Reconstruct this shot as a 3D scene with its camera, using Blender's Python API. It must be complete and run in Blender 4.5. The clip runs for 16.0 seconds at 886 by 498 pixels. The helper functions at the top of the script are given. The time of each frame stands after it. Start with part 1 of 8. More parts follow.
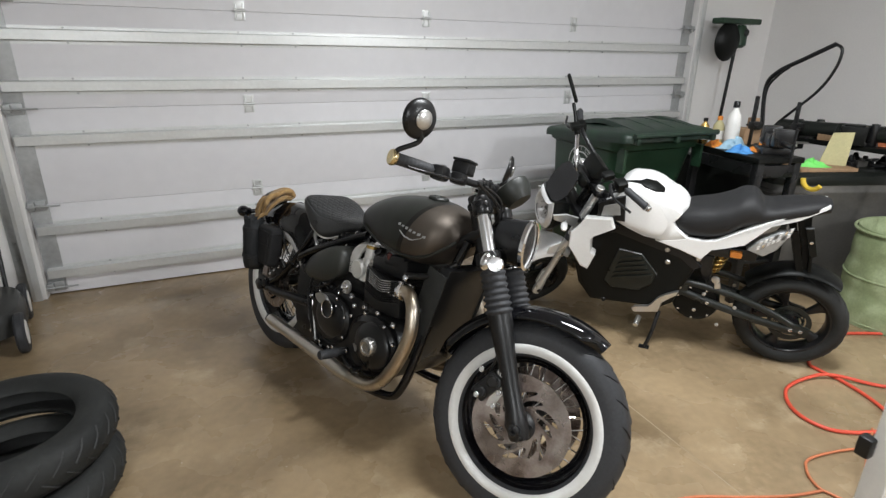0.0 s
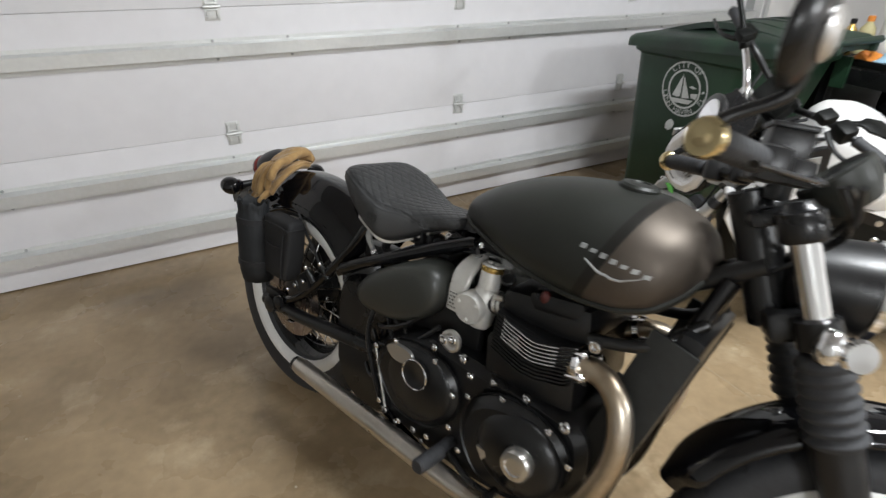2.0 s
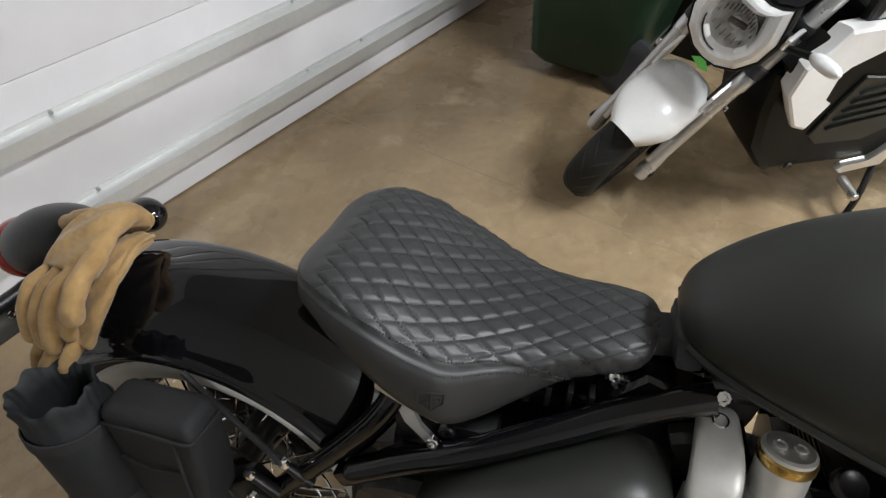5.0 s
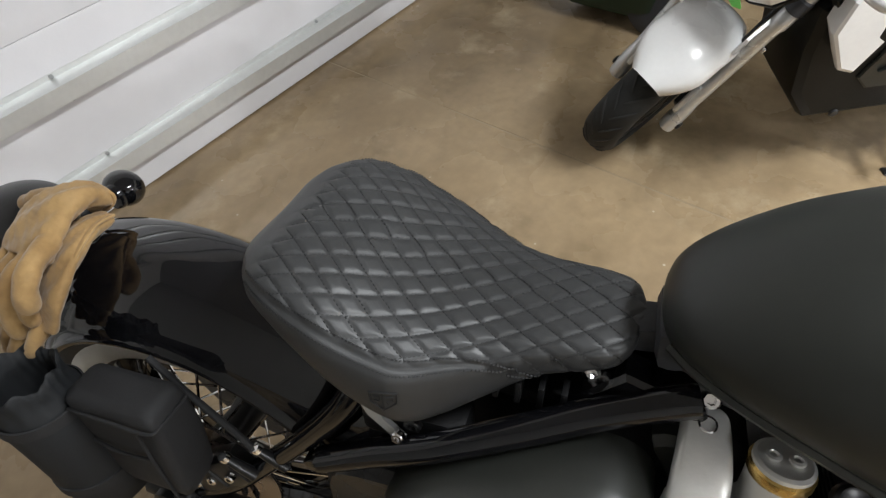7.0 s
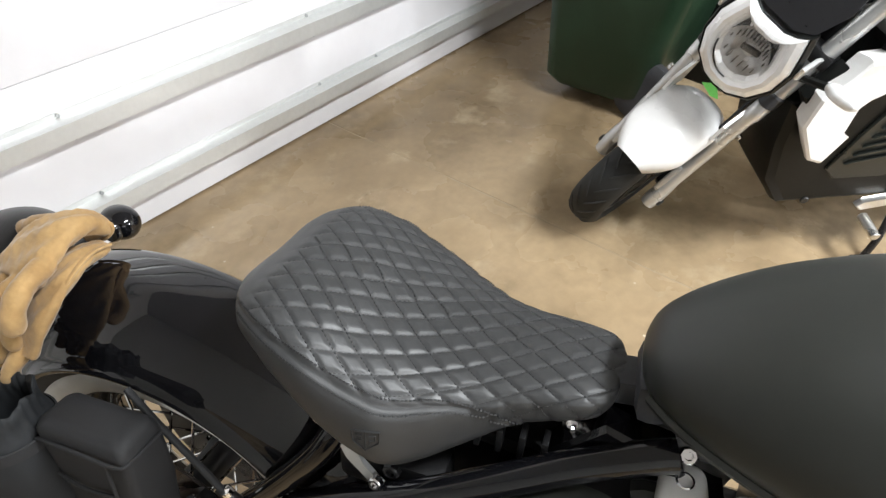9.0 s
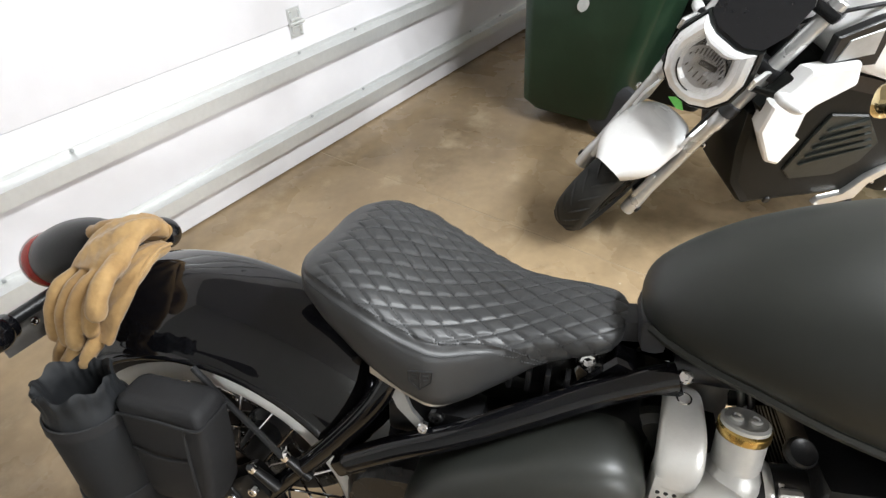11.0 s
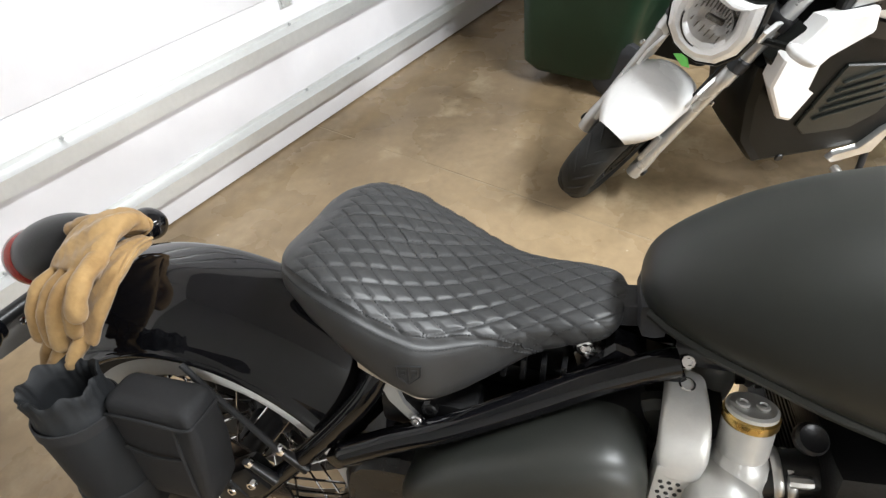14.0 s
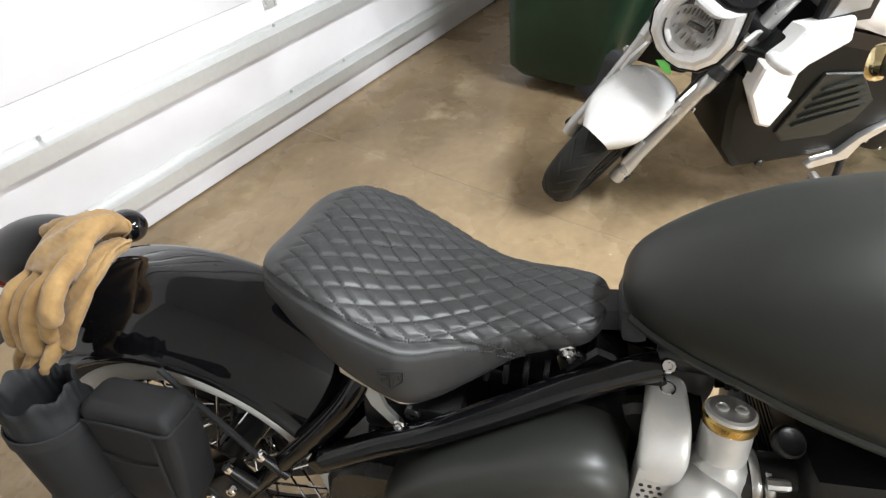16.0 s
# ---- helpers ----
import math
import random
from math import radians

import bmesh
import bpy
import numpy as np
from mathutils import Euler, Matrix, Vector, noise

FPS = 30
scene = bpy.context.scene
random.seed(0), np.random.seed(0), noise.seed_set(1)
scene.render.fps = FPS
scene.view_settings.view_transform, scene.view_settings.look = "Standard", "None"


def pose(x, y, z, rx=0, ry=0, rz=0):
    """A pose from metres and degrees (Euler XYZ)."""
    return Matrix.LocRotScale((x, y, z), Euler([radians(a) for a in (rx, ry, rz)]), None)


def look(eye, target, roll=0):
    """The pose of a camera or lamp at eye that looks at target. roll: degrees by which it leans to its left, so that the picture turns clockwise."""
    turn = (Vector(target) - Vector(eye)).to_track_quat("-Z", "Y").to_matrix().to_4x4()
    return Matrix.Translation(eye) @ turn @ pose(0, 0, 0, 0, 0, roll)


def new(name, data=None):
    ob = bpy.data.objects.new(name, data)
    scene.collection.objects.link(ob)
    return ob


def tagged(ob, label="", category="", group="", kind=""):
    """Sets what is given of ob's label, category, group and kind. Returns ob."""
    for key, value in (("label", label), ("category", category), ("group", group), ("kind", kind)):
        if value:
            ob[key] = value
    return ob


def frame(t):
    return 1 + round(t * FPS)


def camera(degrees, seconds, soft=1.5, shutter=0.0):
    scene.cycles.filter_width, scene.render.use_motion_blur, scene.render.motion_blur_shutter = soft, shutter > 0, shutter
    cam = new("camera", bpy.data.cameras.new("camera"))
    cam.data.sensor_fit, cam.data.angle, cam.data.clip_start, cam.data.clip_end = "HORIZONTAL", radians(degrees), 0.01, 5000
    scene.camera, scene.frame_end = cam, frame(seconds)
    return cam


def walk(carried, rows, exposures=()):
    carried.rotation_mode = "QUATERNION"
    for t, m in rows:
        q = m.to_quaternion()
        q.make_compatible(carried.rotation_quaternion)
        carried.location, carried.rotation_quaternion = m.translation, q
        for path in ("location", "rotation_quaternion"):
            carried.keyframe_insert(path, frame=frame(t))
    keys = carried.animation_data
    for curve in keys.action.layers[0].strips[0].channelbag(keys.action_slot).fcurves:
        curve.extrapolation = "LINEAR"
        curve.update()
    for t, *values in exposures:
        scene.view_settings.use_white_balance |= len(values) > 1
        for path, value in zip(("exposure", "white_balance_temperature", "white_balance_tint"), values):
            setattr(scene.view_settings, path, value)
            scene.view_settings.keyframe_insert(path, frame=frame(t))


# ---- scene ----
cam = camera(78.3, 16.0, soft=1.35, shutter=0.4)
PATH = [
    (0, (-0.032, -0.429, 1.398), (0.754, 1.282, 0.723), 0.8),
    (0.5, (-0.054, -0.245, 1.374), (0.763, 1.426, 0.64), 0.6),
    (1, (-0.124, -0.013, 1.345), (0.716, 1.592, 0.497), 0.8),
    (1.5, (-0.132, 0.295, 1.312), (0.76, 1.834, 0.398), 1.5),
    (2, (-0.051, 0.657, 1.296), (0.815, 2.183, 0.337), 0.5),
    (2.1, (-0.054, 0.711, 1.288), (0.811, 2.227, 0.311), 0.4),
    (2.5, (-0.009, 0.953, 1.264), (0.883, 2.397, 0.205), -0.1),
    (3, (0.081, 1.199, 1.229), (1.063, 2.482, 0.052), -0.6),
    (3.5, (0.179, 1.431, 1.209), (1.182, 2.632, -0.037), -2.8),
    (4, (0.187, 1.58, 1.186), (1.26, 2.609, -0.152), -3.6),
    (4.2, (0.159, 1.627, 1.215), (1.311, 2.505, -0.164), -2.8),
    (6.3, (0.269, 1.607, 1.17), (1.27, 2.499, -0.314), -4.5),
    (6.5, (0.271, 1.607, 1.174), (1.247, 2.499, -0.326), -4.8),
    (7, (0.29, 1.597, 1.177), (1.209, 2.484, -0.362), -8.1),
    (7.5, (0.29, 1.593, 1.175), (1.237, 2.477, -0.349), -6.9),
    (8, (0.285, 1.59, 1.178), (1.261, 2.485, -0.321), -5.9),
    (8.5, (0.279, 1.587, 1.179), (1.294, 2.509, -0.276), -4.5),
    (8.7, (0.276, 1.587, 1.177), (1.332, 2.525, -0.239), -2.9),
    (10.8, (0.123, 1.556, 1.206), (1.337, 2.482, -0.086), -2.3),
    (11, (0.127, 1.556, 1.203), (1.346, 2.482, -0.083), -2.6),
    (11.5, (0.135, 1.551, 1.196), (1.376, 2.442, -0.094), -2.3),
    (12, (0.142, 1.552, 1.199), (1.388, 2.432, -0.095), -2.3),
    (12.5, (0.165, 1.558, 1.196), (1.366, 2.413, -0.156), -3.4),
    (13, (0.175, 1.559, 1.192), (1.352, 2.408, -0.184), -3.9),
    (13.5, (0.169, 1.554, 1.2), (1.295, 2.462, -0.181), -6.0),
    (14, (0.176, 1.557, 1.196), (1.302, 2.473, -0.18), -6.2),
    (14.5, (0.187, 1.556, 1.194), (1.311, 2.474, -0.182), -6.2),
    (15, (0.186, 1.556, 1.197), (1.311, 2.474, -0.178), -6.2),
    (15.5, (0.188, 1.556, 1.186), (1.343, 2.444, -0.183), -4.8),
    (16, (0.179, 1.556, 1.196), (1.341, 2.431, -0.176), -4.5),
]
walk(cam, [(t, look(eye, target, roll)) for t, eye, target, roll in PATH],
     exposures=[(0.0, -0.15), (1.5, 0.06), (2.5, 0.13), (4.0, 0.16), (6.5, 0.17), (7.0, 0.22), (7.5, 0.64), (8.0, 0.86), (8.5, 0.93), (11.0, 0.9), (16.0, 0.93)])

# night in a closed garage: a long shop light overhead and two bare ceiling bulbs behind the viewer
world = bpy.data.worlds.new("world")
world.use_nodes = True
world.node_tree.nodes["Background"].inputs[0].default_value = (0.6, 0.65, 0.75, 1)
world.node_tree.nodes["Background"].inputs[1].default_value = 0.02
scene.world = world


def ceiling_lamp(x, y, z, power):
    data = bpy.data.lights.new("ceiling_bulb_lamp", "POINT")
    data.energy, data.shadow_soft_size = power, 0.13
    data.color = (0.95, 0.975, 1.0)
    ob = new("ceiling_bulb_lamp", data)
    ob.matrix_world = pose(x, y, z)
    return ob


SHOP = (1.5, 0.6, 2.62)
tube_data = bpy.data.lights.new("shop_light_lamp", "AREA")
tube_data.shape, tube_data.size, tube_data.size_y, tube_data.energy = "RECTANGLE", 1.2, 0.22, 84
tube_data.color = (0.93, 0.97, 1.0)
tagged(new("shop_light_lamp", tube_data), kind="structure").matrix_world = pose(*SHOP)
LAMPS = [(2.8, -2.5, 2.42, 175), (-1.3, -2.4, 2.42, 150)]
for lx, ly, lz, watts in LAMPS:
    ceiling_lamp(lx, ly, lz, watts)


# ---- materials ----
MATS = {}


def mat(name, color, rough=0.5, metal=0.0, vary=0.12, scale=6.0, fine=90.0, bump=0.0, bump_scale=120.0, rough_vary=0.08,
        coat=0.0, second=None, second_scale=2.0, second_lo=0.45, second_hi=0.62, trans=0.0, emit=0.0, ior=1.45, sheen=0.0):
    """A principled material with colour and gloss varied at two scales, and fine relief."""
    m = bpy.data.materials.new(name)
    m.use_nodes = True
    nt = m.node_tree
    b = nt.nodes["Principled BSDF"]
    tc = nt.nodes.new("ShaderNodeTexCoord")
    n1 = nt.nodes.new("ShaderNodeTexNoise")
    n1.inputs["Scale"].default_value, n1.inputs["Detail"].default_value = scale, 5
    n2 = nt.nodes.new("ShaderNodeTexNoise")
    n2.inputs["Scale"].default_value, n2.inputs["Detail"].default_value = fine, 3
    for n in (n1, n2):
        nt.links.new(tc.outputs["Object"], n.inputs["Vector"])
    add = nt.nodes.new("ShaderNodeMath")
    add.operation = "ADD"
    nt.links.new(n1.outputs["Fac"], add.inputs[0])
    nt.links.new(n2.outputs["Fac"], add.inputs[1])
    ramp = nt.nodes.new("ShaderNodeMapRange")
    ramp.inputs["From Min"].default_value, ramp.inputs["From Max"].default_value = 0.6, 1.4
    ramp.inputs["To Min"].default_value, ramp.inputs["To Max"].default_value = 1 - vary, 1 + vary
    nt.links.new(add.outputs[0], ramp.inputs["Value"])
    hue = nt.nodes.new("ShaderNodeMix")
    hue.data_type = "RGBA"
    hue.blend_type = "MULTIPLY"
    hue.inputs["Factor"].default_value = 1.0
    hue.inputs["A"].default_value = (*color, 1)
    if second:
        n3 = nt.nodes.new("ShaderNodeTexNoise")
        n3.inputs["Scale"].default_value, n3.inputs["Detail"].default_value = second_scale, 6
        nt.links.new(tc.outputs["Object"], n3.inputs["Vector"])
        r3 = nt.nodes.new("ShaderNodeMapRange")
        r3.inputs["From Min"].default_value, r3.inputs["From Max"].default_value = second_lo, second_hi
        nt.links.new(n3.outputs["Fac"], r3.inputs["Value"])
        two = nt.nodes.new("ShaderNodeMix")
        two.data_type = "RGBA"
        two.inputs["A"].default_value, two.inputs["B"].default_value = (*color, 1), (*second, 1)
        nt.links.new(r3.outputs["Result"], two.inputs["Factor"])
        nt.links.new(two.outputs["Result"], hue.inputs["A"])
    nt.links.new(ramp.outputs["Result"], hue.inputs["B"])
    nt.links.new(hue.outputs["Result"], b.inputs["Base Color"])
    rr = nt.nodes.new("ShaderNodeMapRange")
    rr.inputs["From Min"].default_value, rr.inputs["From Max"].default_value = 0.3, 0.7
    rr.inputs["To Min"].default_value = max(0.02, rough - rough_vary)
    rr.inputs["To Max"].default_value = min(1.0, rough + rough_vary)
    nt.links.new(n1.outputs["Fac"], rr.inputs["Value"])
    nt.links.new(rr.outputs["Result"], b.inputs["Roughness"])
    b.inputs["Metallic"].default_value = metal
    b.inputs["Coat Weight"].default_value = coat
    b.inputs["Coat Roughness"].default_value = 0.06
    b.inputs["Transmission Weight"].default_value = trans
    b.inputs["IOR"].default_value = ior
    b.inputs["Sheen Weight"].default_value = sheen
    if emit:
        b.inputs["Emission Color"].default_value = (*color, 1)
        b.inputs["Emission Strength"].default_value = emit
    if bump:
        n4 = nt.nodes.new("ShaderNodeTexNoise")
        n4.inputs["Scale"].default_value, n4.inputs["Detail"].default_value = bump_scale, 4
        nt.links.new(tc.outputs["Object"], n4.inputs["Vector"])
        bp = nt.nodes.new("ShaderNodeBump")
        bp.inputs["Strength"].default_value, bp.inputs["Distance"].default_value = bump, 0.002
        nt.links.new(n4.outputs["Fac"], bp.inputs["Height"])
        nt.links.new(bp.outputs["Normal"], b.inputs["Normal"])
    MATS[name] = m
    return m


def concrete():
    """Tan acid-stained, sealed concrete: blotches, dark stains, pale specks, scuffed gloss."""
    m = mat("stained_concrete", (0.335, 0.245, 0.145), rough=0.27, rough_vary=0.12, vary=0.2, scale=2.6, fine=26, bump=0.12, bump_scale=70,
            second=(0.17, 0.12, 0.067), second_scale=1.6, second_lo=0.42, second_hi=0.7)
    nt = m.node_tree
    b = nt.nodes["Principled BSDF"]
    tc = next(n for n in nt.nodes if n.type == "TEX_COORD")
    src = b.inputs["Base Color"].links[0].from_socket
    pale = nt.nodes.new("ShaderNodeTexNoise")
    pale.inputs["Scale"].default_value, pale.inputs["Detail"].default_value = 3.4, 9
    pale.inputs["Roughness"].default_value = 0.7
    nt.links.new(tc.outputs["Object"], pale.inputs["Vector"])
    pr = nt.nodes.new("ShaderNodeMapRange")
    pr.inputs["From Min"].default_value, pr.inputs["From Max"].default_value = 0.55, 0.74
    pr.inputs["To Max"].default_value = 0.7
    nt.links.new(pale.outputs["Fac"], pr.inputs["Value"])
    mix = nt.nodes.new("ShaderNodeMix")
    mix.data_type = "RGBA"
    mix.inputs["B"].default_value = (0.52, 0.42, 0.28, 1)
    nt.links.new(pr.outputs["Result"], mix.inputs["Factor"])
    nt.links.new(src, mix.inputs["A"])
    vor = nt.nodes.new("ShaderNodeTexVoronoi")
    vor.inputs["Scale"].default_value = 9
    nt.links.new(tc.outputs["Object"], vor.inputs["Vector"])
    vr = nt.nodes.new("ShaderNodeMapRange")
    vr.inputs["From Min"].default_value, vr.inputs["From Max"].default_value = 0.024, 0.042
    vr.inputs["To Min"].default_value, vr.inputs["To Max"].default_value = 0.7, 0.0
    nt.links.new(vor.outputs["Distance"], vr.inputs["Value"])
    mix2 = nt.nodes.new("ShaderNodeMix")
    mix2.data_type = "RGBA"
    mix2.inputs["B"].default_value = (0.62, 0.56, 0.45, 1)
    nt.links.new(vr.outputs["Result"], mix2.inputs["Factor"])
    nt.links.new(mix.outputs["Result"], mix2.inputs["A"])
    nt.links.new(mix2.outputs["Result"], b.inputs["Base Color"])
    return m


FLOOR = concrete()
JOINT = mat("joint_filler", (0.3, 0.235, 0.15), 0.8)
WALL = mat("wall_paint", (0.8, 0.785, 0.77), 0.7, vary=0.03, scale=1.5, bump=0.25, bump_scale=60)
# ceiling is unseen: its grey is set low to cut bounced fill
CEIL = mat("ceiling_bounce_grey", (0.5, 0.51, 0.53), 0.8, vary=0.03, bump=0.3, bump_scale=40)
DOORW = mat("door_enamel", (0.68, 0.672, 0.69), 0.42, vary=0.035, scale=1.3, fine=14, bump=0.12, bump_scale=150)
SEAL = mat("seal_rubber", (0.03, 0.03, 0.03), 0.7)
GALV = mat("galvanised_steel", (0.66, 0.67, 0.66), 0.4, metal=0.55, vary=0.06, scale=5, fine=55, rough_vary=0.06)
GALVD = mat("dull_galvanised_steel", (0.42, 0.43, 0.43), 0.5, metal=0.6, vary=0.16, scale=7, fine=40)
RUBBER = mat("tyre_rubber", (0.03, 0.031, 0.034), 0.62, vary=0.25, scale=8, fine=120, bump=0.2, bump_scale=160)
GROOVE = mat("groove_rubber", (0.008, 0.008, 0.009), 0.75)
RUBBERG = mat("dusty_tyre_rubber", (0.013, 0.014, 0.0135), 0.7, vary=0.3, scale=7, fine=60, bump=0.2, second=(0.021, 0.022, 0.021), second_scale=5)
WHITEWALL = mat("whitewall_rubber", (0.74, 0.74, 0.72), 0.5, vary=0.05, scale=12, second=(0.6, 0.59, 0.55), second_scale=7, second_lo=0.55, second_hi=0.8)
GLOSSB = mat("gloss_black_paint", (0.004, 0.004, 0.005), 0.035, vary=0.1, rough_vary=0.015, ior=1.5)
SATINB = mat("satin_black_enamel", (0.009, 0.009, 0.0095), 0.32, vary=0.2, fine=160, rough_vary=0.1, bump=0.08, bump_scale=260)
MATTB = mat("matt_black_paint", (0.015, 0.0165, 0.014), 0.43, vary=0.08, rough_vary=0.03, scale=3)
ENGB = mat("engine_black", (0.007, 0.007, 0.0074), 0.33, vary=0.25, fine=200, bump=0.15, bump_scale=320)
BRONZE = mat("bronze_metallic_paint", (0.1, 0.084, 0.07), 0.5, metal=0.75, vary=0.06, rough_vary=0.03, scale=3, fine=400)
TANKLINE = mat("tank_pinstripe", (0.02, 0.019, 0.017), 0.4, metal=0.5, vary=0.05)
LEATHER = mat("black_seat_vinyl", (0.029, 0.0295, 0.03), 0.45, vary=0.08, scale=10, bump=0.09, bump_scale=700, rough_vary=0.05)
THREAD = mat("black_thread", (0.012, 0.012, 0.0125), 0.6)
SIDEP = mat("satin_dark_plastic", (0.022, 0.0238, 0.0205), 0.43, ior=1.6, vary=0.08, rough_vary=0.03, scale=3, bump=0.05, bump_scale=400)
SEATE = mat("black_grain_vinyl", (0.014, 0.014, 0.015), 0.62, vary=0.1, bump=0.25, bump_scale=380)
CHROME = mat("chrome", (0.85, 0.85, 0.86), 0.07, metal=1.0, vary=0.03, rough_vary=0.03)
ALU = mat("brushed_aluminium", (0.62, 0.61, 0.59), 0.3, metal=0.9, vary=0.08, fine=180, rough_vary=0.08)
ALUS = mat("satin_alloy_casting", (0.68, 0.675, 0.65), 0.36, metal=0.4, vary=0.07, bump=0.08, bump_scale=240)
PIPE = mat("heat_tinted_stainless", (0.46, 0.38, 0.28), 0.33, metal=1.0, vary=0.14, scale=4, fine=60, second=(0.56, 0.52, 0.46), second_scale=3)
MUFFLER = mat("brushed_stainless", (0.64, 0.6, 0.55), 0.32, metal=1.0, vary=0.1, fine=140)
DISC = mat("worn_disc_steel", (0.42, 0.37, 0.345), 0.27, metal=0.95, vary=0.2, scale=10, fine=150, second=(0.2, 0.155, 0.135), second_scale=11, rough_vary=0.12)
BRASS = mat("gold_anodised", (0.62, 0.42, 0.14), 0.25, metal=0.95, vary=0.08)
BRASSP = mat("polished_brass", (0.8, 0.66, 0.38), 0.16, metal=1.0, vary=0.06)
GREYFIN = mat("bare_fin_edge", (0.7, 0.7, 0.7), 0.22, metal=0.95)
REDCAP = mat("red_plug_cap", (0.07, 0.014, 0.012), 0.5)
MIRROR = mat("mirror_glass", (0.9, 0.9, 0.92), 0.02, metal=1.0, vary=0.01, rough_vary=0.0)
REDLENS = mat("red_lens", (0.2, 0.014, 0.01), 0.15, vary=0.08, coat=0.6)
REFLECT = mat("lamp_reflector", (0.82, 0.82, 0.82), 0.2, metal=0.35, vary=0.1, scale=30)
GLOVE = mat("tan_deerskin", (0.33, 0.205, 0.08), 0.78, vary=0.16, scale=18, fine=120, bump=0.5, bump_scale=90, second=(0.24, 0.14, 0.05), second_scale=14, sheen=0.2)
NYLON = mat("black_nylon", (0.012, 0.012, 0.013), 0.72, vary=0.2, fine=300, bump=0.25, bump_scale=900)
NYLONB = mat("charcoal_nylon", (0.0066, 0.0076, 0.0089), 0.68, vary=0.2, fine=260, bump=0.2, bump_scale=800)
BINGREEN = mat("dark_green_plastic", (0.0115, 0.035, 0.0175), 0.38, vary=0.14, scale=4, fine=160, bump=0.2, bump_scale=240, second=(0.018, 0.047, 0.025), second_scale=4)
BINLID = mat("green_lid_plastic", (0.016, 0.029, 0.021), 0.42, vary=0.16, scale=5, fine=120, bump=0.2, second=(0.02, 0.042, 0.026), second_scale=5)
PRINT = mat("white_print", (0.55, 0.57, 0.56), 0.6, vary=0.12, scale=30)
WHITEP = mat("white_bodywork", (0.81, 0.805, 0.795), 0.3, vary=0.03, coat=0.4, scale=4)
GREYP = mat("silver_fork_paint", (0.6, 0.6, 0.59), 0.3, metal=0.6, vary=0.06)
BLACKP = mat("black_plastic", (0.006, 0.0065, 0.006), 0.4, vary=0.2, fine=200, bump=0.25, bump_scale=300)
GREYPL = mat("dark_grey_panel", (0.012, 0.014, 0.012), 0.34, vary=0.12, fine=200, bump=0.15)
SMOKE = mat("smoked_screen", (0.012, 0.012, 0.013), 0.16, vary=0.1)
LIME = mat("lime_tape", (0.2, 0.75, 0.16), 0.5, vary=0.1)
ORANGE = mat("orange_plastic", (0.8, 0.28, 0.05), 0.5)
PALEBLUE = mat("pale_blue_cloth", (0.36, 0.55, 0.68), 0.8, bump=0.4)
BLUE = mat("blue_cloth", (0.08, 0.28, 0.62), 0.8, bump=0.4)
HOSE = mat("red_rubber_hose", (0.62, 0.075, 0.04), 0.45, vary=0.12)
HOSED = mat("faded_orange_cord", (0.5, 0.16, 0.07), 0.55, vary=0.12)
BAGG = mat("olive_fabric", (0.24, 0.29, 0.15), 0.75, vary=0.16, scale=10, bump=0.5, bump_scale=60, second=(0.33, 0.38, 0.22), second_scale=8)
WOODT = mat("worn_wood", (0.33, 0.21, 0.12), 0.6, vary=0.25, scale=12, fine=60, bump=0.3)
WHITEPL = mat("white_plastic", (0.78, 0.77, 0.74), 0.45, vary=0.05)
YELLOW = mat("yellow_plastic", (0.75, 0.52, 0.06), 0.45)
BEIGE = mat("pale_yellow_card", (0.55, 0.5, 0.28), 0.7, vary=0.12)
MOWER = mat("dark_mower_steel", (0.03, 0.03, 0.028), 0.4, vary=0.2)
LAMPW = mat("lamp_diffuser", (1.0, 0.97, 0.93), 0.5, emit=4.0, vary=0.01)
# for the unseen walls: grey picked to dim their bounce and reflections
WALLB = mat("bounce_wall_grey", (0.4, 0.4, 0.385), 0.75, vary=0.06, scale=1.2, bump=0.25, bump_scale=60)


def clear_glass(name, tint, gloss):
    """Thin clear cover: mostly see-through with a mirror sheen."""
    m = bpy.data.materials.new(name)
    m.use_nodes = True
    nt = m.node_tree
    nt.nodes.clear()
    out = nt.nodes.new("ShaderNodeOutputMaterial")
    mix = nt.nodes.new("ShaderNodeMixShader")
    see = nt.nodes.new("ShaderNodeBsdfTransparent")
    see.inputs["Color"].default_value = (*tint, 1)
    shine = nt.nodes.new("ShaderNodeBsdfGlossy")
    shine.inputs["Roughness"].default_value = 0.03
    mix.inputs["Fac"].default_value = gloss
    nt.links.new(see.outputs["BSDF"], mix.inputs[1])
    nt.links.new(shine.outputs["BSDF"], mix.inputs[2])
    nt.links.new(mix.outputs["Shader"], out.inputs["Surface"])
    return m


CLEAR = clear_glass("clear_lens_cover", (0.97, 0.97, 0.97), 0.07)
GREYCAB = mat("grey_cabinet_enamel", (0.085, 0.082, 0.077), 0.5, vary=0.15, scale=3, fine=60, second=(0.13, 0.122, 0.11), second_scale=3)
for plastic in (BLACKP,):
    plastic.node_tree.nodes["Principled BSDF"].inputs["Specular IOR Level"].default_value = 0.2


# ---- mesh helpers ----
V = Vector


def thing(name, m=None, label="", category="", group="", kind=""):
    ob = new(name)
    ob.empty_display_size = 0.1
    ob.matrix_world = m or Matrix()
    return tagged(ob, label, category, group, kind)


def finish(me, bm, materials, sharp=38):
    bm.normal_update()
    bm.to_mesh(me)
    bm.free()
    for one in materials if isinstance(materials, (list, tuple)) else [materials]:
        me.materials.append(one)
    me.polygons.foreach_set("use_smooth", [True] * len(me.polygons))
    me.set_sharp_from_angle(angle=radians(sharp))
    return me


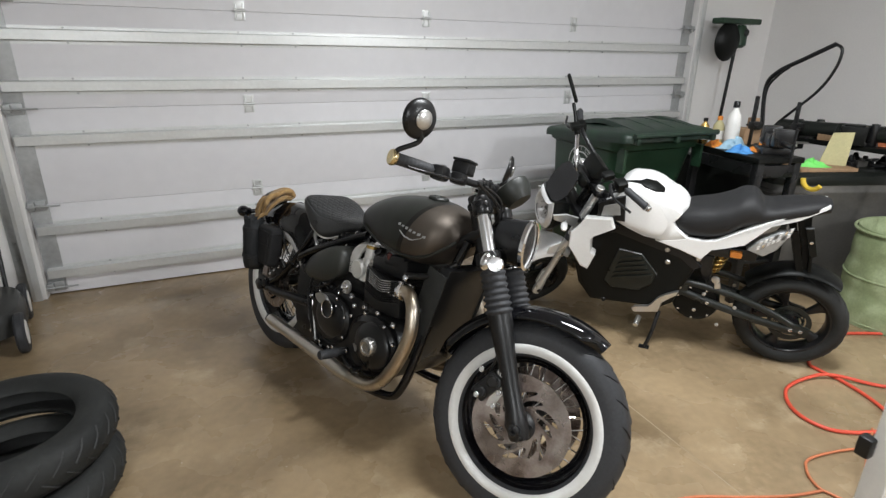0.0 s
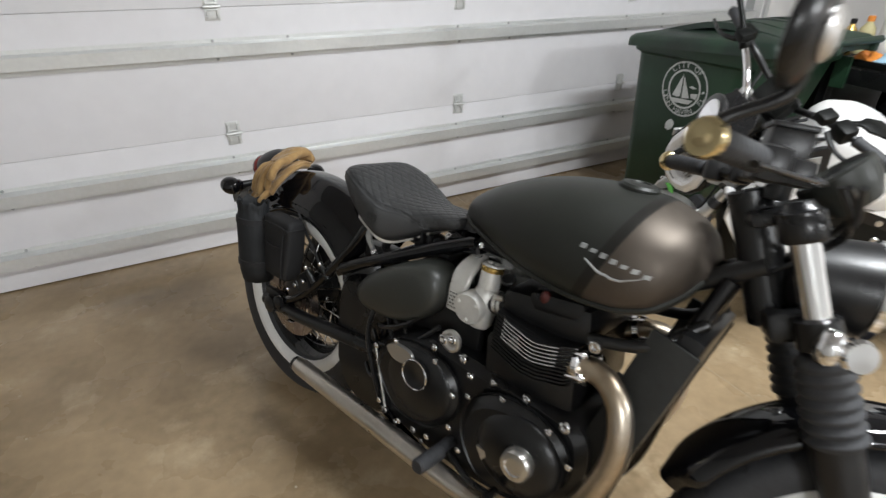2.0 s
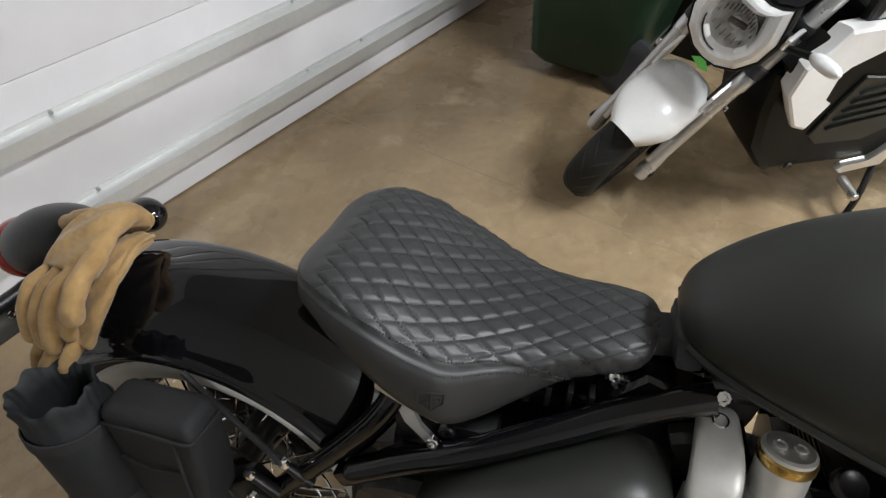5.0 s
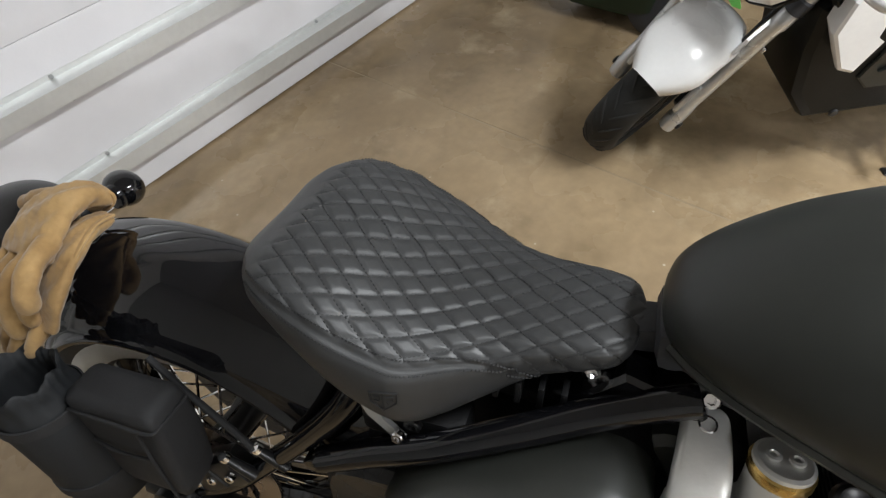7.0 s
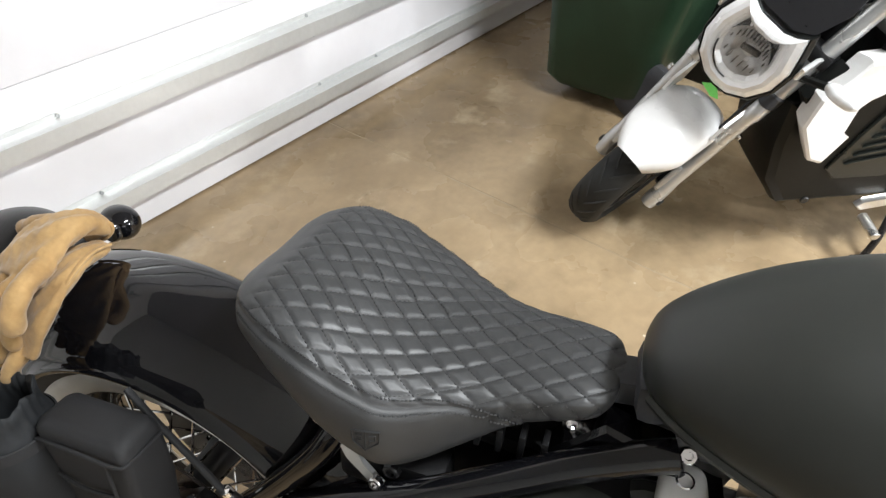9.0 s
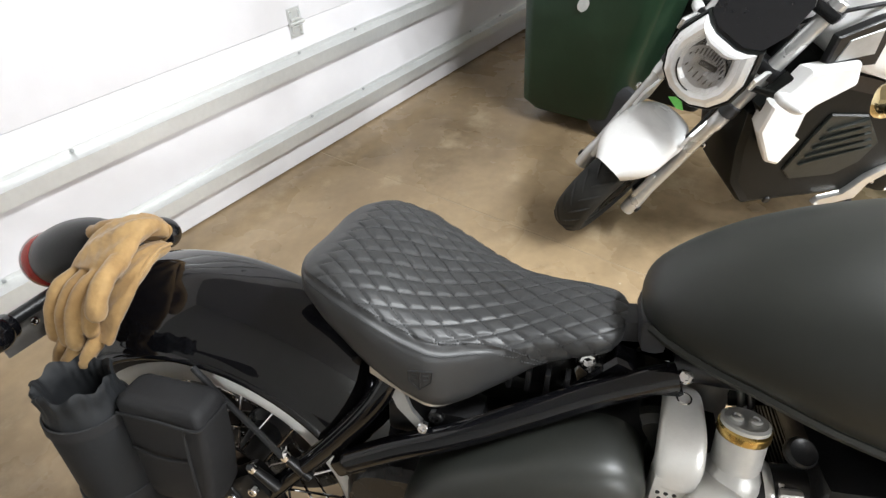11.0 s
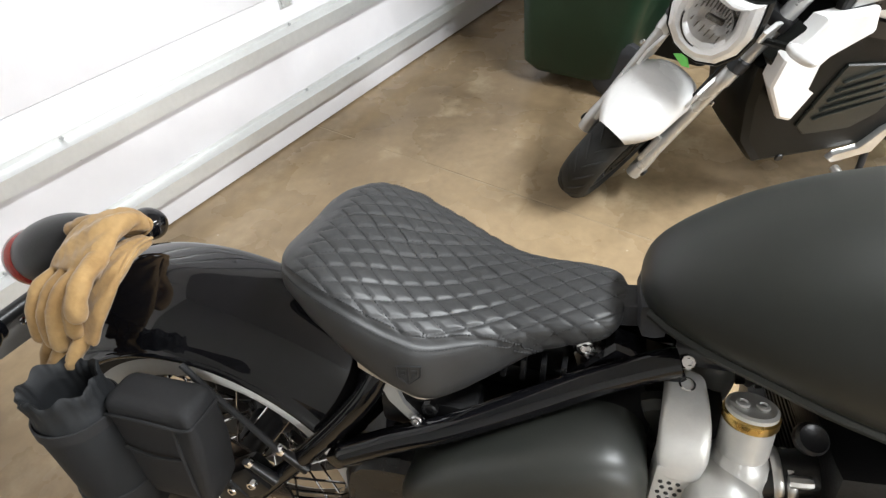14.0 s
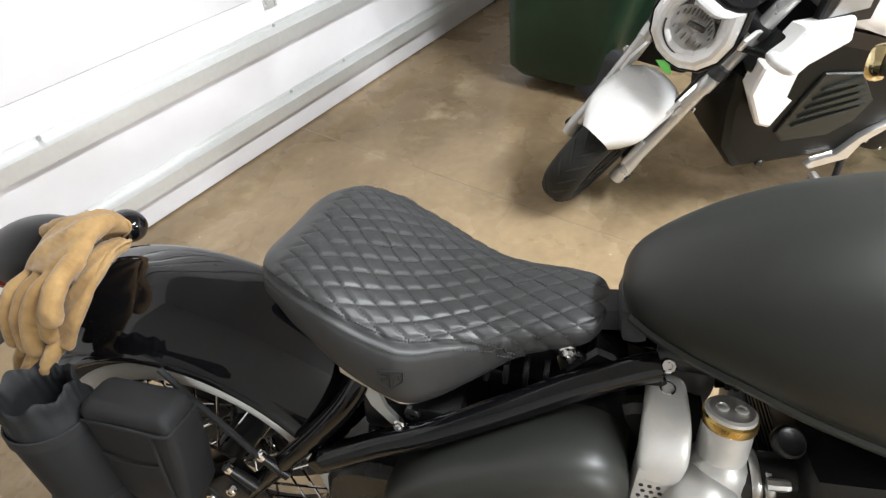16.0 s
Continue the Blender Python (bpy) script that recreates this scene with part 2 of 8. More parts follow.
def part(name, bm, material, parent=None, label="", m=None, sharp=38):
    """One mesh object, under a thing or a part, in its parent's space."""
    bmesh.ops.recalc_face_normals(bm, faces=bm.faces)
    ob = new(name, finish(bpy.data.meshes.new(name), bm, material, sharp))
    if parent:
        ob.parent = parent
    if m:
        ob.matrix_basis = m
    return tagged(ob, label)


def solid(name, bm, material, label="", category="", group="", kind="", m=None, sharp=38):
    """A top-level thing that is one mesh."""
    return tagged(part(name, bm, material, None, "", m, sharp), label, category, group, kind)


def shared(name, me, parent, m):
    """A further piece on mesh data that is there already."""
    ob = new(name, me)
    ob.parent = parent
    ob.matrix_basis = m
    return ob


def start():
    return bmesh.new()


def box(bm, c, size, bevel=0.0, rot=(0, 0, 0), segs=2):
    made = bmesh.ops.create_cube(bm, size=1.0)["verts"]
    m = pose(*c, *rot) @ Matrix.Diagonal((*size, 1))
    if bevel:
        for v in made:
            v.co = V((v.co.x * size[0], v.co.y * size[1], v.co.z * size[2]))
        edges = list({e for v in made for e in v.link_edges})
        got = bmesh.ops.bevel(bm, geom=edges, offset=bevel, segments=segs, profile=0.6, affect="EDGES")
        made = list({v for f in got["faces"] for v in f.verts} | {v for v in made if v.is_valid})
        m = pose(*c, *rot)
    for v in made:
        v.co = m @ v.co
    return bm


def ring_frame(d):
    d = V(d).normalized()
    a = d.cross(V((0, 0, 1)) if abs(d.z) < 0.95 else V((1, 0, 0))).normalized()
    return a, d.cross(a).normalized()


def rings(bm, loops, close=False, cap=True):
    """Skin a row of equally long closed loops of points."""
    vs = [[bm.verts.new(p) for p in loop] for loop in loops]
    n = len(vs[0])
    for i in range(len(vs) if close else len(vs) - 1):
        a, b = vs[i], vs[(i + 1) % len(vs)]
        for k in range(n):
            bm.faces.new((a[k], a[(k + 1) % n], b[(k + 1) % n], b[k]))
    if cap and not close:
        bm.faces.new(vs[0][::-1])
        bm.faces.new(vs[-1])
    return vs


def tube(bm, pts, r, n=12, close=False, cap=True, flat=1.0):
    """A round bar along points; r is one radius or one for each point."""
    pts = [V(p) for p in pts]
    rs = r if isinstance(r, (list, tuple)) else [r] * len(pts)
    loops, a = [], None
    for i, p in enumerate(pts):
        q0 = pts[i - 1] if i or close else p
        q1 = pts[(i + 1) % len(pts)] if i < len(pts) - 1 or close else p
        d = (q1 - q0).normalized()
        a = ring_frame(d)[0] if a is None else (a - d * a.dot(d)).normalized()
        b = d.cross(a)
        loops.append([p + (a * math.cos(2 * math.pi * k / n) + b * flat * math.sin(2 * math.pi * k / n)) * rs[i] for k in range(n)])
    rings(bm, loops, close, cap)
    return bm


def curve(pts, steps=8, close=False):
    """Catmull-Rom points through the given ones."""
    pts = [V(p) for p in pts]
    n, out = len(pts), []
    for i in range(n if close else n - 1):
        p0, p1, p2, p3 = (pts[j % n] if close else pts[min(max(j, 0), n - 1)] for j in (i - 1, i, i + 1, i + 2))
        for k in range(steps):
            t = k / steps
            out.append(0.5 * ((2 * p1) + (p2 - p0) * t + (2 * p0 - 5 * p1 + 4 * p2 - p3) * t * t + (3 * p1 - p0 - 3 * p2 + p3) * t ** 3))
    if not close:
        out.append(pts[-1])
    return out


def lathe(bm, prof, c=(0, 0, 0), axis=(0, 1, 0), n=48, close=False):
    """Turn a profile of (radius, height along the axis)."""
    c, d = V(c), V(axis).normalized()
    a, b = ring_frame(d)
    loops = [[c + d * h + (a * math.cos(2 * math.pi * k / n) + b * math.sin(2 * math.pi * k / n)) * max(r, 1e-4) for k in range(n)] for r, h in prof]
    rings(bm, loops, close, not close)
    return bm


def cyl(bm, p, q, r, n=16, bevel=0.0):
    p, q = V(p), V(q)
    h = (q - p).length
    prof = [(r - bevel, 0), (r, bevel), (r, h - bevel), (r - bevel, h)] if bevel else [(r, 0), (r, h)]
    return lathe(bm, prof, p, q - p, n)


def bolt(bm, p, axis, r=0.006, h=0.006):
    d = V(axis).normalized()
    lathe(bm, [(r, 0), (r, h * 0.8), (r * 0.8, h), (r * 0.5, h), (r * 0.45, h * 0.5)], p, d, 8)
    return bm


def blob(bm, c, size, rot=(0, 0, 0), n=20, power=2.0):
    """A rounded body; power over 2 squares it."""
    m = pose(*c, *rot)
    loops = []
    for i in range(1, n):
        f = math.pi * i / n
        cf, sf = math.cos(f), math.sin(f)
        e = 2 / power
        z, s = math.copysign(abs(cf) ** e, cf), abs(sf) ** e
        loop = []
        for k in range(2 * n):
            g = math.pi * k / n
            cg, sg = math.cos(g), math.sin(g)
            loop.append(m @ V((size[0] * s * math.copysign(abs(cg) ** e, cg), size[1] * s * math.copysign(abs(sg) ** e, sg), size[2] * z)))
        loops.append(loop)
    rings(bm, loops)
    return bm


def slab(bm, outline, y0, y1, axis="y", bevel=0.0):
    """A plate with the outline (two coordinates), thick along the axis."""
    def put(a, b, h):
        return {"y": V((a, h, b)), "x": V((h, a, b)), "z": V((a, b, h))}[axis]
    if not bevel:
        rings(bm, [[put(a, b, h) for a, b in outline] for h in (y0, y1)])
        return bm
    cx, cy = (sum(p[i] for p in outline) / len(outline) for i in (0, 1))
    def shrink(f):
        out = []
        for a, b in outline:
            d = math.hypot(a - cx, b - cy) or 1
            out.append((a - (a - cx) / d * f, b - (b - cy) / d * f))
        return out
    s = math.copysign(bevel, y1 - y0)
    rings(bm, [[put(a, b, h) for a, b in shrink(f)] for h, f in ((y0, bevel), (y0 + s, 0), (y1 - s, 0), (y1, bevel))])
    return bm


def smooth_outline(pts, steps=4):
    return [(p.x, p.y) for p in curve([(a, b, 0) for a, b in pts], steps, True)]


def sup(c, n):
    return math.copysign(abs(c) ** (2 / n), c)


def smoothstep(a, b, x):
    t = min(max((x - a) / (b - a), 0), 1)
    return t * t * (3 - 2 * t)


def interp(x, table):
    """Smooth look-up in rows of (x, value)."""
    if x <= table[0][0]:
        return table[0][1]
    for (a, u), (b, w) in zip(table, table[1:]):
        if x <= b:
            return u + (w - u) * smoothstep(a, b, x) * 0.5 + (w - u) * (x - a) / (b - a) * 0.5
    return table[-1][1]


def spline(x, table):
    """Cubic look-up in rows of (x, value) with no kinks."""
    if x <= table[0][0]:
        return table[0][1]
    if x >= table[-1][0]:
        return table[-1][1]
    i = next(k for k in range(len(table) - 1) if table[k + 1][0] >= x)

    def slope(k):
        if k == 0 or k == len(table) - 1:
            a, b = (table[0], table[1]) if k == 0 else (table[-2], table[-1])
            return (b[1] - a[1]) / (b[0] - a[0])
        (a, u), (b, v), (c, w) = table[k - 1:k + 2]
        s0, s1 = (v - u) / (b - a), (w - v) / (c - b)
        return 0.0 if s0 * s1 <= 0 else 2 * s0 * s1 / (s0 + s1)

    (a, u), (b, w) = table[i], table[i + 1]
    h = b - a
    t = (x - a) / h
    return (2 * t ** 3 - 3 * t * t + 1) * u + (t ** 3 - 2 * t * t + t) * h * slope(i) + (3 * t * t - 2 * t ** 3) * w + (t ** 3 - t * t) * h * slope(i + 1)


# ---- the garage ----
X0, X1, Y0, Y1, TOP = -2.2, 4.97, -4.2, 3.27, 2.75
DL, DR, DH = -0.93, 3.96, 2.16          # the door's opening
FACE = 3.262                            # inner face of the door

floor = thing("floor", label="tan stained sealed concrete garage floor with saw-cut joint", category="floor", kind="structure")
JX = 1.515
SLABS = []
for a, b in ((X0 - 0.2, JX - 0.0012), (JX + 0.0012, X1 + 0.2)):
    bm = start()
    rings(bm, [[V((a + e, Y0 - 0.2, z)), V((b - e, Y0 - 0.2, z)), V((b - e, 3.6, z)), V((a + e, 3.6, z))] for z, e in ((-0.12, 0), (-0.003, 0), (0, 0.003))])
    SLABS.append(bm)
for bm in SLABS:
    part("slab", bm, FLOOR, floor, sharp=20)
bm = start()
box(bm, (JX, -0.4, -0.0265), (0.02, 7.9, 0.05))
part("joint_filler", bm, JOINT, floor, "dark filler in the saw cut")


def wall(name, c, size, label, paint):
    bm = start()
    box(bm, c, size)
    return solid(name, bm, paint, label, "wall", kind="structure")


# left and rear walls are out of view; their grey holds back reflected light
wall("wall_left", (X0 - 0.06, (Y0 + Y1) / 2, TOP / 2), (0.12, Y1 - Y0 + 0.5, TOP), "plain grey garage side wall, out of view, toned to limit bounce light", WALLB)
wall("wall_right", (X1 + 0.06, (Y0 + Y1) / 2, TOP / 2), (0.12, Y1 - Y0 + 0.5, TOP), "white painted garage side wall behind the workbench", WALL)
wall("wall_back", ((X0 + X1) / 2, Y0 - 0.06, TOP / 2), (X1 - X0, 0.12, TOP), "plain grey rear garage wall, out of view, toned to limit bounce light", WALLB)
bm = start()
box(bm, ((X0 + DL - 0.06) / 2, Y1 + 0.06, TOP / 2), (DL - 0.06 - X0, 0.12, TOP))
solid("wall_door_left", bm, WALL, "white painted wall beside the garage door", "wall", kind="structure")
bm = start()
box(bm, ((X1 + DR + 0.06) / 2, Y1 + 0.06, TOP / 2), (X1 - DR - 0.06, 0.12, TOP))
solid("wall_door_right", bm, WALL, "white painted wall beside the garage door", "wall", kind="structure")
bm = start()
box(bm, ((DL + DR) / 2, Y1 + 0.06, (DH + TOP) / 2), (DR - DL + 0.12, 0.12, TOP - DH))
solid("wall_door_header", bm, WALL, "white painted wall above the garage door", "wall", kind="structure")
bm = start()
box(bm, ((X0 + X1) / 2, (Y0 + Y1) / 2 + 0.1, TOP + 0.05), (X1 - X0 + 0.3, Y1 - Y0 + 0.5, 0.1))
solid("ceiling", bm, CEIL, "plain grey garage ceiling, out of view, toned to limit bounce light", "ceiling", kind="structure")
bm = start()
box(bm, (X1 - 0.008, (Y0 + Y1) / 2, 0.05), (0.016, Y1 - Y0, 0.1), 0.004)
solid("baseboard", bm, WALL, "white painted baseboard along the side wall", "baseboard", kind="structure")
for x, s in ((DL - 0.03, 1), (DR + 0.03, -1)):
    bm = start()
    box(bm, (x, Y1 + 0.0, DH / 2), (0.055, 0.14, DH), 0.003)
    solid("trim", bm, WALL, "white painted door jamb", "trim", kind="structure")

# sectional overhead door
door = thing("door_1", label="closed white sectional garage door with galvanised struts and hinges", category="garage door", kind="structure")
SEC = 0.5325
for i in range(4):
    z0, z1 = (0.022 + SEC * i if i else 0.007), 0.022 + SEC * (i + 1)
    bm = start()
    prof = [(FACE + 0.045, z0), (FACE + 0.002, z0), (FACE, z0 + 0.002), (FACE, z1 - 0.004), (FACE + 0.001, z1 - 0.0018), (FACE + 0.004, z1 - 0.0006), (FACE + 0.045, z1 - 0.0006)]
    rings(bm, [[V((x, y, z)) for y, z in prof] for x in (DL, DR)])
    part("door_panel", bm, DOORW, door, sharp=25)
bm = start()
tube(bm, [(DL, FACE + 0.02, 0.006), (DR, FACE + 0.02, 0.006)], 0.0065, 8)
part("bottom_seal", bm, SEAL, door, "black rubber bottom seal")


def strut_mesh():
    """A rolled hat-section stiffener, lying along x."""
    bm = start()
    t = 0.0016
    hat = [(0, 0.046), (0, 0.031), (-0.042, 0.024), (-0.042, -0.024), (0, -0.031), (0, -0.046)]
    back = [(y + t if i not in (2, 3) else y + t * 2, z) for i, (y, z) in enumerate(hat)]
    loop = hat + back[::-1]
    rings(bm, [[V((x, y, z)) for y, z in loop] for x in (DL + 0.02, DR - 0.02)])
    bmesh.ops.recalc_face_normals(bm, faces=bm.faces)
    return finish(bpy.data.meshes.new("strut"), bm, GALV, 20)


STRUT = strut_mesh()
for z in (0.142, 0.408, 0.92, 1.205, 1.465, 1.98):
    shared("strut", STRUT, door, pose(0, FACE - 0.002, z))
bm = start()
for z in (0.142, 0.408, 0.92, 1.205, 1.465, 1.98):
    for k in range(5):
        for dx in (-0.02, 0.3):
            x = 0.316 + 1.205 * (k - 1) + dx + 0.59 * (k % 2 == 5)
            if DL + 0.05 < x < DR - 0.05:
                bolt(bm, (x, FACE - 0.003, z + 0.038), (0, -1, 0), 0.006, 0.006)
                bolt(bm, (x + 0.012, FACE - 0.003, z - 0.038), (0, -1, 0), 0.006, 0.006)
part("strut_screw", bm, GALVD, door, "hex-head strut screws")


def hinge_mesh():
    bm = start()
    box(bm, (0, -0.003, 0.028), (0.062, 0.004, 0.05), 0.0015)
    box(bm, (0, -0.003, -0.03), (0.062, 0.004, 0.046), 0.0015)
    for z in (0.012, -0.012):
        box(bm, (0, -0.009, z), (0.05, 0.014, 0.006), 0.002)
    cyl(bm, (-0.034, -0.013, 0), (0.034, -0.013, 0), 0.007, 10)
    for x in (-0.02, 0.02):
        for z in (0.04, -0.042):
            bolt(bm, (x, -0.005, z), (0, -1, 0), 0.006, 0.006)
        box(bm, (x, -0.007, 0), (0.01, 0.012, 0.07), 0.003)
    bmesh.ops.recalc_face_normals(bm, faces=bm.faces)
    return finish(bpy.data.meshes.new("hinge"), bm, GALV, 25)


HINGE = hinge_mesh()
for i in (1, 2, 3):
    for x in (0.316, 1.513, 2.735):
        shared("hinge", HINGE, door, pose(x, FACE, 0.022 + SEC * i + 0.003))

# end stiles, roller brackets and the vertical tracks
for s, x in ((1, DL), (-1, DR)):
    for i in range(4):
        bm = start()
        box(bm, (x + s * 0.05, FACE - 0.002, 0.022 + SEC * (i + 0.5)), (0.092, 0.003, SEC - 0.012), 0.001)
        part("end_stile", bm, GALVD, door)
    for z in (0.06, 0.555, 1.09, 1.622):
        bm = start()
        box(bm, (x + s * 0.045, FACE - 0.012, z), (0.085, 0.02, 0.06), 0.004)
        box(bm, (x + s * 0.02, FACE - 0.035, z + 0.002), (0.035, 0.03, 0.045), 0.004)
        tube(bm, [(x - s * 0.07, FACE - 0.05, z), (x + s * 0.16, FACE - 0.05, z)], 0.0055, 8)
        lathe(bm, [(0.008, 0), (0.022, 0.002), (0.022, 0.016), (0.008, 0.018)], (x - s * 0.062, FACE - 0.05, z), (s, 0, 0), 16)
        part("roller_bracket", bm, GALVD, door)
    track = thing("garage_door_track", label="galvanised vertical roller track beside the garage door", category="door track", group="door tracks")
    bm = start()
    cx, cy = x - s * 0.055, FACE - 0.05
    prof = [(cx + s * 0.03, cy - 0.027), (cx - s * 0.0, cy - 0.029), (cx - s * 0.02, cy - 0.02), (cx - s * 0.02, cy + 0.02), (cx, cy + 0.029), (cx + s * 0.03, cy + 0.027)]
    inner = [(a + s * 0.0025, b * 0.93 + cy * 0.07) for a, b in prof[::-1]]
    rings(bm, [[V((a, b, z)) for a, b in prof + inner] for z in (0.0, 2.3)])
    part("channel", bm, GALV, track, sharp=25)
    bm = start()
    slab(bm, [(cx - s * 0.024, 0.0), (cx - s * 0.082, 0.0), (cx - s * 0.082, 2.3), (cx - s * 0.024, 2.3)], Y1 - 0.005, Y1 - 0.009)
    slab(bm, [(cy + 0.02, 0.0), (Y1 - 0.005, 0.0), (Y1 - 0.005, 2.3), (cy + 0.02, 2.3)], cx - s * 0.024, cx - s * 0.028, axis="x")
    part("wall_angle", bm, GALVD, track)
    for z in (0.25, 0.85, 1.45, 2.05):
        for dz, r in ((0, 0.011), (0.09, 0.009)):
            bm = start()
            bolt(bm, (cx - s * 0.055, Y1 - 0.009, z + dz), (0, -1, 0), r, 0.009)
            part("lag_screw", bm, GALVD, track)

# ceiling fixtures over and behind the viewer
fixture = thing("ceiling_light", pose(*SHOP), "white ceiling shop light with long diffuser", "ceiling light")
bm = start()
box(bm, (0, 0, 0.075), (1.3, 0.3, 0.1), 0.012)
part("housing", bm, WHITEPL, fixture)
bm = start()
box(bm, (0, 0, 0.018), (1.24, 0.24, 0.012), 0.004)
part("diffuser", bm, LAMPW, fixture)
for lx, ly, lz, watts in LAMPS:
    fixture = thing("ceiling_light", pose(lx, ly, 0), "white ceiling lampholder with a round bulb", "ceiling light", "ceiling bulbs")
    bm = start()
    lathe(bm, [(0.06, 2.75), (0.062, 2.735), (0.05, 2.72), (0.03, 2.69), (0.026, 2.66)], (0, 0, 0), (0, 0, 1), 28)
    part("lampholder", bm, WHITEPL, fixture)
    bm = start()
    lathe(bm, [(0.014, 2.665), (0.03, 2.64), (0.045, 2.61), (0.045, 2.59), (0.03, 2.567), (0.0, 2.56)], (0, 0, 0), (0, 0, 1), 28)
    part("bulb", bm, LAMPW, fixture, "glowing round bulb")


# ---- bobber motorcycle: x ahead, y to its left, z up, under the rear axle ----
BIKE = Matrix.Translation((0.244, 2.144, 0)) @ Matrix.Rotation(radians(-70.25), 4, "Z") @ Matrix.Rotation(radians(-12), 4, "X")
bike = thing("motorcycle", BIKE, "black and bronze bobber motorcycle with whitewall tyres on its side stand", "motorcycle")
AXF = V((1.487, 0, 0.318))               # front axle before steering
RAKE = radians(25)
UP = V((-math.sin(RAKE), 0, math.cos(RAKE)))
PIV = AXF - 0.05 * V((math.cos(RAKE), 0, math.sin(RAKE)))
STEER = Matrix.Translation(PIV) @ Matrix.Rotation(radians(20.5), 4, UP) @ Matrix.Translation(-PIV)


def leg(s, y):
    """A point s metres up the fork leg at y."""
    return AXF + UP * s + V((0, y, 0))


def wheel(parent, name, c, R, w, rimr, m=None, band=None, spokes=36, black=True):
    """A wire wheel: the rim is the part; tyre, band, hub and spokes are its pieces."""
    c = V(c)
    bm = start()
    hw = w * 0.36
    lathe(bm, [(rimr + 0.012, hw), (rimr + 0.004, hw - 0.004), (rimr - 0.006, hw - 0.016), (rimr - 0.02, hw * 0.4), (rimr - 0.024, 0), (rimr - 0.02, -hw * 0.4), (rimr - 0.006, -hw + 0.016), (rimr + 0.004, -hw + 0.004), (rimr + 0.012, -hw), (rimr + 0.008, -hw + 0.004), (rimr - 0.002, -hw * 0.5), (rimr - 0.002, hw * 0.5), (rimr + 0.008, hw - 0.004)], c, (0, 1, 0), 64, close=True)
    rim = part(name, bm, GLOSSB, parent, "black wire-spoked wheel", m)
    bm = start()
    side = [(rimr + 0.004, 0.30), (rimr + 0.01, 0.41), (rimr + 0.03, 0.475), ((rimr + R) / 2 + 0.01, 0.5), (R - 0.035, 0.485), (R - 0.02, 0.44), (R - 0.008, 0.33), (R - 0.002, 0.17), (R, 0.0)]
    prof = [(r, f * w) for r, f in side] + [(r, -f * w) for r, f in side[-2::-1]]
    lathe(bm, prof, c, (0, 1, 0), 72)
    bmesh.ops.delete(bm, geom=[f for f in bm.faces if len(f.verts) > 8], context="FACES")
    part("tyre", bm, RUBBER, rim, "black rubber tyre", sharp=50)
    for s in (1, -1):                     # tread grooves
        pts = []
        for j in range(6):
            f = 0.05 + 0.37 * j / 5
            rr = interp(f, [(0.0, R), (0.17, R - 0.002), (0.33, R - 0.008), (0.44, R - 0.02)]) + 0.0002
            aa = s * 0.06 + 0.15 * (j / 5) ** 1.6
            pts.append(V((rr * math.cos(aa), s * f * w, rr * math.sin(aa))))
        bm = start()
        tube(bm, pts, [0.001, 0.0026, 0.003, 0.003, 0.0028, 0.0012], 6)
        bmesh.ops.recalc_face_normals(bm, faces=bm.faces)
        groove = finish(bpy.data.meshes.new("tread_groove"), bm, GROOVE)
        for k in range(24):
            shared("tread_groove", groove, rim, Matrix.Translation(c) @ Matrix.Rotation(2 * math.pi * k / 24, 4, "Y"))
    if band:
        for s in (1, -1):
            bm = start()
            rr = [band[0], band[0] + 0.004, (band[0] + band[1]) / 2, band[1] - 0.004, band[1]]
            hh = [interp(r, [(rimr + 0.004, 0.30), (rimr + 0.01, 0.41), (rimr + 0.03, 0.475), ((rimr + R) / 2 + 0.01, 0.5), (R - 0.035, 0.485)]) * w for r in rr]
            prof = list(zip(rr, [h + (0.0005, 0.0035, 0.004, 0.0035, 0.0005)[i] for i, h in enumerate(hh)])) + [(r, h - 0.004) for r, h in list(zip(rr, hh))[::-1]]
            lathe(bm, [(r, s * h) for r, h in prof], c, (0, 1, 0), 72, close=True)
            part("whitewall", bm, WHITEWALL, rim, "white sidewall band")
    bm = start()
    lathe(bm, [(0.012, -0.075), (0.03, -0.074), (0.046, -0.066), (0.046, -0.056), (0.03, -0.046), (0.026, 0), (0.03, 0.046), (0.046, 0.056), (0.046, 0.066), (0.03, 0.074), (0.012, 0.075)], c, (0, 1, 0), 32)
    part("hub", bm, SATINB, rim)
    bm = start()
    tube(bm, [(0.044, 0.06, 0), (rimr - 0.02, 0.008, 0.07)], 0.0021, 6)
    bmesh.ops.recalc_face_normals(bm, faces=bm.faces)
    sp = [finish(bpy.data.meshes.new("spoke"), bm, CHROME)]
    bm = start()
    tube(bm, [(0.044, 0.06, 0), (rimr - 0.02, 0.008, -0.07)], 0.0021, 6)
    bmesh.ops.recalc_face_normals(bm, faces=bm.faces)
    sp.append(finish(bpy.data.meshes.new("spoke"), bm, CHROME))
    for k in range(spokes):
        flip = Matrix.Diagonal((1, -1 if k % 2 else 1, 1, 1))
        shared("spoke", sp[(k // 2) % 2], rim, Matrix.Translation(c) @ Matrix.Rotation(2 * math.pi * k / spokes, 4, "Y") @ flip)
    return rim


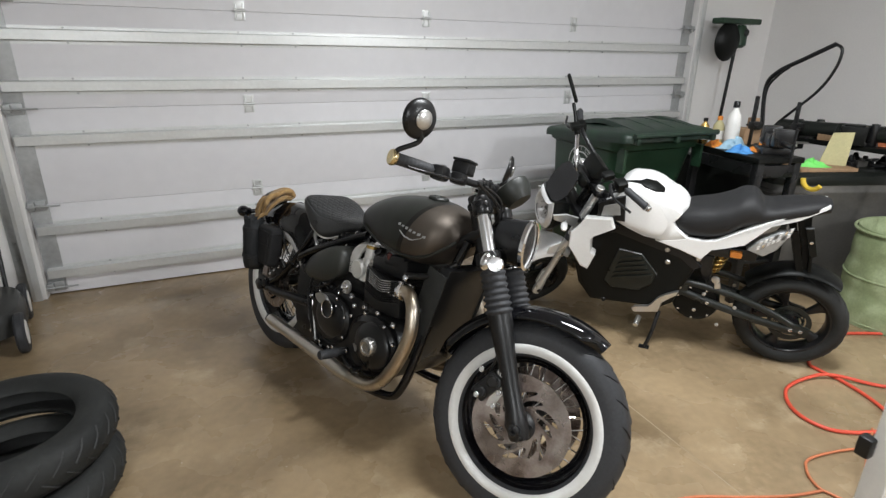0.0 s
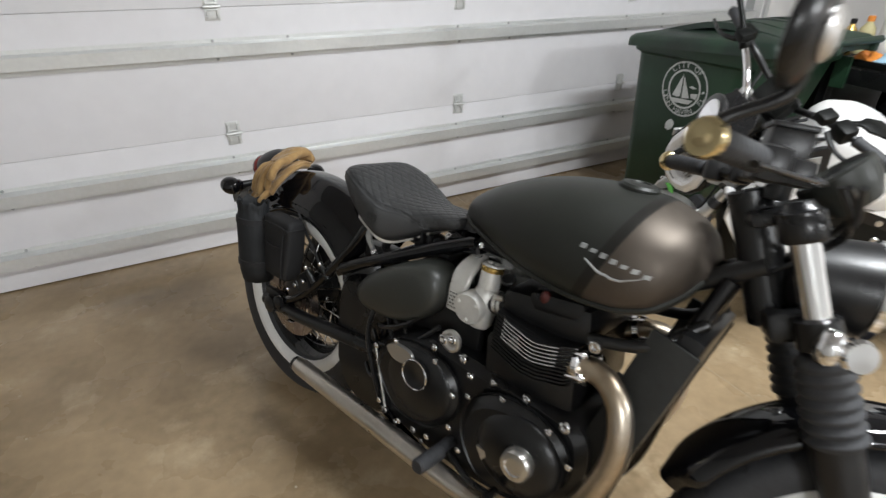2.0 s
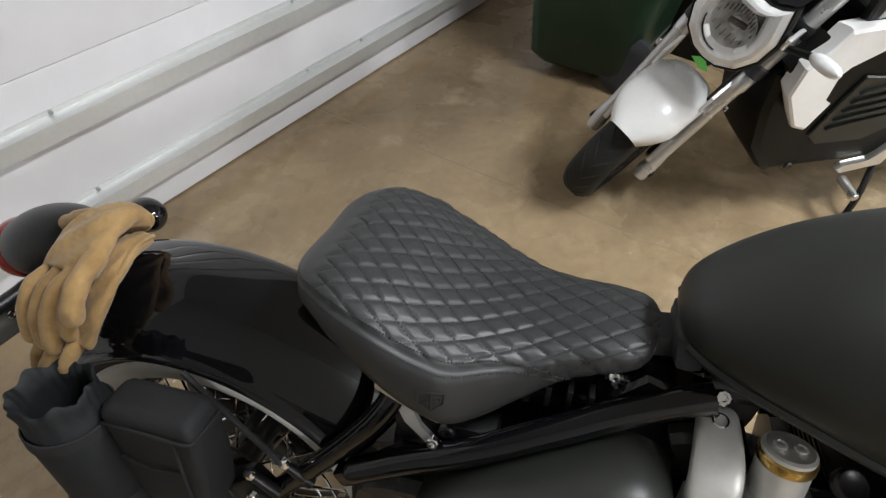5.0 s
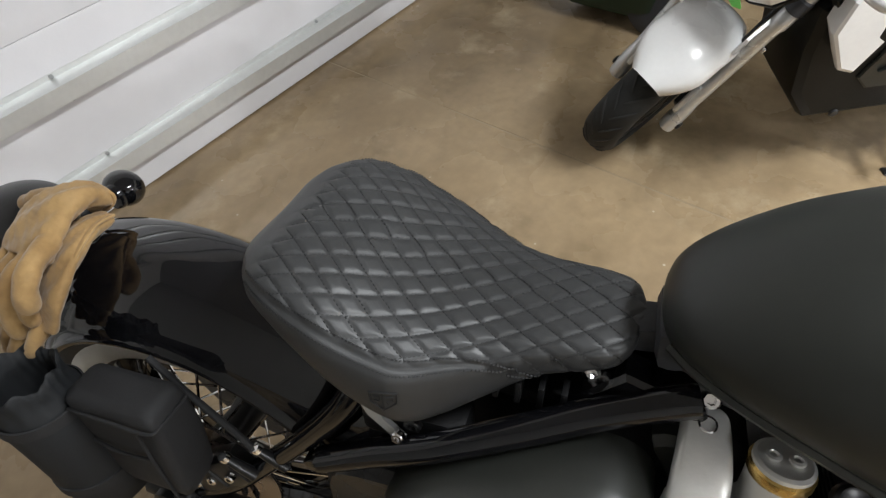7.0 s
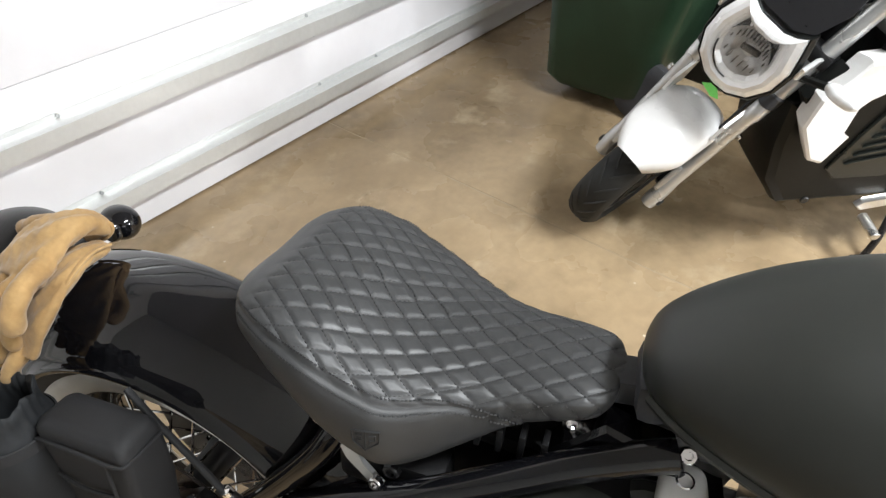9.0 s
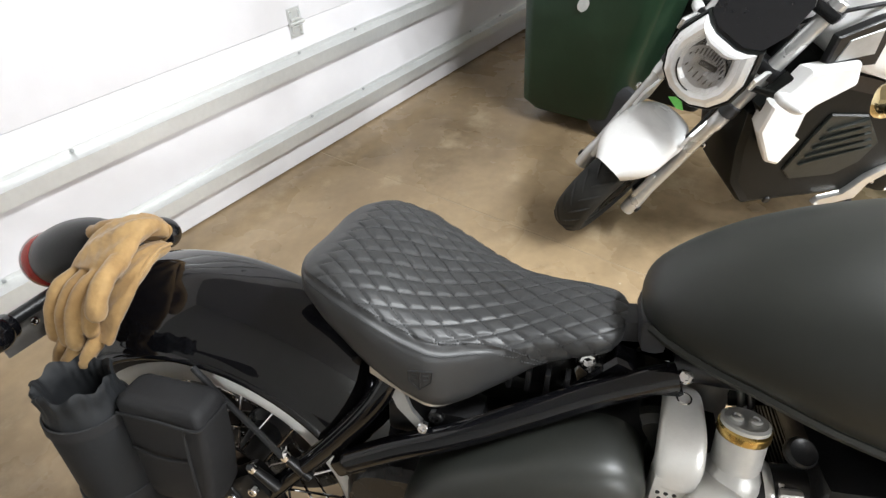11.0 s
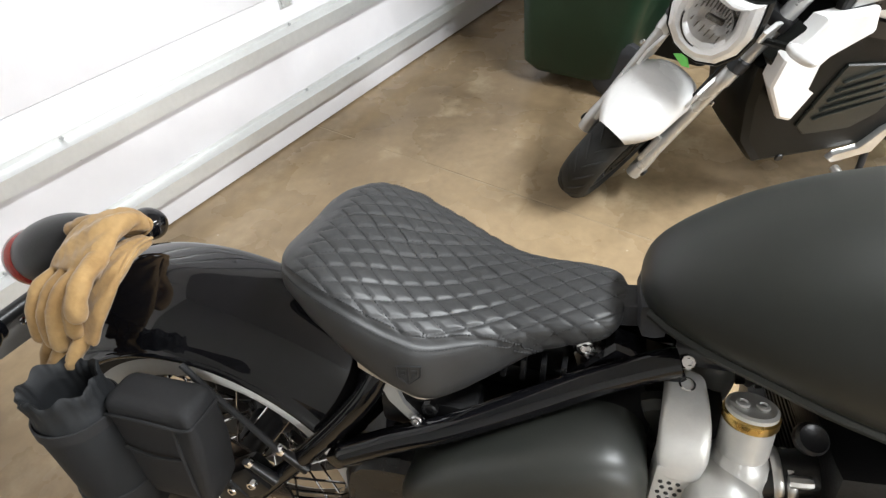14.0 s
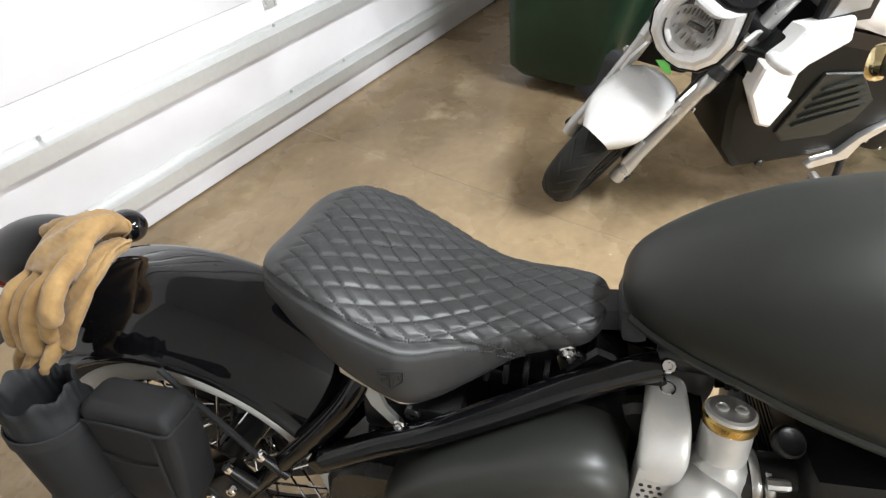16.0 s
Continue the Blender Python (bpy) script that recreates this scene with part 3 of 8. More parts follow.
def disc(bm, c, y, ro, ri, n=360, slots=12, thick=0.005):
    """A wave-edged brake disc with swept teardrop slots cut right through."""
    c = V(c)
    nr = 34
    def keep(i, k):
        f = (i + 0.5) / nr
        a = k / n * slots + 3.0 * f
        j = int(a // 1)
        fc, half = (0.3, 0.2) if j % 2 else (0.43, 0.22)
        e = (f - fc) / half
        if abs(e) < 1:
            return abs(a - j - 0.5) > (0.36 - 0.12 * e) * (1 - e * e) ** 0.5
        return True
    grid = {}
    def vert(i, k, s):
        key = (i, k % n, s)
        if key not in grid:
            a = 2 * math.pi * k / n
            r = ri + (ro * (1 + 0.004 * math.sin(slots * a)) - ri) * i / nr
            grid[key] = bm.verts.new(c + V((r * math.cos(a), y + s * thick / 2, r * math.sin(a))))
        return grid[key]
    for i in range(nr):
        for k in range(n):
            if keep(i, k):
                for s in (1, -1):
                    bm.faces.new((vert(i, k, s), vert(i, k + 1, s), vert(i + 1, k + 1, s), vert(i + 1, k, s)))
                for di, dk, e in ((-1, 0, ((i, k), (i, k + 1))), (1, 0, ((i + 1, k), (i + 1, k + 1))), (0, -1, ((i, k), (i + 1, k))), (0, 1, ((i, k + 1), (i + 1, k + 1)))):
                    j = i + di
                    if j < 0 or j >= nr or not keep(j, (k + dk) % n):
                        (a, b), (p, q) = e
                        bm.faces.new((vert(a, b, 1), vert(p, q, 1), vert(p, q, -1), vert(a, b, -1)))
    return bm


front = wheel(bike, "front_wheel", AXF, 0.316, 0.13, 0.2, STEER, (0.215, 0.246), 40)
for y in (-0.078, 0.078):
    bm = start()
    disc(bm, AXF, y, 0.156, 0.045)
    part("brake_disc", bm, DISC, front, "worn steel brake disc with swept slots")
    bm = start()
    lathe(bm, [(0.01, -0.02), (0.05, -0.018), (0.052, 0.0), (0.044, 0.006), (0.01, 0.008)], AXF + V((0, y, 0)), (0, math.copysign(1, y), 0), 24)
    for k in range(5):
        a = 2 * math.pi * k / 5 + 0.3
        bolt(bm, AXF + V((0.036 * math.cos(a), y + math.copysign(0.006, y), 0.036 * math.sin(a))), (0, y, 0), 0.006, 0.006)
    part("disc_carrier", bm, SATINB, front)
rear = wheel(bike, "rear_wheel", (0.03, 0, 0.343), 0.336, 0.15, 0.2, None, (0.213, 0.252), 40)
bm = start()
disc(bm, (0.03, 0, 0.343), -0.085, 0.125, 0.045)
part("brake_disc", bm, DISC, rear, "worn steel brake disc with swept slots")

bm = start()
box(bm, (0.1, -0.112, 0.418), (0.11, 0.036, 0.055), 0.012, (0, -38, 0))
box(bm, (0.085, -0.128, 0.405), (0.06, 0.012, 0.04), 0.006, (0, -38, 0))
caliper = part("rear_caliper", bm, SATINB, bike, "dark rear brake caliper")
for x, z in ((0.066, 0.395), (0.098, 0.42), (0.135, 0.446), (0.03, 0.352)):
    bm = start()
    bolt(bm, (x, -0.13, z), (0, -1, 0.1), 0.0075, 0.008)
    part("caliper_bolt", bm, CHROME, caliper)
bm = start()
box(bm, (-0.01, -0.122, 0.33), (0.09, 0.02, 0.06), 0.008)
lathe(bm, [(0.016, 0), (0.019, 0.003), (0.019, 0.014), (0.012, 0.018)], (0.03, -0.132, 0.338), (0, -1, 0), 18)
part("axle_block", bm, SATINB, bike, "black rear axle block and nut")

# fork legs, yokes, gaiters
for y in (-0.105, 0.105):
    bm = start()
    lathe(bm, [(0.018, -0.04), (0.03, -0.034), (0.034, -0.01), (0.034, 0.03), (0.029, 0.06), (0.029, 0.2), (0.032, 0.24), (0.036, 0.3), (0.036, 0.345), (0.03, 0.352)], leg(0, y), UP, 24)
    part("fork_slider", bm, SATINB, bike, "satin black fork slider", STEER)
    bm = start()
    prof = [(0.034, 0.335)]
    for k in range(7):
        h = 0.345 + 0.0195 * k
        prof += [(0.037, h), (0.044 - k * 0.0006, h + 0.005), (0.044 - k * 0.0006, h + 0.010), (0.036, h + 0.0155)]
    prof += [(0.03, 0.485)]
    lathe(bm, prof, leg(0, y), UP, 28)
    part("fork_gaiter", bm, RUBBER, bike, "black ribbed rubber fork gaiter", STEER, sharp=70)
    bm = start()
    cyl(bm, leg(0.48, y), leg(0.70, y), 0.0215, 24, 0.002)
    part("fork_tube", bm, CHROME, bike, "chromed fork tube", STEER)
    bm = start()
    lathe(bm, [(0.03, 0.655), (0.033, 0.66), (0.033, 0.695), (0.028, 0.702), (0.024, 0.706), (0.02, 0.716), (0.012, 0.716)], leg(0, y), UP, 24)
    part("fork_cap", bm, SATINB, bike, "", STEER)
    bm = start()
    lathe(bm, [(0.012, 0), (0.018, 0.002), (0.018, 0.022), (0.013, 0.026), (0.007, 0.026), (0.006, 0.012)], leg(0, y * 1.22), (0, y, 0), 16)
    part("axle_end", bm, SATINB, bike, "", STEER)
    bm = start()
    lathe(bm, [(0.0, 0), (0.022, 0.004), (0.026, 0.012), (0.022, 0.02), (0.0, 0.022)], leg(0.505, y * 1.42) + V((0.03, 0, 0)), (0.25, math.copysign(1, y), 0.1), 20)
    blob(bm, leg(0.505, y * 1.3) + V((0.0, math.copysign(0.012, y), 0.0)), (0.02, 0.022, 0.03))
    part("turn_signal", bm, CLEAR if y > 0 else CHROME, bike, "small chromed front turn signal", STEER)
bm = start()
for s, h in ((0.515, 0.05), (0.69, 0.026)):
    p = leg(s, 0)
    box(bm, (p.x - 0.02, 0, p.z - 0.005), (0.085, 0.16, h), 0.012, (0, -25, 0))
    for y in (-0.105, 0.105):
        lathe(bm, [(0.026, -h / 2), (0.033, -h / 2 + 0.003), (0.033, h / 2 - 0.003), (0.026, h / 2)], leg(s, y), UP, 20)
part("fork_yoke", bm, SATINB, bike, "satin black fork yokes", STEER)
bm = start()
p, q = leg(0.49, 0) - V((0.05, 0, 0)), leg(0.72, 0) - V((0.05, 0, 0))
cyl(bm, p, q, 0.034, 24, 0.003)
part("steering_head", bm, SATINB, bike)

# front mudguard
bm = start()
loops = []
for i in range(41):
    a = radians(59 + 103 * i / 40)
    c = AXF + V((math.cos(a), 0, math.sin(a))) * 0.0
    loop = []
    end = smoothstep(0, 0.12, i / 40) * smoothstep(0, 0.1, 1 - i / 40)
    hw = 0.078 * (0.4 + 0.6 * end)
    sec = []
    for k in range(13):
        g = math.pi * k / 12
        sec.append((math.cos(g) * hw, 0.345 + 0.016 * math.sin(g) ** 0.7 - 0.02 * abs(math.cos(g)) ** 6))
    inner = [(yy * 0.975, rr - 0.0028) for yy, rr in sec[::-1]]
    for yy, rr in sec + inner:
        loop.append(AXF + V((rr * math.cos(a), yy, rr * math.sin(a))))
    loops.append(loop)
rings(bm, loops)
part("front_mudguard", bm, GLOSSB, bike, "gloss black front mudguard", STEER, sharp=60)
for y in (-0.088, 0.088):
    bm = start()
    box(bm, leg(0.30, y) + V((-0.01, 0, 0.02)), (0.07, 0.012, 0.05), 0.005, (0, -25, 0))
    bolt(bm, leg(0.30, y * 1.12) + V((0.02, 0, 0.02)), (0, y, 0), 0.007, 0.006)
    bolt(bm, leg(0.27, y * 1.12) + V((-0.02, 0, 0.02)), (0, y, 0), 0.007, 0.006)
    part("mudguard_stay", bm, SATINB, bike, "", STEER)
for y in (-0.078, 0.078):                 # calipers with bright bolts
    bm = start()
    s = math.copysign(1, y)
    cc = AXF + V((-0.115, y, 0.085))
    box(bm, cc + V((-0.008, s * 0.02, 0)), (0.056, 0.03, 0.1), 0.012, (0, 35, 0))
    box(bm, cc - V((0.008, s * 0.02, 0)), (0.056, 0.026, 0.095), 0.012, (0, 35, 0))
    for f in (-0.026, 0.026):
        lathe(bm, [(0.019, 0), (0.019, 0.008), (0.014, 0.012), (0.005, 0.012)], cc + V((-0.008 + f * 0.57, s * 0.033, f * 0.82)), (0, s, 0), 20)
    cal = part("brake_caliper", bm, SATINB, bike, "dark front brake caliper", STEER)
    bm = start()
    slab(bm, smooth_outline([(cc.x + 0.035, cc.z + 0.07), (cc.x + 0.05, cc.z + 0.03), (cc.x + 0.03, cc.z - 0.04), (cc.x + 0.0, cc.z - 0.06), (cc.x + 0.012, cc.z), (cc.x + 0.01, cc.z + 0.06)], 3), y + s * 0.012, y + s * 0.02)
    part("caliper_bracket", bm, ALUS, cal, "pale alloy caliper bracket")
    for dx, dz in ((-0.034, 0.05), (0.03, -0.045), (0.034, 0.055), (-0.03, -0.03), (0.036, 0.0)):
        bm = start()
        bolt(bm, cc + V((dx, s * 0.041, dz)), (0, s, 0), 0.009, 0.01)
        part("caliper_bolt", bm, CHROME, cal)
bm = start()
tube(bm, curve([AXF + V((-0.13, -0.09, 0.12)), AXF + V((-0.12, -0.1, 0.24)), AXF + V((-0.17, -0.1, 0.38)), AXF + V((-0.24, -0.06, 0.52))], 8), 0.0045, 8)
part("brake_line", bm, SATINB, bike, "", STEER)

# headlamp
HL = STEER.inverted() @ V((1.30, 0.04, 0.85))
HL.y = 0
bm = start()
lathe(bm, [(0.006, -0.085), (0.04, -0.08), (0.066, -0.06), (0.074, -0.02), (0.078, 0.02), (0.08, 0.035), (0.077, 0.04), (0.072, 0.036)], HL, (1, 0, 0.02), 40)
lamp = part("headlamp", bm, SATINB, bike, "round black headlamp", STEER)
bm = start()
lathe(bm, [(0.077, 0.03), (0.084, 0.034), (0.084, 0.046), (0.076, 0.05), (0.072, 0.046)], HL, (1, 0, 0.02), 40, close=True)
part("headlamp_rim", bm, CHROME, lamp, "chrome lens rim")
bm = start()
lathe(bm, [(0.075, 0.044), (0.064, 0.056), (0.04, 0.064), (0.0, 0.066)], HL, (1, 0, 0.02), 36)
part("lens", bm, CLEAR, lamp, "clear glass lens")
bm = start()
lathe(bm, [(0.074, 0.04), (0.055, 0.01), (0.03, -0.02), (0.0, -0.03)], HL, (1, 0, 0.02), 36)
bmesh.ops.delete(bm, geom=[f for f in bm.faces if len(f.verts) > 8 and f.calc_area() > 0.005], context="FACES")
part("reflector", bm, REFLECT, lamp)

# single round gauge
GA = STEER.inverted() @ V((1.245, 0.037, 1.012))
bm = start()
lathe(bm, [(0.006, -0.055), (0.04, -0.048), (0.056, -0.02), (0.06, 0.0), (0.06, 0.012), (0.055, 0.016), (0.05, 0.01)], GA, (-0.75, 0, 0.66), 36)
gauge = part("gauge", bm, MATTB, bike, "round black instrument pod", STEER)
bm = start()
lathe(bm, [(0.051, 0.011), (0.03, 0.0135), (0.0, 0.014)], GA, (-0.75, 0, 0.66), 30)
part("gauge_glass", bm, SMOKE, gauge)
bm = start()
tube(bm, [GA + V((0.02, 0, -0.03)), leg(0.70, 0)], 0.012, 10)
part("gauge_bracket", bm, SATINB, gauge)

# handlebar, grips, switch gear, levers, bar-end mirrors
BE = STEER.inverted() @ V((1.142, -0.402, 1.065))
MI = STEER.inverted() @ V((1.204, -0.369, 1.179))
RISE = leg(0.71, 0) + V((-0.02, 0, 0.045))
for s in (-1, 1):
    end = V((BE.x, abs(BE.y) * s, BE.z))
    pts = curve([RISE + V((0, 0, 0)), RISE + V((0, s * 0.09, 0.002)), V((RISE.x - 0.005, s * 0.16, BE.z - 0.006)), end], 8)
    bm = start()
    tube(bm, pts, 0.0111, 14)
    part("handlebar", bm, SATINB, bike, "satin black handlebar half", STEER)
    d = (end - pts[-5]).normalized()
    grip0 = end - d * 0.134
    bm = start()
    prof = [(0.013, 0), (0.017, 0.003)]
    for k in range(9):
        prof += [(0.0165, 0.008 + k * 0.0125), (0.0178, 0.011 + k * 0.0125), (0.0178, 0.017 + k * 0.0125)]
    prof += [(0.0165, 0.122), (0.012, 0.124)]
    lathe(bm, prof, grip0, d, 20)
    part("grip", bm, RUBBER, bike, "black rubber grip", STEER, sharp=60)
    bm = start()
    lathe(bm, [(0.012, -0.004), (0.021, -0.002), (0.0235, 0.003), (0.0235, 0.01), (0.021, 0.0145), (0.01, 0.016), (0.004, 0.0135)], end - d * 0.009, d, 28)
    part("bar_end_weight", bm, BRASSP, bike, "polished brass bar-end weight", STEER)
    bm = start()
    box(bm, grip0 - d * 0.03, (0.044, 0.056, 0.046), 0.012)
    box(bm, grip0 - d * 0.085 + V((0.012, 0, 0.0)), (0.04, 0.05, 0.036), 0.01)
    box(bm, grip0 - d * 0.05 + V((-0.012, 0, 0.022)), (0.012, 0.02, 0.01), 0.003)
    part("switch_housing", bm, SATINB, bike, "", STEER)
    bm = start()
    lever = curve([grip0 - d * 0.07 + V((0.035, 0, -0.004)), grip0 - d * 0.03 + V((0.06, 0, -0.01)), grip0 + d * 0.05 + V((0.062, 0, -0.014)), grip0 + d * 0.13 + V((0.052, 0, -0.016))], 6)
    tube(bm, lever, [0.009] * 6 + [0.0065] * 10 + [0.0055, 0.006, 0.007], 10, flat=0.6)
    part("lever", bm, SATINB, bike, "black control lever", STEER)
    bm = start()
    mc = V((MI.x, abs(MI.y) * s, MI.z))
    tube(bm, curve([end - d * 0.012, end + V((0.012, -s * 0.002, 0.022)), mc + V((0.0, -s * 0.02, -0.055)), mc + V((-0.004, 0, -0.01))], 7), [0.011, 0.0105] + [0.0075] * 20, 10)
    mir = part("mirror_arm", bm, SATINB, bike, "black bar-end mirror arm", STEER)
    ax = V((0.92, s * 0.38, -0.1))
    bm = start()
    lathe(bm, [(0.006, 0.012), (0.03, 0.010), (0.05, 0.002), (0.056, -0.006), (0.056, -0.012), (0.052, -0.014)], mc, ax, 36)
    part("mirror_shell", bm, SATINB, mir, "round black mirror shell")
    bm = start()
    lathe(bm, [(0.053, -0.0135), (0.03, -0.0145), (0.0, -0.015)], mc, ax, 36)
    part("mirror_glass", bm, MIRROR, mir, "mirror glass")
    bm = start()
    lathe(bm, [(0.026, 0.0105), (0.027, 0.014), (0.02, 0.019), (0.006, 0.021)], mc, ax, 28)
    part("mirror_boss", bm, ALU, mir, "polished metal mirror boss")
bm = start()
rp = BE.lerp(RISE, 0.58)
box(bm, rp + V((0.03, 0, 0.03)), (0.055, 0.06, 0.04), 0.006)
box(bm, rp + V((0.03, 0, 0.053)), (0.06, 0.066, 0.008), 0.003)
part("brake_reservoir", bm, SATINB, bike, "black brake fluid reservoir", STEER)
bm = start()
for y in (-0.04, 0.04):
    lathe(bm, [(0.018, -0.045), (0.02, -0.04), (0.02, 0.012), (0.014, 0.018)], RISE + V((0, y, 0)), (0, 0, 1), 18)
    for dx in (-0.012, 0.012):
        bolt(bm, RISE + V((dx, y, 0.017)), (0, 0, 1), 0.005, 0.006)
part("handlebar_riser", bm, SATINB, bike, "", STEER)
bm = start()
tube(bm, [leg(0.735, -0.06) + V((-0.04, 0, 0.0)), leg(0.735, 0.06) + V((-0.02, 0, 0.01))], 0.008, 10)
bolt(bm, leg(0.72, -0.02) + V((-0.05, 0, 0.02)), (0, 0, 1), 0.016, 0.012)
part("yoke_nut", bm, CHROME, bike, "chrome yoke nut and link", STEER)
bm = start()
for dy, dz in ((-0.03, 0.0), (0.02, 0.02), (0.05, -0.01)):
    tube(bm, curve([RISE + V((0.05, -0.2 + dy, -0.01)), RISE + V((0.09, -0.1, -0.07 + dz)), RISE + V((0.03, dy, -0.16)), RISE + V((-0.08, 0.03 + dy, -0.22 + dz)), RISE + V((-0.16, 0.04 + dy, -0.26))], 8), 0.0045, 8)
part("control_cable", bm, SATINB, bike, "", STEER)


# ---- tank ----
TTOP = [(0.596, 0.788), (0.5985, 0.798), (0.606, 0.814), (0.624, 0.832), (0.66, 0.856), (0.71, 0.881), (0.78, 0.905), (0.85, 0.919), (0.93, 0.926), (1.0, 0.922), (1.06, 0.905), (1.10, 0.88), (1.125, 0.84)]
TBOT = [(0.596, 0.781), (0.5985, 0.773), (0.606, 0.765), (0.624, 0.757), (0.655, 0.747), (0.70, 0.735), (0.77, 0.713), (0.85, 0.696), (0.93, 0.688), (1.0, 0.694), (1.06, 0.718), (1.10, 0.76), (1.125, 0.81)]
TWID = [(0.596, 0.01), (0.5985, 0.03), (0.606, 0.05), (0.624, 0.069), (0.66, 0.093), (0.71, 0.116), (0.775, 0.136), (0.85, 0.15), (0.93, 0.157), (1.0, 0.155), (1.06, 0.14), (1.10, 0.105), (1.125, 0.05)]


def tank_point(x, g):
    """On the tank's skin: station x, angle g round the section from the left side over the top."""
    zt, zb, w = spline(x, TTOP), spline(x, TBOT), spline(x, TWID)
    zc = zb + (zt - zb) * 0.42
    c, s = math.cos(g), math.sin(g)
    h = (zt - zc) if s > 0 else (zc - zb)
    n = 2.25 if s > 0 else 2.5
    return V((x, w * sup(c, n), zc + h * sup(s, n)))


bm = start()
loops = []
for i in range(81):
    f = i / 80
    x = 0.596 + 0.529 * (0.5 - 0.5 * math.cos(math.pi * f)) * 0.9 + 0.529 * f * 0.1
    loops.append([tank_point(x, 2 * math.pi * (k + 0.5) / 56) for k in range(56)])
rings(bm, loops)
# two-tone paint parted by a raked line
no = V((0.93, 0, -0.36)).normalized()
for off in (0.0, 0.022):
    bmesh.ops.bisect_plane(bm, geom=bm.verts[:] + bm.edges[:] + bm.faces[:], plane_co=V((0.962 + off, 0, 0.82)), plane_no=no)
for f in bm.faces:
    d = (f.calc_center_median() - V((0.962, 0, 0.82))).dot(no)
    f.material_index = 0 if d < 0 else 1 if d < 0.0204 else 2
tank = part("fuel_tank", bm, [MATTB, TANKLINE, BRONZE], bike, "teardrop fuel tank, matt black and metallic bronze", sharp=50)
bm = start()
rim_pts = []
for i in range(33):
    f = i / 32
    x = 0.606 + 0.514 * f
    p = tank_point(x, 2 * math.pi - 0.62)
    rim_pts.append(V((p.x, -abs(p.y) - 0.001, p.z)))
tube(bm, rim_pts, 0.0068, 8)
tube(bm, [V((p.x, -p.y, p.z)) for p in rim_pts], 0.0068, 8)
part("tank_seam", bm, MATTB, tank, "tank seam flange")
CAP = V((0.955, 0, 0.923))
bm = start()
lathe(bm, [(0.036, -0.008), (0.038, 0.0), (0.038, 0.006), (0.034, 0.011), (0.02, 0.013), (0.018, 0.010), (0.0, 0.010)], CAP, (0.05, 0, 1), 36)
part("filler_cap", bm, MATTB, tank, "low black filler cap")


def on_tank(x, z):
    g = min((abs(tank_point(x, math.pi * 0.5 + math.pi * k / 200).z - z), k) for k in range(0, 200))[1]
    p = tank_point(x, math.pi * 0.5 + math.pi * g / 200)
    return V((p.x, p.y, p.z))


for side in (1, -1):
    bm = start()
    pts = [on_tank(0.945 + 0.105 * t, 0.826 - 0.055 * math.sin(math.pi * (0.1 + t * 0.55)) + 0.03 * t) for t in [j / 12 for j in range(13)]]
    tube(bm, [V((p.x, side * (abs(p.y) + 0.001), p.z)) for p in pts], [0.001 + 0.0016 * math.sin(math.pi * min(1, j / 12 + 0.1)) for j in range(13)], 6)
    swoosh = part("tank_badge", bm, GALVD, tank, "silver swept line under a row of bars")
    for k in range(7):                    # the maker's name as plain bars
        x0 = 0.93 + 0.0195 * k
        bm = start()
        a, b = on_tank(x0 + 0.002, 0.834 - 0.0034 * k), on_tank(x0, 0.826 - 0.0034 * k)
        c, e = (on_tank(q.x + 0.0115, q.z) for q in (b, a))
        face = [V((p.x, side * (abs(p.y) + 0.0004), p.z)) for p in (a, e, c, b)]
        rings(bm, [face, [p + V((0, side * 0.0012, 0)) for p in face]])
        part("badge_bar", bm, GALVD, tank)

# ---- solo seat, quilted ----
SX0, SX1 = 0.2, 0.587
SW = [(0.2, 0.025), (0.204, 0.056), (0.214, 0.086), (0.234, 0.111), (0.272, 0.131), (0.325, 0.141), (0.375, 0.138), (0.42, 0.114), (0.465, 0.086), (0.51, 0.068), (0.55, 0.061), (0.57, 0.053), (0.581, 0.04), (0.587, 0.014)]
SZ = [(0.2, 0.776), (0.21, 0.793), (0.226, 0.803), (0.255, 0.808), (0.3, 0.796), (0.355, 0.771), (0.41, 0.755), (0.46, 0.75), (0.53, 0.755), (0.587, 0.757)]
ST = [(0.202, 0.03), (0.218, 0.075), (0.27, 0.102), (0.34, 0.103), (0.395, 0.11), (0.45, 0.085), (0.5, 0.056), (0.545, 0.043), (0.57, 0.036), (0.587, 0.02)]
SEDGE = [(0.2, 0.53), (0.27, 0.55), (0.33, 0.5), (0.375, 0.48), (0.42, 0.47), (0.44, 0.52), (0.455, 0.64), (0.47, 0.86), (0.483, 1.15), (0.495, 1.5), (0.507, 1.85), (0.59, 1.9)]
QX, QY = 0.037, 0.03                      # pitch of the quilting


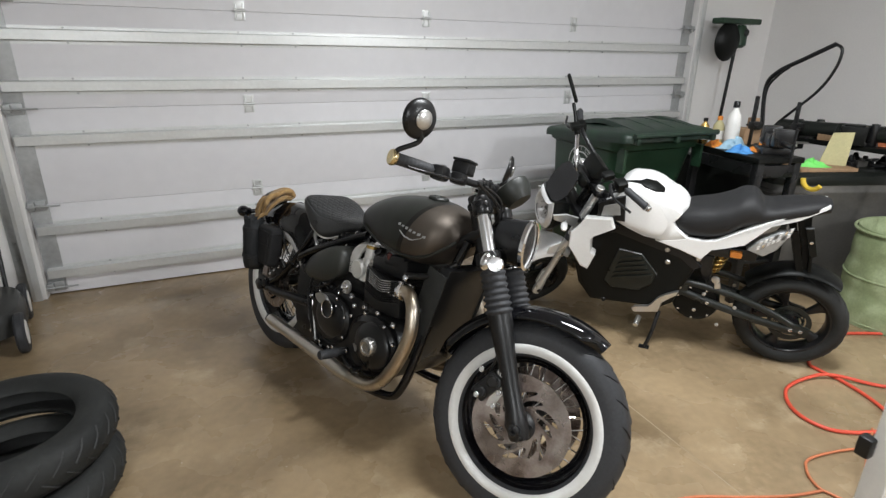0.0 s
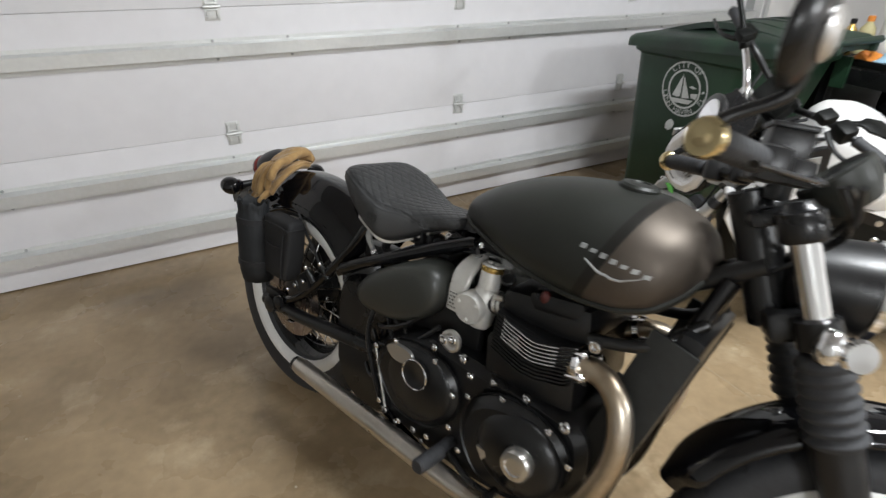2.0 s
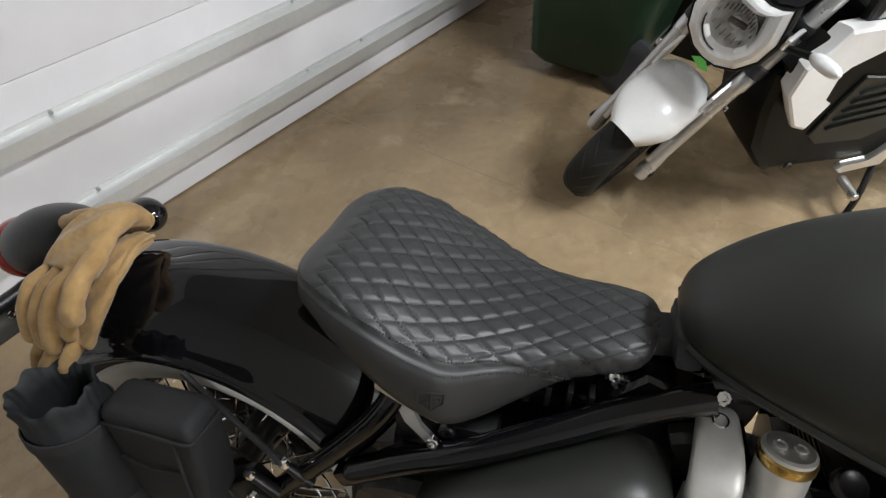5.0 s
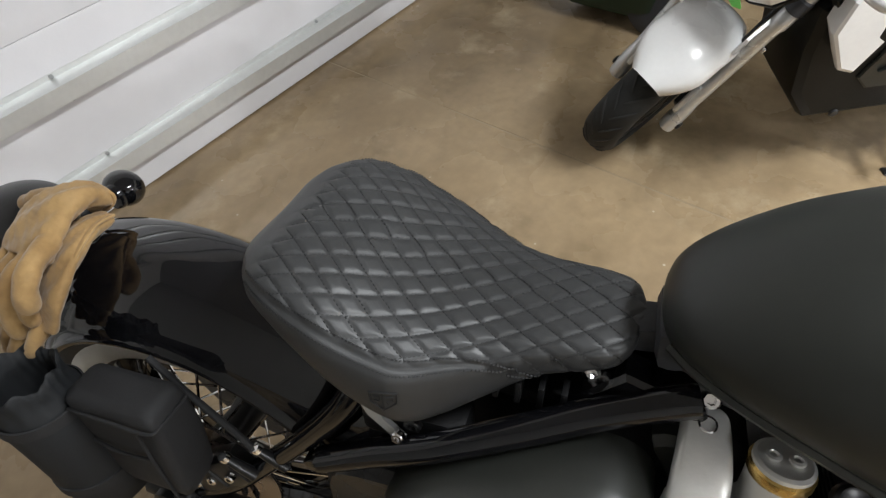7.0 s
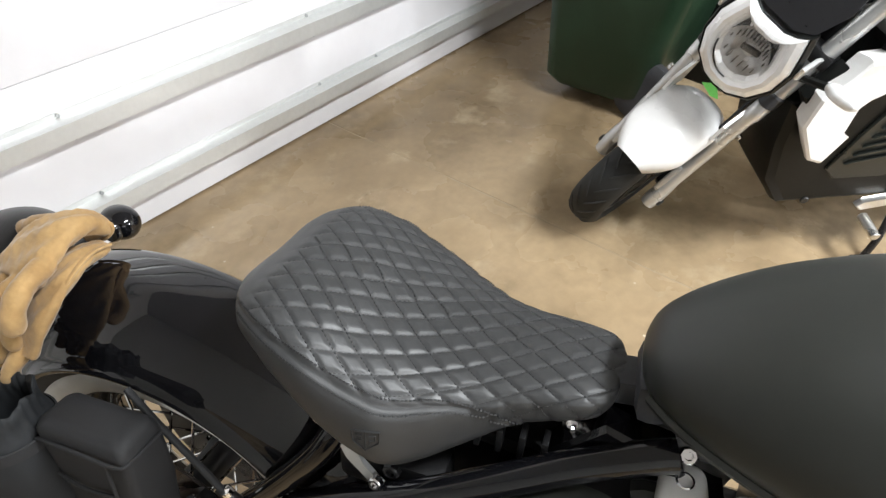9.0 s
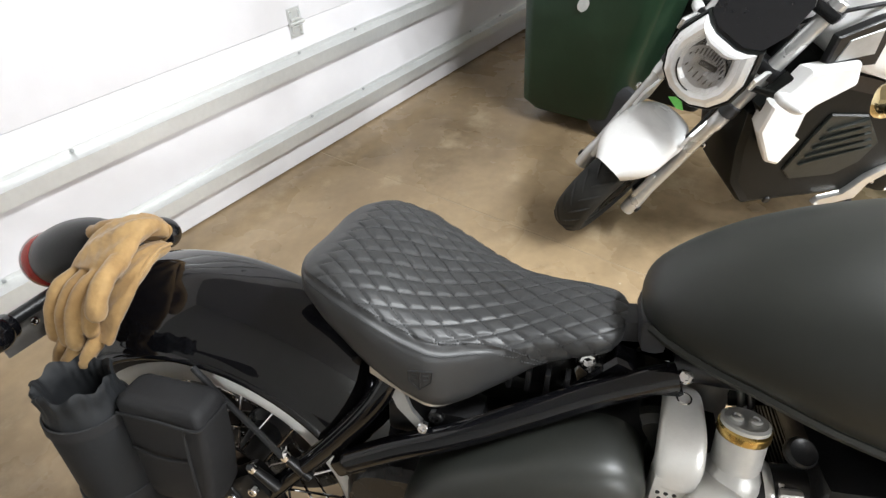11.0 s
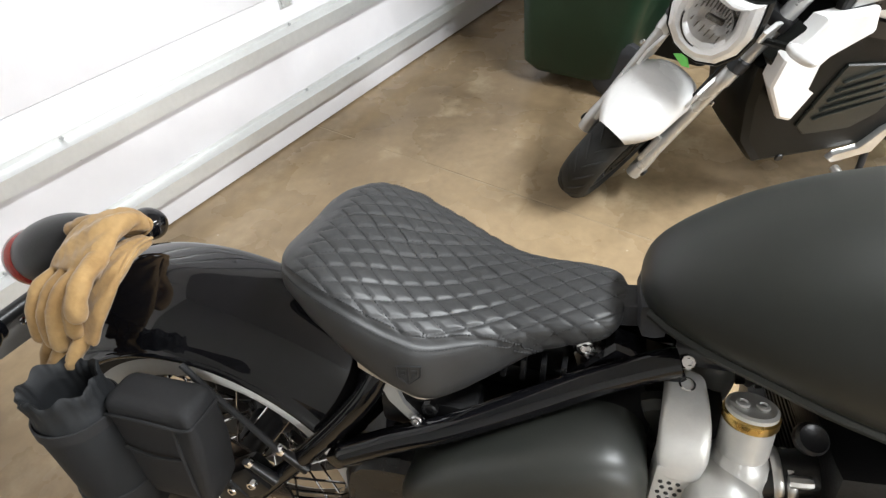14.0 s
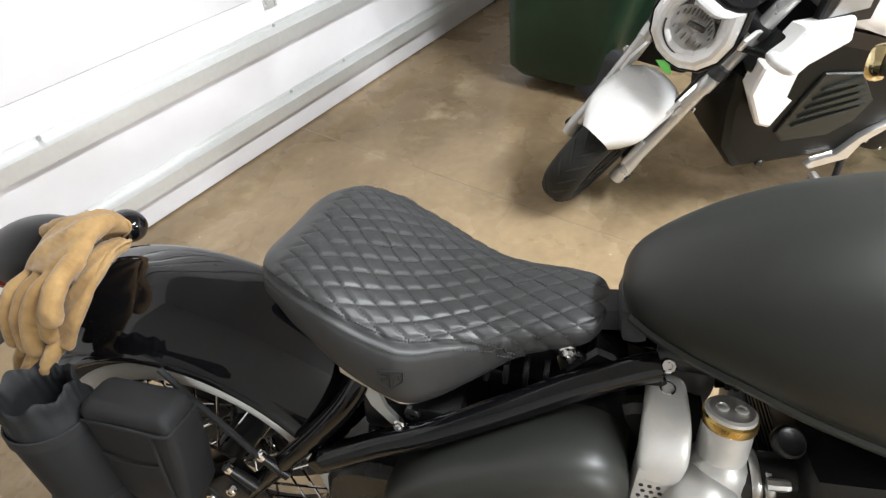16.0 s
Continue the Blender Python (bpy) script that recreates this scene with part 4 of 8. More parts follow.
def seat_where(x, g):
    """Bare surface, outward direction in the section, place across it (0 crown, 1 widest, 2 hem), run from the crown."""
    w, zt, t = spline(x, SW), spline(x, SZ), spline(x, ST)
    c, s = math.cos(g), math.sin(g)
    n = 2.7 if s > 0 else 4.6
    sc, ss = sup(c, n), sup(s, n)
    y, zc = w * sc, zt - t / 2
    z = zc + t / 2 * ss
    v = abs(sc)
    out = V((0, math.copysign(v ** (n - 1) / max(w, 0.02), y), math.copysign(abs(ss) ** (n - 1) / (t / 2), s)))
    out.normalize()
    u = 1 - ss
    q = math.copysign(abs(y) + max(0.0, zt - z), y)
    if s > 0:
        z += 0.012 * v * v * smoothstep(0.6, 0.25, x)
        below = 0.0
    else:
        below = -ss
    tuck = smoothstep(0.37, 0.22, x) * below          # the flank is cut under towards the back
    y *= 1 - 0.24 * tuck
    return V((x + 0.035 * tuck * smoothstep(0.32, 0.2, x), y, z)), out, u, q


def seat_point(x, g, lift=0.0):
    p, out, u, q = seat_where(x, g)
    e = spline(x, SEDGE)
    inside = smoothstep(e, e - 0.1, u) * smoothstep(0.232, 0.25, x)
    a, b = x / QX + q / QY, x / QX - q / QY
    d = min(abs(a - round(a)), abs(b - round(b))) * 2
    h = inside * (0.0021 * (1 - 0.4 * smoothstep(0.4, 0.54, x)) * (1 - (1 - min(1, d * 1.6)) ** 2) - 0.0012)
    h -= 0.0022 * smoothstep(0.1, 0.0, abs(u - e)) * smoothstep(0.21, 0.235, x)
    return p + out * (h + lift)


def seat_find(x, side, want, field):
    """Angle at which the run (field 3) or the place across (field 2) first reaches a value on one side."""
    last = None
    for k in range(71):
        g = math.pi / 2 - side * math.pi * 0.9 * (k / 70) ** 0.8
        f = abs(seat_where(x, g)[field])
        if f >= want:
            if last is None:
                return g
            return last[0] + (g - last[0]) * (want - last[1]) / max(1e-9, f - last[1])
        last = (g, f)
    return None


bm = start()
NG = 260
angles = []
for k in range(NG):                       # more points over the quilted top
    f = k / NG
    angles.append(math.pi * f / 0.7 if f < 0.7 else math.pi + math.pi * (f - 0.7) / 0.3)
even = []
for g in angles:
    if g < math.pi:                       # even steps across the width
        y = 1 - 2 * g / math.pi
        g = math.acos(max(-1, min(1, math.copysign(abs(y) ** 1.35, y))))
    even.append(g)
loops = []
for i in range(181):
    f = i / 180
    x = SX0 + (SX1 - SX0) * (0.75 * f + 0.25 * (0.5 - 0.5 * math.cos(math.pi * f)))
    loops.append([seat_point(x, g) for g in even])
rings(bm, loops)
seat = part("seat", bm, LEATHER, bike, "black vinyl solo seat with diamond quilting", pose(0, 0.012, 0), sharp=70)

bm = start()
for sgn in (1, -1):                       # stitches along the quilting lines
    for line in range(0, 24):
        for j in range(0, 95):
            ends = []
            for x in (0.246 + 0.0035 * j, 0.246 + 0.0035 * j + 0.0019):
                q = sgn * (line - x / QX) * QY
                if x > 0.578 or abs(q) > 0.17:
                    break
                g = seat_find(x, 1 if q > 0 else -1, abs(q), 3)
                if g is None or seat_where(x, g)[2] > min(1.8, spline(x, SEDGE) - 0.08):
                    break
                ends.append(seat_point(x, g, 0.0004))
            if len(ends) == 2:
                tube(bm, ends, 0.00065, 4)
for off in (0.1, -0.1):               # twin seam round the quilted panel
    for s in (1, -1):
        for j in range(84):
            ends = []
            for x in (0.232 + 0.0033 * j, 0.232 + 0.0033 * j + 0.0021):
                e = spline(x, SEDGE) + off
                g = seat_find(x, s, e, 2) if e < 1.8 else None
                if g is not None:
                    ends.append(seat_point(x, g, 0.0005))
            if len(ends) == 2:
                tube(bm, ends, 0.001, 4)
part("stitching", bm, THREAD, seat, "black stitching along the quilting")
bm = start()
loops = []
for i in range(60):
    x = 0.31 + 0.185 * i / 59
    w, z = spline(x, SW) * (0.88 - 0.1 * smoothstep(0.37, 0.42, x)) - 0.003, spline(x, SZ) - spline(x, ST) - 0.002
    loops.append([V((x, w, z + 0.008)), V((x, w, z - 0.001)), V((x, -w, z - 0.001)), V((x, -w, z + 0.008))])
rings(bm, loops)
part("seat_pan", bm, ALU, seat, "bare aluminium seat pan")
bm = start()                              # embossed shield outline on the flank
sh = [(0.0, 0.012), (0.0125, 0.0105), (0.012, -0.003), (0.0, -0.0135), (-0.012, -0.003), (-0.0125, 0.0105)]


def on_flank(a, b):
    x = 0.376 + a
    return V((x, -spline(x, SW) - 0.0003, 0.708 + b))


tube(bm, [on_flank(a, b) for a, b in sh], 0.0011, 6, close=True)
tube(bm, [on_flank(0, 0.012), on_flank(0, -0.013)], 0.0009, 6)
for a in (-0.006, 0.006):
    tube(bm, [on_flank(a - 0.003, 0.006), on_flank(a + 0.003, 0.006), on_flank(a + 0.003, 0.0), on_flank(a - 0.002, 0.0), on_flank(a - 0.002, -0.004)], 0.0008, 5)
part("seat_tag", bm, THREAD, seat, "small embossed shield outline")
for s in (1, -1):
    bm = start()
    bolt(bm, (0.55, 0.012 + s * 0.033, 0.7), (0, s, 0.2), 0.012, 0.014)
    lathe(bm, [(0.017, 0), (0.017, 0.006), (0.01, 0.007)], (0.55, 0.012 + s * 0.026, 0.699), (0, s, 0.2), 16)
    part("seat_bolt", bm, CHROME, bike, "bright seat bolt")
bm = start()
for s in (1, -1):
    tube(bm, [(0.40, s * 0.07, 0.67), (0.37, s * 0.07, 0.60)], 0.011, 10)
    bolt(bm, (0.385, s * 0.085, 0.62), (0, s, 0), 0.01, 0.008)
box(bm, (0.47, 0, 0.66), (0.2, 0.09, 0.02), 0.006, (0, 6, 0))
for k in range(6):
    box(bm, (0.42 + 0.022 * k, -0.05, 0.678), (0.006, 0.02, 0.03), 0.001)
part("seat_frame", bm, SATINB, bike, "black seat mounting frame")

# ---- rear mudguard, tail lamp, signals ----
RA = V((0.03, 0, 0.345))
GUARD = [(0.0, 0.381), (0.012, 0.3808), (0.024, 0.3796), (0.033, 0.3768), (0.038, 0.3725), (0.046, 0.3655), (0.056, 0.3545), (0.066, 0.341), (0.075, 0.3255), (0.082, 0.307), (0.0865, 0.292), (0.0885, 0.281), (0.0915, 0.2785), (0.0945, 0.2745), (0.0945, 0.2705), (0.0915, 0.2675), (0.088, 0.2685)]
bm = start()
loops = []
for i in range(73):
    f = i / 72
    a = radians(25 + 113 * f)
    drop = 0.004 * smoothstep(0.1, 0.0, f)
    outer = [(-yy, rr - drop) for yy, rr in GUARD[::-1]] + [(yy, rr - drop) for yy, rr in GUARD[1:]]
    inner = [(yy * 0.955, rr - 0.0032) for yy, rr in outer[3:-3][::-1]]
    loops.append([RA + V((rr * math.cos(a), yy, rr * math.sin(a))) for yy, rr in outer + inner])
rings(bm, loops)
guard = part("rear_mudguard", bm, GLOSSB, bike, "gloss black rear mudguard with rolled lip", sharp=60)
TL = V((-0.038, 0, -0.004))
bm = start()
blob(bm, V((-0.185, 0.008, 0.697)) + TL, (0.098, 0.052, 0.05), (0, -22, 0), 24)
tube(bm, [V((-0.16, 0.008, 0.672)) + TL, (-0.125, 0.008, 0.66), (-0.11, 0.008, 0.672)], 0.022, 14)
tail = part("tail_lamp", bm, SATINB, bike, "satin black teardrop tail lamp with red lens")
bm = start()
blob(bm, V((-0.243, 0.008, 0.674)) + TL, (0.037, 0.0475, 0.0455), (0, -22, 0), 22)
part("red_lens", bm, REDLENS, tail, "red lens")
bm = start()
box(bm, V((-0.215, 0.005, 0.628)) + TL, (0.13, 0.05, 0.024), 0.008, (0, -25, 0))
tube(bm, [V((-0.222, -0.105, 0.63)) + TL, V((-0.215, 0.0, 0.64)) + TL, (-0.19, 0.115, 0.668)], 0.011, 12)
part("plate_bracket", bm, SATINB, tail, "black plate bracket")
bm = start()
box(bm, V((-0.24, -0.06, 0.592)) + TL, (0.004, 0.11, 0.045), 0.0015, (0, -24, 0))
part("plate_holder", bm, GREYCAB, tail, "grey plastic plate holder")
for y in (-0.1, -0.06):
    bm = start()
    bolt(bm, V((-0.236, y, 0.6)) + TL, (0.9, -0.2, 0.4), 0.006, 0.006)
    part("holder_bolt", bm, CHROME, tail, "bright holder bolt")
for c, z in ((V((-0.257, -0.135, 0.627)), 8), (V((-0.182, 0.135, 0.671)), -20)):
    bm = start()
    blob(bm, c, (0.035, 0.029, 0.0275), (0, 0, z), 20)
    lathe(bm, [(0.018, 0), (0.02, 0.004), (0.02, 0.016), (0.014, 0.02)], c + V((0.006, -0.03 * math.copysign(1, c.y), 0)), (0, math.copysign(1, c.y), 0), 18)
    part("turn_signal", bm, GLOSSB, bike, "round black rear turn signal")

# ---- rear drive pulley and hub plate ----
bm = start()
lathe(bm, [(0.03, 0.0), (0.176, 0.002), (0.181, 0.006), (0.181, 0.026), (0.176, 0.03), (0.14, 0.026), (0.03, 0.022)], (0.02, 0.078, 0.335), (0, 1, 0), 56)
pulley = part("drive_pulley", bm, SATINB, bike, "black rear drive pulley")
for k in range(5):
    a = 2 * math.pi * k / 5
    bm = start()
    bolt(bm, (0.02 + 0.08 * math.cos(a), 0.078, 0.335 + 0.08 * math.sin(a)), (0, -1, 0), 0.008, 0.008)
    part("pulley_bolt", bm, CHROME, pulley)
bm = start()
slab(bm, smooth_outline([(-0.06, 0.3), (0.06, 0.29), (0.3, 0.33), (0.42, 0.36), (0.42, 0.42), (0.3, 0.41), (0.1, 0.4), (-0.02, 0.4)], 3), 0.085, 0.1)
part("belt_guard", bm, SATINB, bike, "black belt guard")

# ---- frame and swing arm ----
for s in (1, -1):
    bm = start()
    tube(bm, curve([(0.272, s * 0.114, 0.532), (0.285, s * 0.113, 0.54), (0.345, s * 0.107, 0.575), (0.41, s * 0.1, 0.607), (0.5, s * 0.08, 0.653), (0.56, s * 0.064, 0.683), (0.625, s * 0.05, 0.711), (0.642, s * 0.047, 0.7165)], 6), [0.011, 0.0125, 0.014, 0.015] + [0.0162] * 39, 20)
    box(bm, (0.278, s * 0.112, 0.53), (0.05, 0.02, 0.026), 0.006, (0, -33, 0))
    part("frame_rail", bm, GLOSSB, bike, "gloss black frame rail")
    bm = start()
    tube(bm, curve([(0.03, s * 0.12, 0.335), (0.11, s * 0.115, 0.388), (0.18, s * 0.105, 0.462), (0.25, s * 0.1, 0.546), (0.3, s * 0.097, 0.615), (0.325, s * 0.09, 0.66), (0.34, s * 0.075, 0.695)], 7), 0.0145, 18)
    part("swing_arm_stay", bm, GLOSSB, bike, "curved gloss black swing arm stay")
    bm = start()
    rings(bm, [[V((x, s * y, z)) for x, y, z in ring] for ring in (
        [(0.322, 0.098, 0.672), (0.342, 0.098, 0.672), (0.342, 0.092, 0.672), (0.322, 0.092, 0.672)],
        [(0.339, 0.099, 0.632), (0.357, 0.099, 0.632), (0.357, 0.093, 0.632), (0.339, 0.093, 0.632)],
        [(0.365, 0.099, 0.604), (0.381, 0.099, 0.604), (0.381, 0.093, 0.604), (0.365, 0.093, 0.604)])])
    bracket = part("seat_bracket", bm, GALVD, bike, "dull bare metal seat bracket")
    bm = start()
    bolt(bm, (0.373, s * 0.099, 0.612), (0, s, 0.2), 0.0075, 0.008)
    part("bracket_bolt", bm, CHROME, bracket)
    bm = start()
    tube(bm, curve([(-0.05, s * 0.12, 0.318), (0.1, s * 0.125, 0.322), (0.3, s * 0.12, 0.345), (0.5, s * 0.1, 0.36)], 6), [0.024] * 4 + [0.019] * 15, 14)
    lathe(bm, [(0.014, 0), (0.026, 0.003), (0.026, 0.014), (0.012, 0.02)], (0, s * 0.138, 0.322), (0, s, 0), 18)
    part("swing_arm", bm, SATINB, bike, "satin black swing arm")
    bm = start()
    tube(bm, curve([(1.16, s * 0.035, 0.82), (1.13, s * 0.06, 0.7), (1.1, s * 0.1, 0.5), (1.06, s * 0.13, 0.28), (0.98, s * 0.14, 0.2), (0.7, s * 0.15, 0.185), (0.5, s * 0.13, 0.24), (0.45, s * 0.11, 0.4), (0.5, s * 0.1, 0.6)], 6), 0.016, 12)
    part("cradle_tube", bm, GLOSSB, bike, "gloss black cradle tube")
    bm = start()
    tube(bm, curve([(0.64, s * 0.02, 0.715), (0.85, s * 0.025, 0.725), (1.05, s * 0.03, 0.77), (1.2, s * 0.02, 0.86)], 5), 0.019, 12)
    tube(bm, curve([(0.98, s * 0.13, 0.655), (1.08, s * 0.11, 0.68), (1.15, s * 0.06, 0.74)], 5), 0.012, 10)
    part("backbone", bm, SATINB, bike)
for x, z in ((1.0, 0.652), (1.07, 0.585), (1.085, 0.562)):
    for s in (1, -1):
        bm = start()
        bolt(bm, (x, s * 0.138, z), (0, s, 0), 0.012, 0.012)
        part("frame_bolt", bm, CHROME, bike, "bright frame bolt")
for x, y, z in ((0.183, -0.116, 0.513), (0.137, -0.128, 0.488)):
    bm = start()
    tube(bm, [(x + 0.03, y + 0.006, z - 0.036), (x + 0.012, y + 0.002, z - 0.014), (x, y, z)], [0.0085, 0.007, 0.0058], 12)
    stub = part("stay_stub", bm, SATINB, bike)
    bm = start()
    lathe(bm, [(0.0068, -0.005), (0.0076, 0.001), (0.0064, 0.006), (0.0, 0.008)], (x, y, z), (-0.3, -0.25, 0.85), 16)
    part("domed_nut", bm, CHROME, stub, "bright domed nut")
bm = start()
bolt(bm, (0.652, -0.038, 0.711), (0, -1, 0.8), 0.0085, 0.008)
part("frame_bolt", bm, CHROME, bike, "bright frame bolt")
for s in (1, -1):
    bm = start()
    tube(bm, curve([(0.05, s * 0.1, 0.62), (0.1, s * 0.108, 0.58), (0.15, s * 0.114, 0.54), (0.183, s * 0.118, 0.51)], 5), 0.0045, 8)
    part("stay_cable", bm, NYLON, bike, "braided black stay")

for s in (1, -1):
    bm = start()
    slab(bm, [(0.53, 0.667), (0.556, 0.7), (0.578, 0.726), (0.606, 0.717), (0.648, 0.708), (0.655, 0.692), (0.6, 0.68), (0.56, 0.658)], s * 0.012, s * 0.05, bevel=0.005)
    part("frame_gusset", bm, GLOSSB, bike, "folded gloss black frame gusset", sharp=20)
bm = start()
box(bm, (0.592, 0.004, 0.742), (0.05, 0.045, 0.03), 0.01, (0, -8, 0))
box(bm, (0.612, 0.0, 0.752), (0.03, 0.075, 0.045), 0.012, (0, -8, 0))
part("tank_mount", bm, RUBBER, bike, "black rubber tank mount")

bm = start()
slab(bm, smooth_outline([(0.27, 0.3), (0.262, 0.4), (0.272, 0.5), (0.34, 0.525), (0.46, 0.52), (0.52, 0.46), (0.52, 0.24), (0.44, 0.165), (0.34, 0.18), (0.285, 0.24)], 3), -0.11, 0.11, bevel=0.012)
part("swing_arm_housing", bm, SATINB, bike, "black swing arm pivot housing")

# ---- engine ----
bm = start()
slab(bm, smooth_outline([(0.46, 0.36), (0.5, 0.45), (0.62, 0.49), (0.78, 0.49), (0.98, 0.48), (1.04, 0.42), (1.02, 0.31), (0.9, 0.22), (0.7, 0.2), (0.52, 0.24)]), -0.15, 0.15, bevel=0.02)
engine = part("engine_block", bm, ENGB, bike, "black parallel-twin crankcase")
for s in (1, -1):
    bm = start()
    slab(bm, smooth_outline([(0.49, 0.36), (0.5, 0.42), (0.55, 0.465), (0.64, 0.478), (0.715, 0.45), (0.745, 0.39), (0.72, 0.32), (0.65, 0.275), (0.56, 0.28)]), s * 0.14, s * 0.176, bevel=0.022)
    blob(bm, (0.63, s * 0.17, 0.385), (0.1, 0.016, 0.085), (0, 0, 0), 20)
    part("clutch_cover", bm, ENGB, engine, "round black clutch cover")
    bm = start()
    lathe(bm, [(0.035, 0.0), (0.036, 0.008), (0.033, 0.011), (0.03, 0.009), (0.0, 0.0085)], (0.634, s * 0.184, 0.42), (0, s, 0), 32)
    part("oil_filler_cap", bm, SATINB, engine, "round cap with bright edge")
    bm = start()
    lathe(bm, [(0.0345, 0.0105), (0.036, 0.0125), (0.0375, 0.0105), (0.036, 0.008)], (0.634, s * 0.184, 0.42), (0, s, 0), 40, close=True)
    part("cap_ring", bm, CHROME, engine, "bright cap ring")
    bm = start()
    slab(bm, smooth_outline([(0.76, 0.34), (0.78, 0.43), (0.86, 0.475), (0.96, 0.465), (1.02, 0.41), (1.0, 0.32), (0.92, 0.25), (0.82, 0.255)]), s * 0.14, s * 0.184, bevel=0.026)
    blob(bm, (0.915, s * 0.175, 0.37), (0.1, 0.032, 0.09), (0, 0, 0), 20)
    part("alternator_cover", bm, ENGB, engine, "round black alternator cover")
    bm = start()
    lathe(bm, [(0.034, 0.0), (0.034, 0.02), (0.03, 0.027), (0.02, 0.028), (0.018, 0.025), (0.0, 0.025)], (0.935, s * 0.2, 0.382), (0, s, 0), 32)
    part("alternator_cap", bm, ALU, engine, "turned aluminium cover cap")
    bm = start()
    slab(bm, [(0.866, 0.352), (0.848, 0.326), (0.83, 0.352)], s * 0.19, s * 0.199)
    part("engine_badge", bm, ALU, engine, "small triangular badge")
bm = start()
slab(bm, smooth_outline([(0.535, 0.446), (0.56, 0.462), (0.6, 0.462), (0.618, 0.446), (0.598, 0.428), (0.56, 0.425)], 4), -0.178, -0.1885)
part("name_plate", bm, ALU, engine, "plain polished plate on the clutch cover")
bm = start()
bolt(bm, (0, 0, 0), (0, -1, 0), 0.007, 0.007)
BOLT = finish(bpy.data.meshes.new("engine_bolt"), bm, CHROME)
for x, z in ((0.5, 0.43), (0.53, 0.29), (0.6, 0.27), (0.69, 0.28), (0.745, 0.34), (0.74, 0.42), (0.68, 0.475), (0.56, 0.47), (0.78, 0.3), (0.86, 0.245), (0.95, 0.25), (1.01, 0.32), (1.025, 0.42), (0.97, 0.465), (0.86, 0.478), (0.78, 0.44)):
    shared("engine_bolt", BOLT, engine, pose(x, -0.182, z))
for x, z, r in ((0.7, 0.53, 0.011), (0.735, 0.5, 0.011), (0.675, 0.52, 0.012), (0.655, 0.49, 0.009), (0.76, 0.47, 0.009), (0.82, 0.485, 0.008), (0.9, 0.49, 0.009), (0.99, 0.475, 0.012), (0.63, 0.25, 0.009), (0.57, 0.235, 0.008), (0.66, 0.235, 0.007), (0.53, 0.25, 0.01)):
    shared("engine_bolt", BOLT, engine, pose(x, -0.156, z) @ Matrix.Diagonal((r / 0.007, 1.3, r / 0.007, 1)))
bm = start()
box(bm, (0.875, 0, 0.53), (0.21, 0.27, 0.11), 0.014, (0, -8, 0))
box(bm, (0.88, 0, 0.655), (0.2, 0.25, 0.075), 0.022, (0, -8, 0))
box(bm, (0.9, -0.1, 0.68), (0.12, 0.05, 0.05), 0.014, (0, -8, 0))
part("cylinder_head", bm, ENGB, engine, "black cylinder barrel and head cover")
for i in range(11):
    z = 0.525 + 0.008 * i
    bm = start()
    out = smooth_outline([(0.785, -0.12), (0.81, -0.152), (0.93, -0.152), (0.968, -0.135), (0.975, 0.0), (0.968, 0.135), (0.93, 0.152), (0.81, 0.152), (0.785, 0.12)], 4)
    slab(bm, [(x, y) for x, y in out], z, z + 0.0035, axis="z")
    for v in bm.verts:
        v.co.z += 0.27 * math.sqrt((v.co.x - 0.885) ** 2 + 0.0001)
    part("cooling_fin", bm, ENGB, engine)
    if i >= 5:                            # machined bright edges on the upper fins
        bm = start()
        pts = []
        for k in range(19):
            x = 0.798 + 0.17 * k / 18
            y = -interp(x, [(0.785, 0.128), (0.815, 0.1535), (0.925, 0.1535), (0.968, 0.139)])
            pts.append(V((x, y, z + 0.002 + 0.27 * math.sqrt((x - 0.885) ** 2 + 0.0001))))
        tube(bm, pts, 0.0021, 6)
        part("fin_edge", bm, GREYFIN, engine, "machined bright fin edge")
bm = start()
lathe(bm, [(0.01, 0), (0.012, 0.008), (0.012, 0.026), (0.008, 0.036), (0.004, 0.04)], (0.87, -0.105, 0.672), (0.1, -0.5, 0.8), 16)
part("plug_cap", bm, REDCAP, engine, "dark red plug cap")

